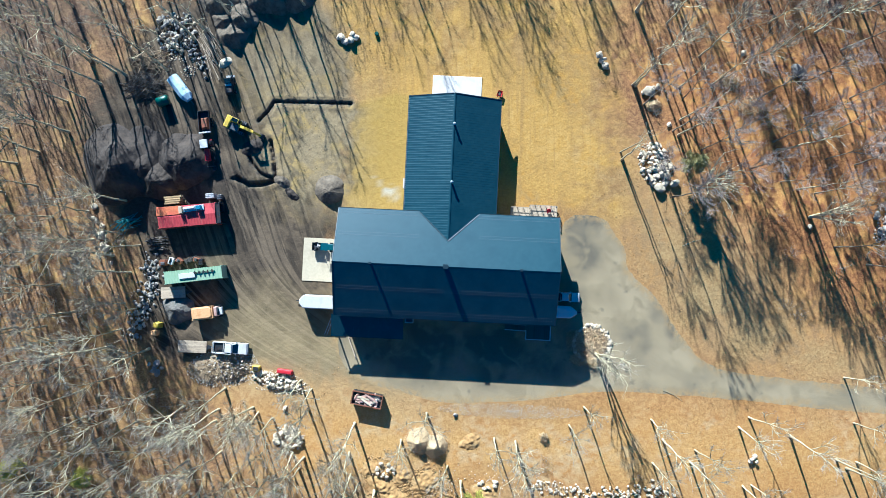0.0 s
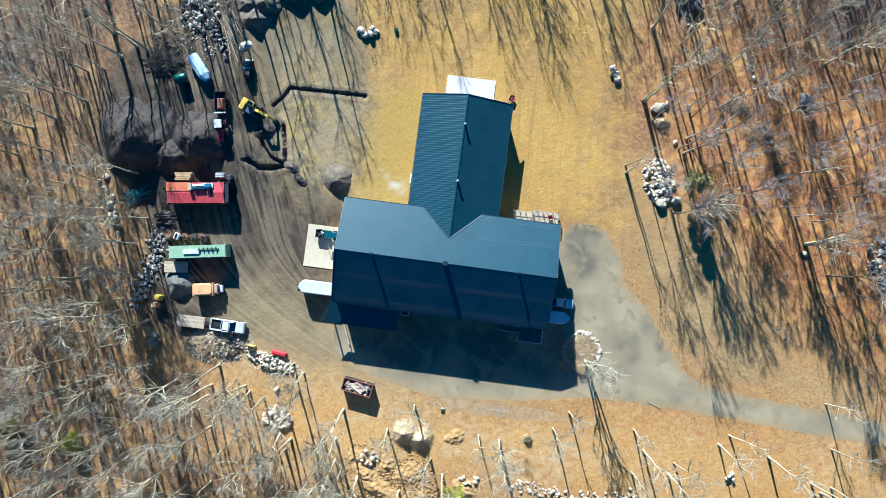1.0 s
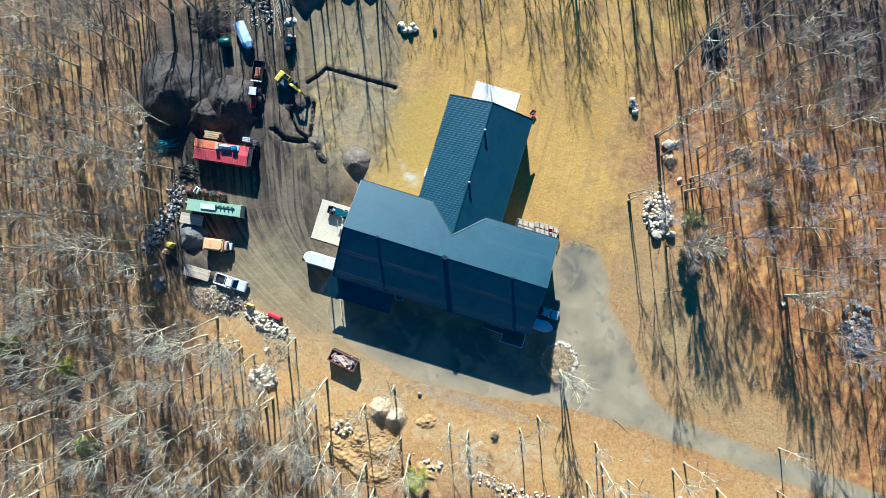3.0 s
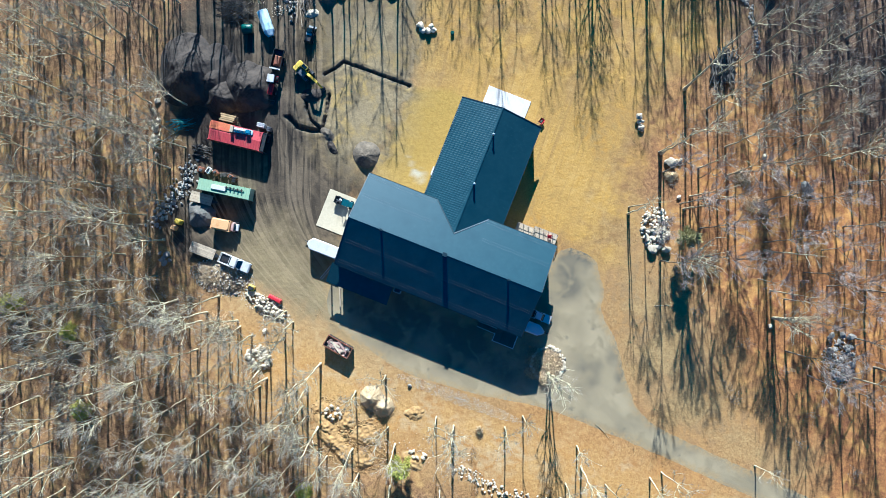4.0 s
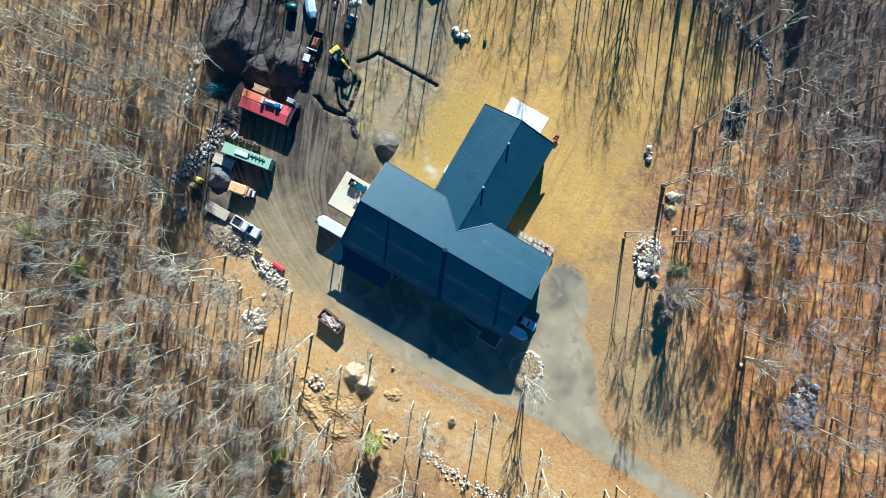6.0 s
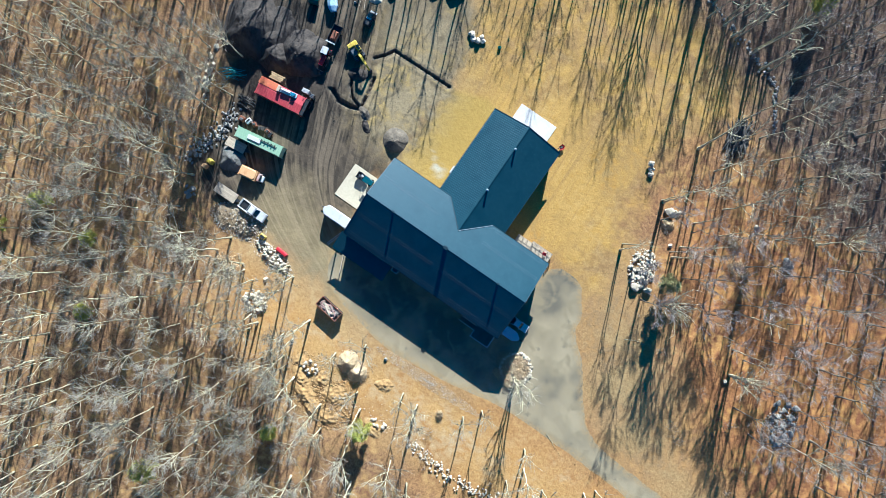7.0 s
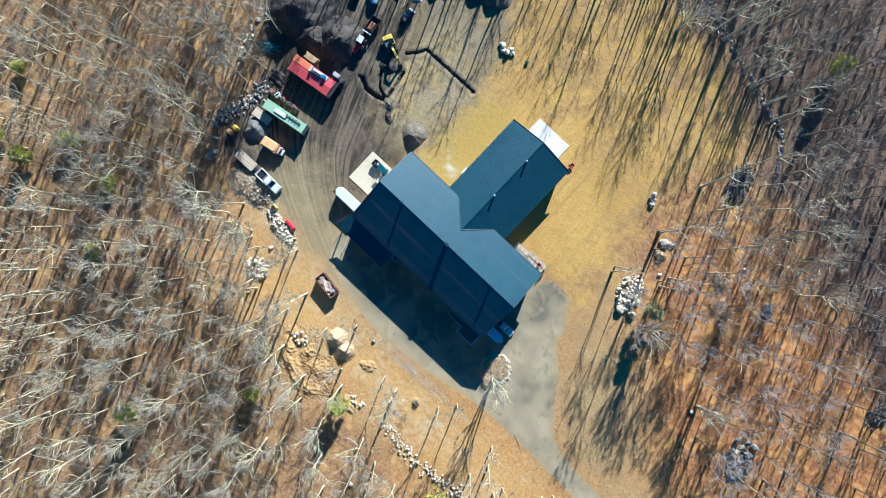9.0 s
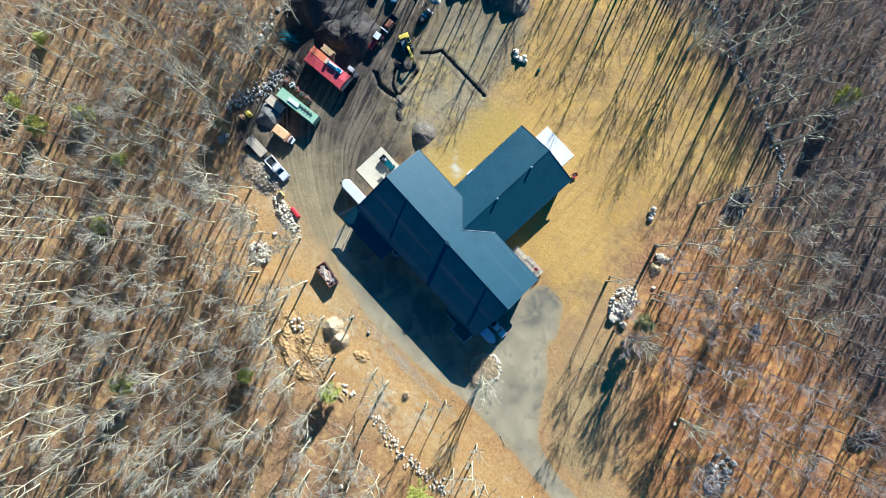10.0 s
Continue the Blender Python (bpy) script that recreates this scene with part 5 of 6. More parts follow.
mound(*(-46.7, -10.7), 2.9, 2.6, 2.1, GRAVEL, "small heap of grey gravel in the yard", 0, 7, "gravel_mound", "gravel mound")
mound(*(-40.3, 45.4), 4.2, 4.2, 2.3, TANSOIL, "heap of dark soil by the north yard", 0, 8, push=0.3)
mound(*(-35.9, 41.5), 3.3, 3.0, 2.0, TANSOIL, "heap of dark soil by the north yard", 0, 9, push=0.25)
mound(*(-37.5, 38.4), 3.2, 2.8, 1.7, TANSOIL, "heap of dark soil by the north yard", 0, 10, push=0.25)
mound(*(-31.2, 45.9), 5.2, 4.5, 2.7, TANSOIL, "heap of dark soil by the north yard", 0, 11, push=0.3)
mound(*(-26.8, 45.9), 4.2, 3.8, 2.2, TANSOIL, "heap of dark soil by the north yard", 0, 12, push=0.3)
mound(*(-39.0, 40.9), 2.4, 2.2, 1.4, TANSOIL, "heap of dark soil by the north yard", 0, 16, push=0.2)
mound(*(4.8, -33.9), 2.3, 1.5, 0.45, EARTH, "low mound of tan dirt on the slope", 30, 13, lumps=0.18)
mound(*(-38.8, -20.7), 6.0, 3.2, 0.5, SAND, "low bank of tan rubble beside the yard", 5, 14)
for k, (x, y, rx, ry, h, a) in enumerate(((-10.6, -41.4, 3.0, 1.5, 1.1, -30), (-8.6, -43.6, 3.4, 1.7, 1.3, -28), (-5.4, -45.6, 3.0, 1.6, 1.1, -25), (-12.6, -38.6, 1.8, 1.2, 0.7, 10), (-3.0, -41.0, 2.6, 1.6, 0.6, 20), (7.4, -42.6, 2.6, 1.7, 0.8, -10), (-1.8, -45.6, 2.2, 1.4, 0.8, 15), (-7.2, -39.6, 2.0, 1.5, 0.6, 60))):
    mound(x, y, rx * 1.1, ry * 1.2, h * 0.6, EARTH, "bank of bare orange-tan earth on the slope", a, 30 + k, push=0.35, lumps=0.22)
mound(*(-28.5, 11.9), 1.8, 1.1, 0.5, TANSOIL, "low bank of dug soil", -30, 15)
mound(*(-26.9, 9.7), 1.8, 0.8, 0.5, SOIL, "low ridge of dug soil", -40, 18)
mound(*(-33.8, 18.0), 2.4, 1.5, 0.8, SOIL, "spoil heaped beside the ditch", 20, 19)
mound(*(-38.9, 33.2), 1.5, 1.0, 0.6, CONCRETE, "small pile of pale broken concrete", 30, 17)

# ---- heaps of sticks and logs ----


def sticks(name, x, y, rx, ry, n, length, radius, h, mat, label, category, along=None, spread=30, count_as="log"):
    t = thing(name, x, y, 0, 0, label, category)
    for k in range(n):
        a, d = rr.uniform(0, math.tau), math.sqrt(rr.random())
        px, py = rx * d * math.cos(a), ry * d * math.sin(a)
        yaw = radians((along if along is not None else rr.uniform(0, 180)) + rr.uniform(-spread, spread))
        el = radians(rr.uniform(-12, 12))
        z = h * (1 - d * d) * rr.uniform(0.2, 1) + radius + 0.1
        half = length * rr.uniform(0.35, 0.6)
        e = Vector((math.cos(yaw) * math.cos(el), math.sin(yaw) * math.cos(el), math.sin(el))) * half
        c = Vector((px, py, max(z, abs(e.z) + 0.05)))
        r0 = radius * rr.uniform(0.6, 1.3)
        part(count_as, Build().tube(c - e, c + e, r0, r0 * 0.7, 6), mat, t)
    return t


sticks("log_pile", 39.9, 48.2, 2.1, 2.7, 80, 4.2, 0.16, 1.6, LOGS, "heap of dark logs at the edge of the woods", "log pile", 100, 30)
sticks("log_pile", 95.8, 31.7, 2.2, 2.8, 30, 4.2, 0.16, 1.5, LOGS, "heap of dark logs deep in the woods", "log pile", 70, 25)
sticks("brush_pile", *(-53.2, 29.2), 3.0, 2.2, 130, 3.0, 0.045, 1.2, LOGS, "dark heap of cut brush in the yard", "brush pile", 10, 60, "branch")
sticks("brush_pile", *(-51.9, 33.9), 3.2, 2.0, 100, 2.6, 0.04, 0.8, BRANCHWOOD, "heap of cut branches by the stones", "brush pile", 15, 70, "branch")
sticks("pole_pile", *(-41.5, 35.4), 1.4, 3.2, 30, 5.6, 0.06, 0.6, TIMBER, "long pale poles lying in a heap", "pole pile", -62, 12, "pole")
sticks("pallet_stack", *(-50.5, 1.1), 1.2, 1.3, 26, 2.6, 0.09, 0.9, LOGS, "dark stack of scrap boards and pallets", "scrap stack", 0, 12, "board")
sticks("scrap_heap", *(-56.2, 4.6), 2.0, 1.2, 34, 2.6, 0.06, 0.8, material("teal_pipe", (0.05, 0.20, 0.21), (0.03, 0.10, 0.11), 0.45), "heap of teal and dark pipes in the shade", "scrap heap", 35, 25, "pipe")
sticks("branch_heap", *(-39.8, -21.4), 4.8, 2.2, 90, 2.4, 0.045, 0.9, BRANCHWOOD, "scattered cut branches and boards on rubble", "branch heap", None, 60, "branch")
rock_pile(*(-37.8, -20.9), 4.6, 2.8, 240, 0.15, 0.55, 0.9, "rubble heap of pale broken stone beside the yard", RUBBLE)
for x, y, a, n in ((*(43.8, 1.0), 17, 1), (*(-53.5, -11.4), 62, 1), (*(-44.3, -27.8), 30, 1), (*(40.1, -25.7), -30, 1)):
    t = new("fallen_branch", Build().tube((-1.9, 0, 0.05), (0.2, 0.25, 0.06), 0.05, 0.035, 6).tube((0.2, 0.25, 0.06), (2.0, 0.1, 0.06), 0.035, 0.015, 6).tube((0.2, 0.25, 0.06), (1.3, 0.8, 0.07), 0.025, 0.012, 5).mesh("fallen_branch", BARK))
    t.matrix_basis = pose(x, y, 0, 0, 0, a)
    tagged(t, "fallen grey branch lying on the ground", "branch")


def brush_dome(x, y, rx, ry, h, label, seed):
    """A dome of thin tangled brush over a dark core."""
    r = random.Random(seed)
    v, f = [], []
    for k in range(900):
        a, d = r.uniform(0, math.tau), math.sqrt(r.random()) * 1.08
        p = Vector((rx * d * math.cos(a), ry * d * math.sin(a), h * max(0.0, 1.12 - d) + 0.05))
        e = Vector((math.cos(a) + r.gauss(0, 0.6), math.sin(a) + r.gauss(0, 0.6), r.gauss(-0.15, 0.3))).normalized() * r.uniform(0.35, 0.8)
        s = e.orthogonal().normalized() * r.uniform(0.008, 0.016)
        w = e.cross(s).normalized() * s.length
        n = len(v)
        v += [p + s, p - s * 0.5 + w, p - s * 0.5 - w, p + e]
        f += [(n, n + 1, n + 3), (n + 1, n + 2, n + 3), (n + 2, n, n + 3)]
    t = thing("brush_dome", x, y, 0, 0, label, "brush pile")
    tagged(part("brushwood", tri_mesh("brushwood", [tuple(p) for p in v], f, BRUSH), BRUSH, t), kind="stuff")
    core = mound(x, y, rx * 1.05, ry * 1.05, h * 1.15, BRUSH, "", 0, seed)
    core.name = "core"
    for key in ("label", "category", "group"):
        if key in core:
            del core[key]
    core.parent = t
    core.matrix_basis = Matrix.Identity(4)


brush_dome(*(-4.2, -33.7), 2.3, 2.2, 1.6, "pale tangled brush heap on the tan slope", 3)
brush_dome(*(-1.4, -34.6), 2.1, 2.0, 1.4, "pale tangled brush heap beside another", 4)
brush_dome(*(37.1, 25.3), 1.2, 0.9, 0.9, "small grey brush heap beside a boulder", 5)

# ---- evergreens ----


def pine(x, y, h, r0, label, seed, leaf=NEEDLE):
    r = random.Random(seed)
    t = thing("pine_tree", x, y, -0.1, 0, label, "pine tree", "small pines")
    tr = Build()
    tr.tube((0, 0, 0), (0, 0, h * 0.5), 0.13, 0.10, 7, False).tube((0, 0, h * 0.5), (0, 0, h), 0.10, 0.03, 7)
    v, f = [], []
    for k in range(34):
        s = 0.35 + 0.63 * k / 34
        a, el = k * 2.4 + r.uniform(-0.4, 0.4), r.uniform(0.0, 0.35)
        length = r0 * (1.15 - s) / 0.8 * r.uniform(0.6, 1.2)
        p = Vector((0, 0, h * s))
        d = Vector((math.cos(a) * math.cos(el), math.sin(a) * math.cos(el), math.sin(el)))
        tr.tube(p, p + d * length, 0.035, 0.012, 4, False)
        for j in range(230):
            q = p + d * length * (0.25 + 0.8 * math.sqrt(r.random())) + Vector((r.gauss(0, 0.22), r.gauss(0, 0.22), r.gauss(0, 0.15)))
            e = (d + Vector((r.uniform(-1, 1), r.uniform(-1, 1), r.uniform(-0.3, 0.9)))).normalized() * r.uniform(0.3, 0.55)
            w = e.orthogonal().normalized() * 0.05
            w.rotate(Matrix.Rotation(r.uniform(0, 6.28), 3, e))
            n = len(v)
            v += [tuple(q - w), tuple(q + w), tuple(q + e)]
            f.append((n, n + 1, n + 2))
    part("trunk", tr, BARK, t)
    part("crown", tri_mesh("crown", v, f, leaf), leaf, t)


for k, (x, y) in enumerate([(34.0, -45.9), (5.3, -43.7), (-27.5, -73.4), (-10.4, -53.9), (-74.4, -37.7), (-75.6, -38.7), (-80.6, -47.3), (39.2, 79.1)]):
    pine(x, y, (7.5, 6.0, 6.5, 4.5, 4.0, 4.0, 5.0, 8.0)[k], (3.0, 2.4, 2.8, 1.6, 1.5, 1.6, 2.0, 2.5)[k], "young yellow-green pine among bare trees", k + 1)
for k, (x, y) in enumerate([(-93.6, -33.6), (-62.9, -40.0), (-55.8, -53.4), (-87.6, -47.3), (39.5, 79.7)]):
    pine(x, y, 2.6 + 0.3 * k, 1.5 + 0.1 * k, "low yellow-green evergreen shrub in the woods", 40 + k)
pine(*(42.4, 14.3), 8.0, 2.3, "olive-green pine with thin crown at the meadow's edge", 20, OLIVE)


# ---- vehicles and machines ----
def wheel(parent, x, y, r, w, name="wheel"):
    ty = part(name, Build().tube((x, y - w / 2, r), (x, y + w / 2, r), r, n=16), RUBBER, parent, "", 0.03)
    part("rim", Build().tube((x, y - w / 2 - 0.01, r), (x, y + w / 2 + 0.01, r), r * 0.58, n=12), STEEL, ty)
    return ty


def pickup(x, y, rz, k, label, rack=False):
    t = thing("pickup_truck", x, y, 0, rz, label, "pickup truck", "parked pickups")
    t.scale = (k, k, k)
    part("body", Build().side([(-2.95, 0.5), (-2.95, 1.0), (-0.9, 1.0), (-0.9, 1.02), (1.2, 1.05), (2.75, 0.98), (2.98, 0.8), (2.98, 0.45), (2.4, 0.38), (-2.4, 0.38)], -0.95, 0.95), WHITE, t, "", 0.04)
    for y0 in (-0.98, 0.88):
        part("bed_side", Build().box(-2.95, -0.85, y0, y0 + 0.1, 0.6, 1.28), WHITE, t, "", 0.02)
    part("tailgate", Build().box(-3.0, -2.9, -0.9, 0.9, 0.55, 1.28), WHITE, t, "", 0.02)
    part("bed_floor", Build().box(-2.88, -0.95, -0.86, 0.86, 1.004, 1.03), DARKSTEEL, t, "dark bed liner")
    part("cab", Build().add([(-0.9, -0.92, 1.0), (1.35, -0.92, 1.04), (1.35, 0.92, 1.04), (-0.9, 0.92, 1.0), (-0.72, -0.74, 1.86), (0.55, -0.74, 1.88), (0.55, 0.74, 1.88), (-0.72, 0.74, 1.86)],
                           [(3, 2, 1, 0), (4, 5, 6, 7), (0, 1, 5, 4), (1, 2, 6, 5), (2, 3, 7, 6), (3, 0, 4, 7)]), WHITE, t, "", 0.05)
    part("windshield", Build().add([(1.30, -0.80, 1.10), (1.30, 0.80, 1.10), (0.64, 0.68, 1.83), (0.64, -0.68, 1.83), (1.34, -0.80, 1.10), (1.34, 0.80, 1.10), (0.68, 0.68, 1.83), (0.68, -0.68, 1.83)],
                                  [(3, 2, 1, 0), (4, 5, 6, 7), (0, 1, 5, 4), (1, 2, 6, 5), (2, 3, 7, 6), (3, 0, 4, 7)]), GLASS, t, "dark tinted windshield")
    part("rear_window", Build().box(-0.93, -0.80, -0.62, 0.62, 1.32, 1.70), GLASS, t)
    for y0 in (-0.90, 0.80):
        part("side_window", Build().box(-0.6, 0.65, y0, y0 + 0.1, 1.25, 1.66), GLASS, t)
        part("mirror", Build().box(0.95, 1.1, y0 * 1.22, y0 * 1.22 + 0.2, 1.15, 1.4), WHITE, t, "", 0.02)
        part("headlight", Build().box(2.85, 2.99, y0 * 0.9 - 0.1, y0 * 0.9 + 0.2, 0.72, 0.88), FLASHING, t)
    part("bumper", Build().box(2.95, 3.06, -0.9, 0.9, 0.42, 0.62), STEEL, t, "", 0.02)
    part("bumper", Build().box(-3.08, -2.98, -0.9, 0.9, 0.42, 0.60), STEEL, t, "", 0.02)
    for wx in (-1.85, 1.9):
        for wy in (-0.85, 0.85):
            wheel(t, wx, wy, 0.4, 0.26)
    if rack:
        b = Build()
        for y0 in (-0.95, 0.95):
            b.tube((-2.95, y0, 1.75), (0.5, y0, 1.95), 0.05, n=5)
            for xx in (-2.9, -0.95):
                b.tube((xx, y0, 1.2), (xx, y0, 1.8), 0.04, n=5)
        for xx in (-2.95, -0.95, 0.4):
            b.tube((xx, -0.95, 1.78 + (xx + 2.95) * 0.05), (xx, 0.95, 1.78 + (xx + 2.95) * 0.05), 0.05, n=5)
        part("ladder_rack", b, WHITE, t, "white tubular ladder rack over the bed")
    return t


pickup(*(-37.2, -17.4), -4, 1.0, "white pickup with ladder rack parked by a trailer", True)
p = U @ Vector((20.95, -4.35, 0))
pickup(p.x, p.y, -3, 0.85, "white pickup parked in the shade of the house")


def v_trailer(x, y, rz, length, wide, h, label, nose=0.9):
    """An enclosed trailer with a pointed nose towards +x."""
    t = thing("enclosed_trailer", x, y, 0, rz, label, "trailer", "enclosed trailers")
    l, w = length / 2, wide / 2
    part("body", Build().prism([(-l, -w), (l - nose, -w), (l, -w * 0.25), (l, w * 0.25), (l - nose, w), (-l, w)], 0.45, h), WHITE, t, "", 0.07)
    part("roof_edge", Build().prism([(-l + 0.12, -w + 0.12), (l - nose, -w + 0.12), (l - 0.15, 0), (l - nose, w - 0.12), (-l + 0.12, w - 0.12)], h, h + 0.05), WHITE, t, "", 0.02)
    part("tongue", Build().box(l - 0.3, l + 1.0, -0.08, 0.08, 0.4, 0.5), DARKSTEEL, t)
    part("tail_door", Build().box(-l - 0.04, -l, -w + 0.1, w - 0.1, 0.5, h - 0.1), FLASHING, t)
    for wx in (-0.55, 0.35):
        for wy in (-w + 0.02, w - 0.02):
            wheel(t, wx, wy, 0.34, 0.2)
    return t


p = U @ Vector((-22.1, -7.3, 0))
v_trailer(p.x, p.y, 177.2, 6.1, 2.25, 2.5, "white enclosed trailer parked beside the house", 0.7)
p = U @ Vector((20.7, -6.95, 0))
v_trailer(p.x, p.y, -2.8, 4.5, 2.05, 1.8, "low white pointed trailer in the house's shade", 1.1)


def flat_trailer(x, y, rz, length, wide, h, mat, label, board):
    t = thing("flatbed_trailer", x, y, 0, rz, label, "trailer", "flat trailers")
    l, w = length / 2, wide / 2
    n = int(wide / board)
    for k in range(n):
        part("plank", Build().box(-l, l, -w + k * wide / n + 0.01, -w + (k + 1) * wide / n - 0.01, h - 0.06, h), mat, t)
    part("frame", Build().box(-l, l, -w, -w + 0.08, h - 0.22, h - 0.06).box(-l, l, w - 0.08, w, h - 0.22, h - 0.06).box(-l, -l + 0.1, -w + 0.08, w - 0.08, h - 0.22, h - 0.06).box(l - 0.1, l, -w + 0.08, w - 0.08, h - 0.22, h - 0.06), DARKSTEEL, t)
    part("drawbar", Build().add([(l, -0.5, h - 0.2), (l, 0.5, h - 0.2), (l + 1.1, 0.06, h - 0.2), (l + 1.1, -0.06, h - 0.2), (l, -0.5, h - 0.1), (l, 0.5, h - 0.1), (l + 1.1, 0.06, h - 0.1), (l + 1.1, -0.06, h - 0.1)],
                              [(3, 2, 1, 0), (4, 5, 6, 7), (0, 1, 5, 4), (1, 2, 6, 5), (2, 3, 7, 6), (3, 0, 4, 7)]), DARKSTEEL, t)
    for wx in (-0.5, 0.35):
        for wy in (-w + 0.2, w - 0.2):
            wheel(t, wx, wy, 0.34, 0.2)
    return t


flat_trailer(*(-44.0, -17.2), -2, 5.0, 2.1, 0.85, TIMBER, "wooden flatbed trailer hitched behind the pickup", 0.3)
flat_trailer(*(-47.4, -7.7), 3, 4.3, 2.0, 1.0, TIMBER, "flat grey trailer half in the container's shadow", 0.5)


def ribbed(parent, name, x0, x1, y, h0, h1, mat, out, step=0.3):
    """A ribbed sheet-metal side wall."""
    b = Build()
    b.box(x0, x1, y - 0.04, y + 0.04, h0, h1)
    n = int((x1 - x0) / step)
    for k in range(n):
        x = x0 + (k + 0.25) * (x1 - x0) / n
        b.box(x, x + step * 0.5, y + (0.04 if out > 0 else -0.10), y + (0.10 if out > 0 else -0.04), h0 + 0.1, h1 - 0.1)
    return part(name, b, mat, parent)


def container(x, y, rz, length, wide, h, mat, label, crown=0.0, half=None, side=None):
    t = thing("storage_container", x, y, 0, rz, label, "container", "storage containers")
    l, w = length / 2, wide / 2
    ribbed(t, "side_wall", -l, l, -w + 0.04, 0.12, h, side or mat, -1), ribbed(t, "side_wall", -l, l, w - 0.04, 0.12, h, side or mat, 1)
    for x0 in (-l, l - 0.08):
        part("end_wall", Build().box(x0, x0 + 0.08, -w + 0.08, w - 0.08, 0.12, h), mat, t)
    part("floor", Build().box(-l, l, -w, w, -0.05, 0.12), DARKSTEEL, t)
    n = int(length / 0.5)
    for y0, y1, z0, z1, m2 in ((-w, 0.0, h, h + crown, mat), (0.0, w, h + crown, h, half or mat)):
        b = Build()
        b.add([(-l, y0, z0), (l, y0, z0), (l, y1, z1), (-l, y1, z1), (-l, y0, z0 + 0.07), (l, y0, z0 + 0.07), (l, y1, z1 + 0.07), (-l, y1, z1 + 0.07)],
              [(3, 2, 1, 0), (4, 5, 6, 7), (0, 1, 5, 4), (1, 2, 6, 5), (2, 3, 7, 6), (3, 0, 4, 7)])
        roof_sheet = part("roof_sheet", b, m2, t, "rust-orange roof sheet" if half and m2 is half else "")
        rib = Build().add([(-0.12, y0, z0 + 0.071), (0.12, y0, z0 + 0.071), (0.12, y1, z1 + 0.071), (-0.12, y1, z1 + 0.071), (-0.07, y0, z0 + 0.09), (0.07, y0, z0 + 0.09), (0.07, y1, z1 + 0.09), (-0.07, y1, z1 + 0.09)],
                          [(4, 5, 6, 7), (0, 1, 5, 4), (1, 2, 6, 5), (2, 3, 7, 6), (3, 0, 4, 7)]).mesh("rib", m2)
        for k in range(n):
            part("rib", rib, m2, roof_sheet).location.x = -l + (k + 0.5) * length / n
    for sx in (-1, 1):
        for sy in (-1, 1):
            part("corner_post", Build().box(sx * l - 0.09, sx * l + 0.09, sy * w - 0.09, sy * w + 0.09, 0, h + 0.1), mat, t, "", 0.01)
    return t


# side walls darkened below the roof's red to cut light bounced onto the heap
red = container(*(-44.4, 5.7), 5, 10.0, 3.6, 2.55, RED, "red ribbed metal storage container, faded and rust-streaked", 0.25, None, material("low_bounce_red", (0.148, 0.052, 0.044), (0.111, 0.041, 0.037), 0.6, 0, 0.5, (0.104, 0.052, 0.037)))
part("end_frame", Build().box(5.0, 5.8, -1.75, -1.65, 0, 2.6).box(5.0, 5.8, 1.65, 1.75, 0, 2.6).box(5.7, 5.8, -1.65, 1.65, 2.45, 2.6).box(5.0, 5.7, -1.65, 1.65, 2.48, 2.55), DARKSTEEL, red, "dark steel frame at the container's end")
green = container(*(-43.2, -4.6), 6.5, 10.0, 2.1, 2.6, GREEN, "pale green metal storage container")
slab_thing = thing("roof_panel", *(-44.2, -4.7), 2.76, 6.5, "white panel lying on the green container", "panel")
part("sheet", Build().box(-1.4, 1.4, -0.45, 0.45, 0.0, 0.12), WHITE, slab_thing, "", 0.03)
rail_thing = thing("steel_rail", *(-41.3, -4.0), 2.76, 6.5, "dark steel rail lying on the green container", "rail")
part("bar", Build().box(-1.9, 1.9, -0.06, 0.06, 0.0, 0.12), DARKSTEEL, rail_thing)
for k in range(5):
    part("clamp", Build().box(-1.6 + k * 0.75, -1.4 + k * 0.75, -0.3, 0.25, 0.12, 0.22), DARKSTEEL, rail_thing)
rusty = thing("rusty_sheet", *(-47.4, 6.5), 2.86, 5, "rusty orange metal sheet on the red container", "metal sheet")
part("sheet", Build().box(-2.2, 2.0, -0.75, 0.75, 0.0, 0.08), ORANGERUST, rusty, "", 0.02)
machine = thing("pressure_pump", *(-43.3, 6.9), 2.84, 8, "blue and white machine frame on the red container", "machine")
part("frame", Build().box(-2.0, 2.0, -0.45, 0.45, 0.0, 0.15), TARP, machine, "", 0.02)
part("tank", Build().tube((-1.4, 0.05, 0.45), (0.6, 0.05, 0.45), 0.28, n=12), WHITE, machine, "white tank")
part("motor", Build().box(0.8, 1.7, -0.35, 0.35, 0.15, 0.7), material("blue_paint", (0.059, 0.185, 0.296), None, 0.45), machine, "blue motor housing", 0.05)
part("grille", Build().box(-2.2, -1.6, -0.6, 0.6, 0.1, 0.7), TIMBER, machine, "", 0.03)
lumber = thing("lumber_stack", *(-47.1, 8.5), 0, 5, "stack of yellow lumber beside the red container", "lumber")
for k in range(16):
    part("board", Build().box(-1.4 + rr.uniform(-0.3, 0.3), 1.3 + rr.uniform(-0.4, 0.4), -0.7 + (k % 4) * 0.36, -0.42 + (k % 4) * 0.36, (k // 4) * 0.55, (k // 4) * 0.55 + 0.5), FRESHWOOD, lumber)
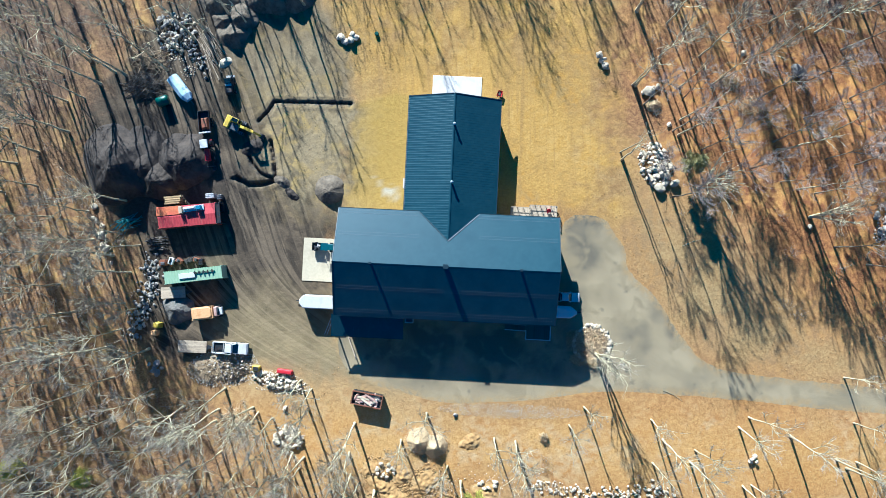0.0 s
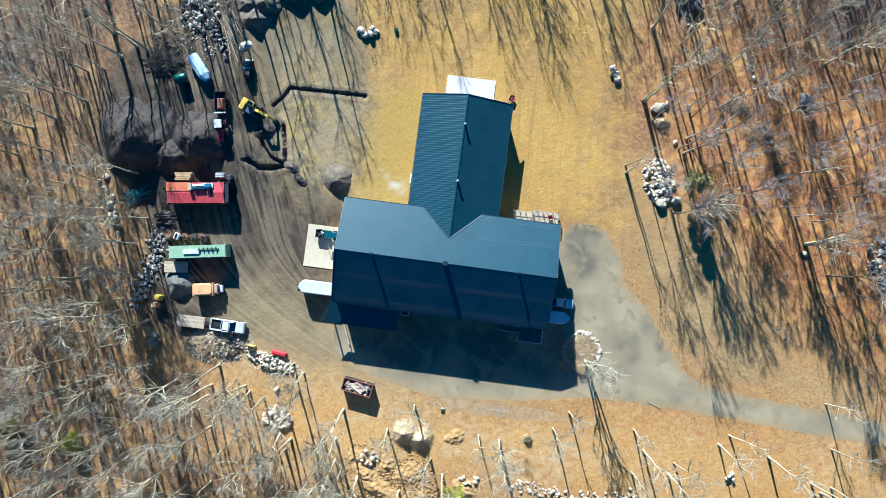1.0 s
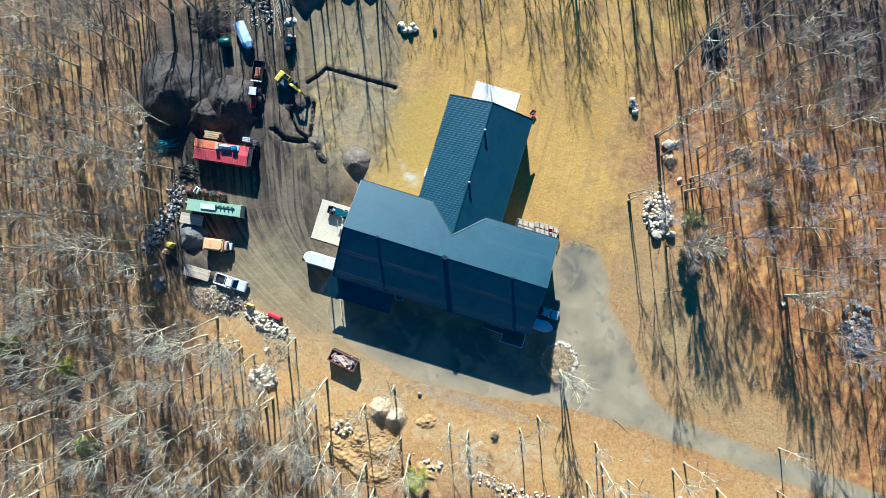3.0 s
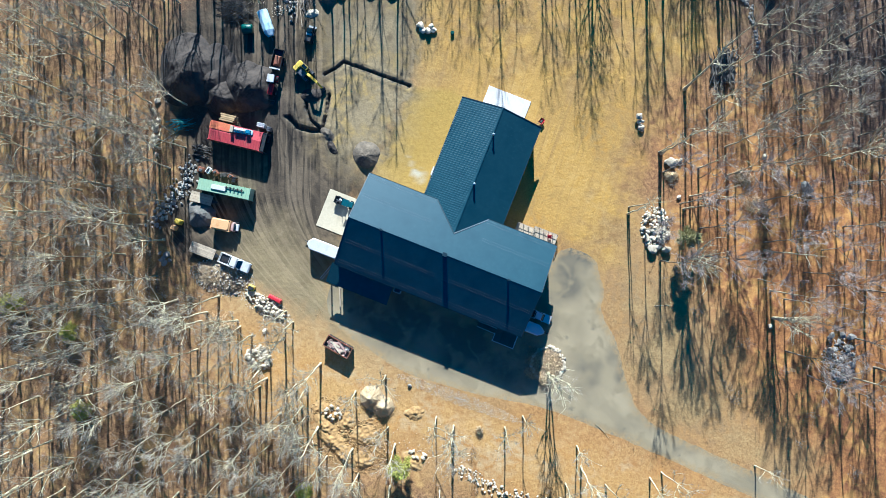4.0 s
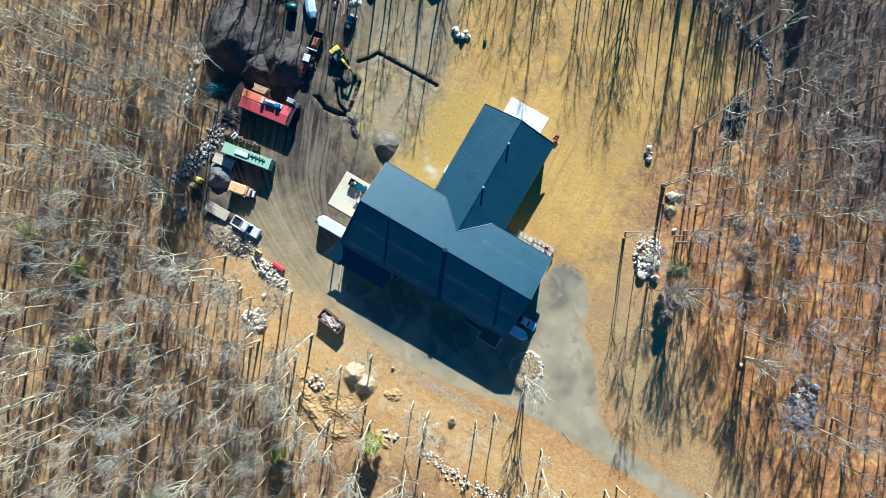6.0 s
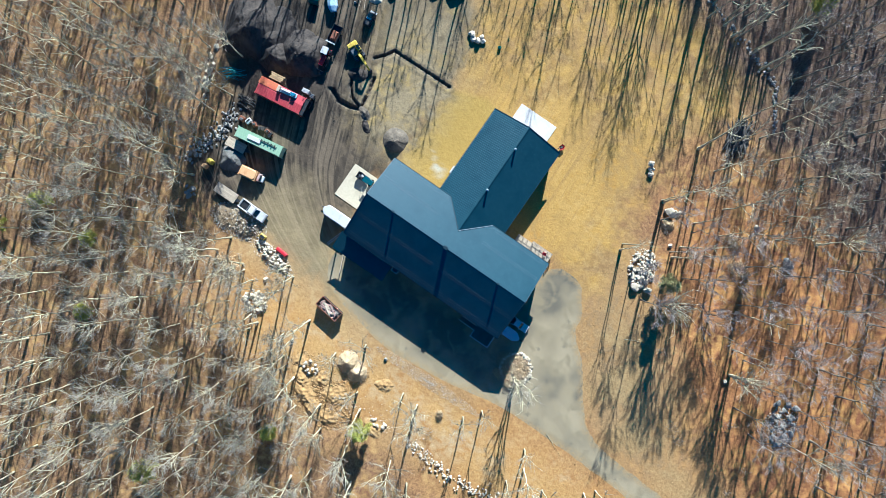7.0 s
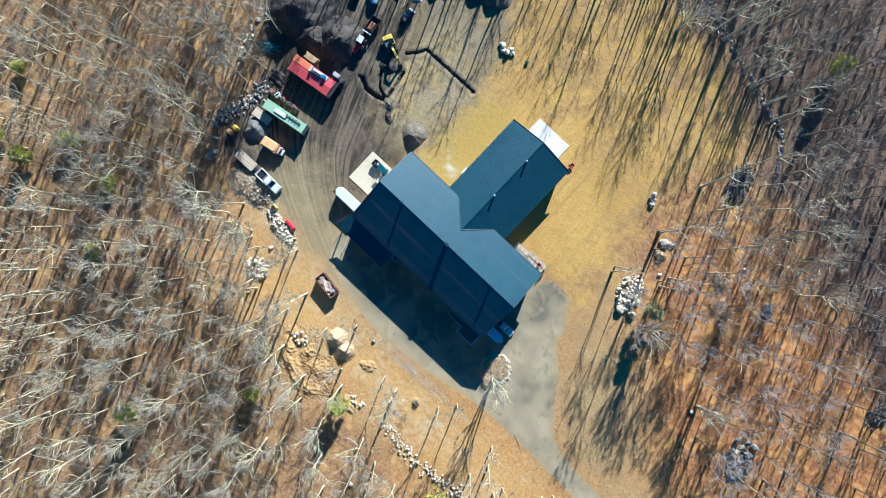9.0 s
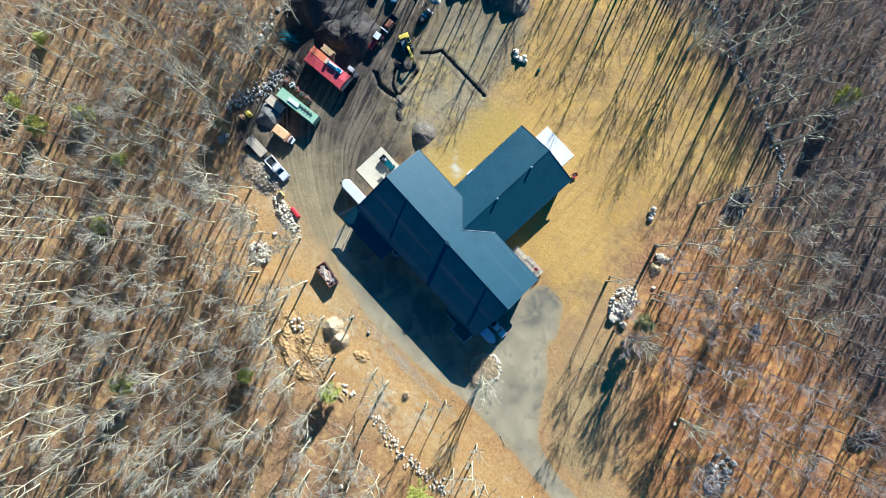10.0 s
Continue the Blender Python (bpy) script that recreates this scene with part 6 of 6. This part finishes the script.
for px, py, w, d, h, mat in ((*(-40.9, 9.3), 1.4, 0.8, 1.5, WHITE), (*(-39.3, 9.1), 0.8, 0.8, 1.2, STEEL), (*(-39.2, 7.4), 0.9, 1.6, 0.9, DARKSTEEL), (*(-42.6, -2.3), 0.7, 1.0, 1.1, DARKSTEEL)):
    t = thing("crate", px, py, 0, 5, "stacked crate beside the containers", "crate", "yard crates")
    part("box", Build().box(-w / 2, w / 2, -d / 2, d / 2, 0, h), mat, t, "", 0.04)
    for k in range(3):
        part("slat", Build().box(-w / 2 - 0.04, w / 2 + 0.04, -d / 2 + k * d / 2.6, -d / 2 + k * d / 2.6 + 0.14, h, h + 0.05), mat, t)

# a line of worn machinery north of the green container
for px, py, mat, label in ((*(-49.2, -2.5), RUST, "rusty red machine part with a boxy engine"), (*(-47.9, -2.2), WHITE, "white generator standing among machines"), (*(-46.3, -2.2), RUST, "rusty brown farm implement"), (*(-44.8, -2.1), LOGS, "dark engine block on skids"), (*(-43.3, -2.0), RUST, "rusty box of machine parts")):
    t = thing("old_machine", px, py, 0, rr.uniform(-40, 40), label, "machine", "old machines")
    t.scale = (rr.uniform(0.7, 1.15), rr.uniform(0.6, 1.1), rr.uniform(0.6, 1.1))
    part("housing", Build().box(-0.65, 0.5, -0.6, 0.6, 0.3, 1.3), mat, t, "", 0.08)
    for y0 in (-0.65, 0.5):
        part("skid", Build().box(-0.8, 0.8, y0, y0 + 0.15, 0, 0.3), DARKSTEEL, t)
    part("hopper", Build().box(-0.4, rr.uniform(-0.1, 0.4), -0.4, rr.uniform(0, 0.5), 1.3, 1.6, None, 0.1), rr.choice((DARKSTEEL, STEEL, LOGS)), t)
    part("arm", Build().tube((0.3, 0.2, 1.0), (1.4, rr.uniform(-0.8, 0.8), 0.5), 0.11, n=6), mat, t)

# dump truck with an orange-tan load
t = thing("dump_truck", *(-41.5, -11.2), 0, 7, "small dump truck with a tan load and red cab", "truck")
part("bed", Build().box(-2.3, 1.4, -1.1, 1.1, 0.9, 1.1).box(-2.3, 1.4, -1.1, -1.0, 1.1, 1.9).box(-2.3, 1.4, 1.0, 1.1, 1.1, 1.9).box(1.3, 1.4, -1.0, 1.0, 1.1, 1.9).box(-2.3, -2.2, -1.0, 1.0, 1.1, 1.8), ORANGE, t)
part("load", Build().prism([(-2.19, -0.99), (0.9, -0.99), (1.29, -0.6), (1.29, 0.6), (0.9, 0.99), (-2.19, 0.99)], 1.1, 2.06), ORANGE, t, "tan sandy load", 0.16)
part("cab", Build().box(1.5, 2.25, -0.9, 0.9, 0.6, 1.85, None, 0.12), material("faded_cab_paint", (0.488, 0.340, 0.266), (0.414, 0.274, 0.215), 0.5, 0, 1.0, (0.370, 0.185, 0.133)), t, "", 0.08)
part("windshield", Build().box(2.16, 2.24, -0.7, 0.7, 1.2, 1.65), GLASS, t)
part("hood", Build().box(2.25, 2.85, -0.65, 0.65, 0.6, 1.15), WHITE, t, "", 0.08)
part("chassis", Build().box(-2.2, 2.8, -0.45, 0.45, 0.5, 0.9), DARKSTEEL, t)
for wx in (-1.4, 2.2):
    for wy in (-0.9, 0.9):
        wheel(t, wx, wy, 0.45, 0.3)

# excavator
ex = thing("excavator", *(-36.5, 21.8), 0, -24, "yellow tracked excavator with its arm over the trench", "excavator")
ex.scale = (0.88, 0.88, 0.88)
for y0 in (-1.35, 0.75):
    tr = part("track", Build().side([(-1.9, 0.25), (-1.6, 0.0), (1.6, 0.0), (1.9, 0.25), (1.9, 0.6), (1.6, 0.85), (-1.6, 0.85), (-1.9, 0.6)], y0, y0 + 0.6), DARKSTEEL, ex, "", 0.03)
    for k in range(9):
        part("track_plate", Build().box(-1.6 + k * 0.38, -1.32 + k * 0.38, y0 - 0.03, y0 + 0.63, 0.85, 0.9), STEEL, tr)
part("turntable", Build().tube((0, 0, 0.7), (0, 0, 1.05), 0.8, n=16), DARKSTEEL, ex)
part("counterweight", Build().side([(-2.1, 1.05), (-1.0, 1.05), (-1.0, 2.1), (-1.9, 2.1), (-2.2, 1.8)], -1.25, 1.25), YELLOW, ex, "", 0.12)
part("engine_deck", Build().box(-1.0, 0.9, -1.2, 0.15, 1.05, 1.75), STEEL, ex, "", 0.05)
cab = part("cab", Build().box(-0.9, 0.85, 0.25, 1.2, 1.05, 2.75, None, 0.06), YELLOW, ex, "", 0.05)
part("cab_window", Build().box(-0.6, 0.6, 0.4, 1.05, 2.72, 2.78), GLASS, cab, "dark roof window")
part("cab_window", Build().box(0.80, 0.87, 0.4, 1.05, 1.7, 2.6), GLASS, cab)
part("boom", Build().side([(0.3, 1.3), (0.7, 1.1), (2.6, 3.0), (4.3, 2.7), (4.3, 3.0), (2.5, 3.5)], -0.27, 0.27), YELLOW, ex, "", 0.03)
part("stick", Build().side([(4.0, 3.1), (4.5, 3.1), (5.5, 1.0), (5.2, 0.9)], -0.21, 0.21), YELLOW, ex, "", 0.02)
part("hydraulic_ram", Build().tube((0.9, 0.0, 1.2), (2.6, 0.0, 2.9), 0.08, n=8), FLASHING, ex)
part("bucket", Build().side([(5.1, 1.0), (5.6, 1.0), (6.0, 0.6), (5.9, 0.2), (5.2, 0.1), (5.5, 0.5)], -0.5, 0.5), DARKSTEEL, ex)

# tractor and its dump trailer
tr = thing("tractor", *(-41.6, 17.8), 0, -82, "red tractor with a white cab roof", "tractor")
part("hood", Build().box(0.3, 2.4, -0.42, 0.42, 0.7, 1.5), BRIGHTRED, tr, "", 0.08)
part("cab", Build().box(-1.1, 0.3, -0.65, 0.65, 0.8, 2.3, None, 0.1), GLASS, tr, "dark glazed cab", 0.04)
part("cab_roof", Build().box(-1.2, 0.3, -0.7, 0.7, 2.3, 2.45), WHITE, tr, "white roof", 0.05)
part("fender", Build().box(-1.3, -0.2, -1.1, -0.7, 1.2, 1.35), BRIGHTRED, tr, "", 0.05)
part("fender", Build().box(-1.3, -0.2, 0.7, 1.1, 1.2, 1.35), BRIGHTRED, tr, "", 0.05)
part("loader_arm", Build().tube((0.2, -0.6, 1.0), (3.2, -0.6, 0.6), 0.08, n=6), DARKSTEEL, tr)
part("loader_arm", Build().tube((0.2, 0.6, 1.0), (3.2, 0.6, 0.6), 0.08, n=6), DARKSTEEL, tr)
part("loader_bucket", Build().side([(3.2, 0.1), (4.0, 0.1), (3.9, 0.2), (3.35, 0.25), (3.3, 0.8), (3.15, 0.8)], -0.85, 0.85), DARKSTEEL, tr)
for wx, wy, r in ((-0.7, -0.9, 0.75), (-0.7, 0.9, 0.75), (1.9, -0.75, 0.5), (1.9, 0.75, 0.5)):
    wheel(tr, wx, wy, r, 0.38)
dt = thing("dump_trailer", *(-42.1, 22.3), 0, -84, "open dark dump trailer with rusty load", "trailer")
part("box", Build().box(-2.0, 1.8, -1.0, 1.0, 0.6, 0.7).box(-2.0, 1.8, -1.0, -0.92, 0.7, 1.3).box(-2.0, 1.8, 0.92, 1.0, 0.7, 1.3).box(-2.0, -1.92, -0.92, 0.92, 0.7, 1.3), DARKSTEEL, dt)
part("tail_bar", Build().box(1.75, 2.0, -1.05, 1.05, 1.2, 1.4), WHITE, dt, "white bar", 0.03)
part("load", Build().box(-0.9, 1.2, -0.7, 0.7, 0.7, 1.15, None, 0.3), RUST, dt)
for wy in (-1.1, 1.1):
    wheel(dt, -0.4, wy, 0.4, 0.25)
    wheel(dt, 0.5, wy, 0.4, 0.25)
sk = thing("skid_loader", *(-37.7, 28.8), 0, 95, "black skid loader with a white stripe", "loader")
part("body", Build().box(-1.5, 1.0, -0.6, 0.6, 0.4, 1.6, None, 0.08), DARKSTEEL, sk, "", 0.06)
part("stripe", Build().box(-0.25, 0.15, -0.54, 0.54, 1.6, 1.66), WHITE, sk)
part("cab", Build().box(0.2, 1.0, -0.5, 0.5, 1.6, 2.0), GLASS, sk, "", 0.03)
part("bucket", Build().side([(1.4, 0.1), (2.1, 0.1), (1.6, 0.3), (1.5, 0.8), (1.35, 0.8)], -0.75, 0.75), DARKSTEEL, sk)
part("lift_arm", Build().box(-1.2, 1.5, -0.75, -0.62, 0.9, 1.1), DARKSTEEL, sk)
part("lift_arm", Build().box(-1.2, 1.5, 0.62, 0.75, 0.9, 1.1), DARKSTEEL, sk)
for wx in (-1.0, 0.6):
    for wy in (-0.75, 0.75):
        wheel(sk, wx, wy, 0.4, 0.28)

# covered boat, tank, small yard things
bt = thing("covered_boat", *(-46.4, 28.3), 0, -52, "trailered boat under a pale blue tarp", "boat")
b = Build()
prof = [(-1.05, 0.7), (-1.0, 1.35), (-0.4, 1.75), (0.4, 1.75), (1.0, 1.35), (1.05, 0.7)]
b.add([(x, y, z) for x in (-2.5, 1.6) for y, z in prof] + [(2.6, y * 0.55, 0.7 + (z - 0.7) * 0.7) for y, z in prof],
      [tuple(range(6))] + [(k, k + 6, k + 7, k + 1) for k in range(5)] + [(k + 6, k + 12, k + 13, k + 7) for k in range(5)] + [tuple(range(12, 18))[::-1]])
part("tarp", b, TARP, bt, "pale blue and white tarp", 0.05)
part("hull", Build().box(-2.4, 2.2, -0.9, 0.9, 0.4, 0.72), DARKSTEEL, bt, "", 0.1)
for wy in (-1.0, 1.0):
    wheel(bt, -0.5, wy, 0.32, 0.2)
part("trailer_frame", Build().box(-2.4, 3.4, -0.07, 0.07, 0.3, 0.4), STEEL, bt)
tk = thing("storage_tank", *(-49.5, 26.1), 0, 20, "dark green tank lying on a cradle", "tank")
part("shell", Build().tube((-1.0, 0, 1.0), (1.0, 0, 1.0), 0.85, n=18), TEAL, tk, "", 0.1, True)
part("cradle", Build().box(-0.8, -0.6, -0.7, 0.7, 0, 0.4).box(0.6, 0.8, -0.7, 0.7, 0, 0.4), DARKSTEEL, tk)
part("cap", Build().tube((0, 0, 1.8), (0, 0, 1.98), 0.2, n=10), TEAL, tk)
for name, px, py, w, d, h, mat, label in (("fuel_tank", *(-50.1, -13.4), 1.2, 1.0, 1.6, YELLOW, "small yellow fuel tank on legs"), ("supply_box", *(-50.6, -14.8), 1.0, 0.9, 1.4, ORANGE, "tan box standing by the stones"),
                                    ("grit_bin", *(-32.8, -21.0), 1.3, 1.0, 1.0, YELLOW, "yellow bin at the drive's edge"), ("snow_plow", *(-27.8, -21.6), 2.7, 0.8, 0.8, BRIGHTRED, "red plow blade at the drive's edge")):
    t = thing(name, px, py, 0, -8, label, name.replace("_", " "))
    part("case", Build().box(-w / 2, w / 2, -d / 2, d / 2, 0.1, h, None, 0.05), mat, t, "", 0.06)
    part("base", Build().box(-w / 2 + 0.08, w / 2 - 0.08, -d / 2 + 0.08, d / 2 - 0.08, -0.05, 0.1), DARKSTEEL, t)
    part("lid", Build().box(-w / 2 + 0.15, w / 2 - 0.15, -d / 2 + 0.15, d / 2 - 0.2, h, h + 0.06), DARKSTEEL if name == "grit_bin" else mat, t, "", 0.02)

# roll-off dumpster with rubbish
dp = thing("dumpster", *(-13.2, -26.2), 0, -11, "dark steel dumpster filled with pale rubbish", "dumpster")
dp.scale = (0.93, 0.92, 1.0)
for nm, args in (("floor", (-2.8, 2.8, -1.15, 1.15, 0.15, 0.25)), ("side_wall", (-2.8, 2.8, -1.2, -1.12, 0.15, 1.7)), ("side_wall", (-2.8, 2.8, 1.12, 1.2, 0.15, 1.7)), ("end_wall", (-2.8, -2.72, -1.12, 1.12, 0.25, 1.7)), ("end_wall", (2.72, 2.8, -1.12, 1.12, 0.25, 1.7))):
    part(nm, Build().box(*args), DARKSTEEL, dp)
part("rim", Build().box(-2.9, 2.9, -1.28, -1.12, 1.7, 1.8).box(-2.9, 2.9, 1.12, 1.28, 1.7, 1.8).box(-2.9, -2.72, -1.12, 1.12, 1.7, 1.8).box(2.72, 2.9, -1.12, 1.12, 1.7, 1.8), RUST, dp, "rust-stained rim")
for k in range(8):
    part("rib", Build().box(-2.5 + k * 0.7, -2.38 + k * 0.7, -1.3, -1.2, 0.2, 1.65), DARKSTEEL, dp)
    part("rib", Build().box(-2.5 + k * 0.7, -2.38 + k * 0.7, 1.2, 1.3, 0.2, 1.65), DARKSTEEL, dp)
part("mark", Build().box(-0.9, 0.9, -1.335, -1.305, 0.98, 1.06, pose(0, 0, 0, 0, 12, 0)).box(-0.5, 0.5, -1.335, -1.305, 0.98, 1.06, pose(0.2, 0, 0, 0, -38, 0)), WHITE, dp, "faded white paint strokes")
part("fill", Build().box(-2.7, 2.7, -1.1, 1.1, 0.25, 1.1), LOGS, dp)
PINKISH = material("pink_plasterboard", (0.54, 0.36, 0.27), (0.47, 0.30, 0.22), 0.8)
junk = thing("rubbish_heap", *(-13.2, -26.2), 1.1, -11, "boards, plaster and pale rubbish in the dumpster", "rubbish")
junk.scale = (0.93, 0.92, 1.0)
for k in range(34):
    m = pose(rr.uniform(-2.2, 2.2), rr.uniform(-0.8, 0.8), rr.uniform(0.12, 0.5), rr.uniform(-25, 25), rr.uniform(-25, 25), rr.uniform(0, 180))
    part("scrap", Build().box(-rr.uniform(0.2, 0.7), rr.uniform(0.2, 0.7), -0.2, rr.uniform(0.1, 0.3), -0.06, 0.06, m), rr.choice((WHITE, TIMBER, PINKISH, CONCRETE, PINKISH)), junk)
for k in range(9):
    m = pose(rr.uniform(-0.9, 0.9), rr.uniform(-0.6, 0.7), rr.uniform(0.4, 0.75), rr.uniform(-8, 8), rr.uniform(-5, 5), rr.uniform(-28, 28))
    part("board", Build().box(-rr.uniform(0.9, 1.5), rr.uniform(0.9, 1.5), -0.16, 0.16, -0.04, 0.04, m), rr.choice((PINKISH, PINKISH, CONCRETE)), junk)

# things close to the house
uv = at_house("utility_cart", -21.7, 2.3, 0.1, 0, label="dark utility cart with loaded bed on the slab", category="utility cart")
part("bed", Build().box(-2.0, -0.3, -0.7, 0.7, 0.5, 0.6).box(-2.0, -0.3, -0.7, -0.62, 0.6, 1.0).box(-2.0, -0.3, 0.62, 0.7, 0.6, 1.0).box(-2.0, -1.92, -0.62, 0.62, 0.6, 1.0), DARKSTEEL, uv)
for k in range(7):
    part("load", Build().box(-0.25, 0.25, -0.12, 0.12, -0.1, 0.1, pose(rr.uniform(-1.7, -0.6), rr.uniform(-0.4, 0.4), 0.8, rr.uniform(-30, 30), 0, rr.uniform(0, 180))), rr.choice((WHITE, DARKSTEEL, STEEL)), uv)
part("seat", Build().box(-0.25, 0.35, -0.6, 0.6, 0.6, 0.95), material("dark_teal_paint", (0.015, 0.074, 0.096), None, 0.5), uv, "", 0.05)
part("roll_cage", Build().tube((-0.3, -0.65, 0.6), (-0.3, -0.65, 1.8), 0.04, n=6).tube((-0.3, 0.65, 0.6), (-0.3, 0.65, 1.8), 0.04, n=6).tube((-0.3, -0.65, 1.8), (1.0, -0.65, 1.75), 0.04, n=6).tube((-0.3, 0.65, 1.8), (1.0, 0.65, 1.75), 0.04, n=6), DARKSTEEL, uv)
part("canopy", Build().box(-0.3, 1.0, -0.65, 0.65, 1.78, 1.84), material("dark_teal_paint", (0.015, 0.074, 0.096)), uv, "dark teal canopy", 0.02)
part("hood", Build().box(0.7, 1.8, -0.6, 0.6, 0.5, 0.95, None, 0.08), material("dark_teal_paint", (0.015, 0.074, 0.096)), uv, "", 0.05)
for wx in (-1.4, 1.3):
    for wy in (-0.68, 0.68):
        wheel(uv, wx, wy, 0.32, 0.25)
fence = at_house("fence_panel", -15.8, -15.2, 0, 0, label="pale low fence panel beside the porch", category="fence")
fence.matrix_basis = fence.matrix_basis @ pose(0, 0, 0, 0, 0, -67.5)
for k in range(5):
    part("post", Build().box(-2.05 + k * 1.0, -1.93 + k * 1.0, -0.05, 0.05, 0, 0.62), TIMBER, fence)
for k in range(3):
    part("rail", Build().box(-2.0, 2.0, 0.065, 0.12, 0.1 + k * 0.2, 0.2 + k * 0.2), TIMBER, fence)
part("cap", Build().box(-2.1, 2.1, -0.06, 0.12, 0.63, 0.68), TIMBER, fence)
ld = thing("ladder", *(-20.0, -13.4), 0.1, 0, "aluminium ladder lying on the ground beside the porch", "ladder")
p0, p1 = Vector((-0.7, -1.75, 0.0)), Vector((0.7, 1.75, 0.25))
acr = Vector((0.18, -0.07, 0))
for sgn in (-1, 1):
    part("rail", Build().tube(p0 + acr * sgn, p1 + acr * sgn, 0.045, n=6), WHITE, ld)
for k in range(11):
    c = p0.lerp(p1, (k + 0.5) / 11)
    part("rung", Build().tube(c - acr, c + acr, 0.014, n=5), STEEL, ld)
barrow = thing("wheelbarrow", *(10.0, 27.3), 0, 70, "red wheelbarrow standing on the lawn behind the wing", "wheelbarrow")
b = Build()
b.add([(-0.35, -0.28, 0.3), (0.35, -0.24, 0.3), (0.35, 0.24, 0.3), (-0.35, 0.28, 0.3), (-0.5, -0.45, 0.65), (0.6, -0.4, 0.6), (0.6, 0.4, 0.6), (-0.5, 0.45, 0.65)],
      [(3, 2, 1, 0), (0, 1, 5, 4), (1, 2, 6, 5), (2, 3, 7, 6), (3, 0, 4, 7)])
part("tray", b, BRIGHTRED, barrow, "red steel tray")
part("tray_load", Build().box(-0.3, 0.3, -0.22, 0.22, 0.32, 0.5, None, 0.08), LOGS, barrow)
for y0 in (-0.25, 0.25):
    part("handle", Build().tube((0.6, y0 * 0.4, 0.3), (-1.2, y0 * 1.2, 0.6), 0.03, n=6), DARKSTEEL, barrow)
    part("leg", Build().tube((-0.35, y0, 0.0), (-0.3, y0, 0.35), 0.025, n=6), DARKSTEEL, barrow)
wheel(barrow, 0.75, 0.0, 0.2, 0.1)
cap = thing("septic_cap", *(-11.8, 38.2), 0, 0, "small dark green riser cap in the lawn", "riser cap")
part("riser", Build().tube((0, 0, -0.1), (0, 0, 0.35), 0.33, n=14), TEAL, cap)
part("lid", Build().tube((0, 0, 0.35), (0, 0, 0.45), 0.38, 0.3, 14), TEAL, cap)
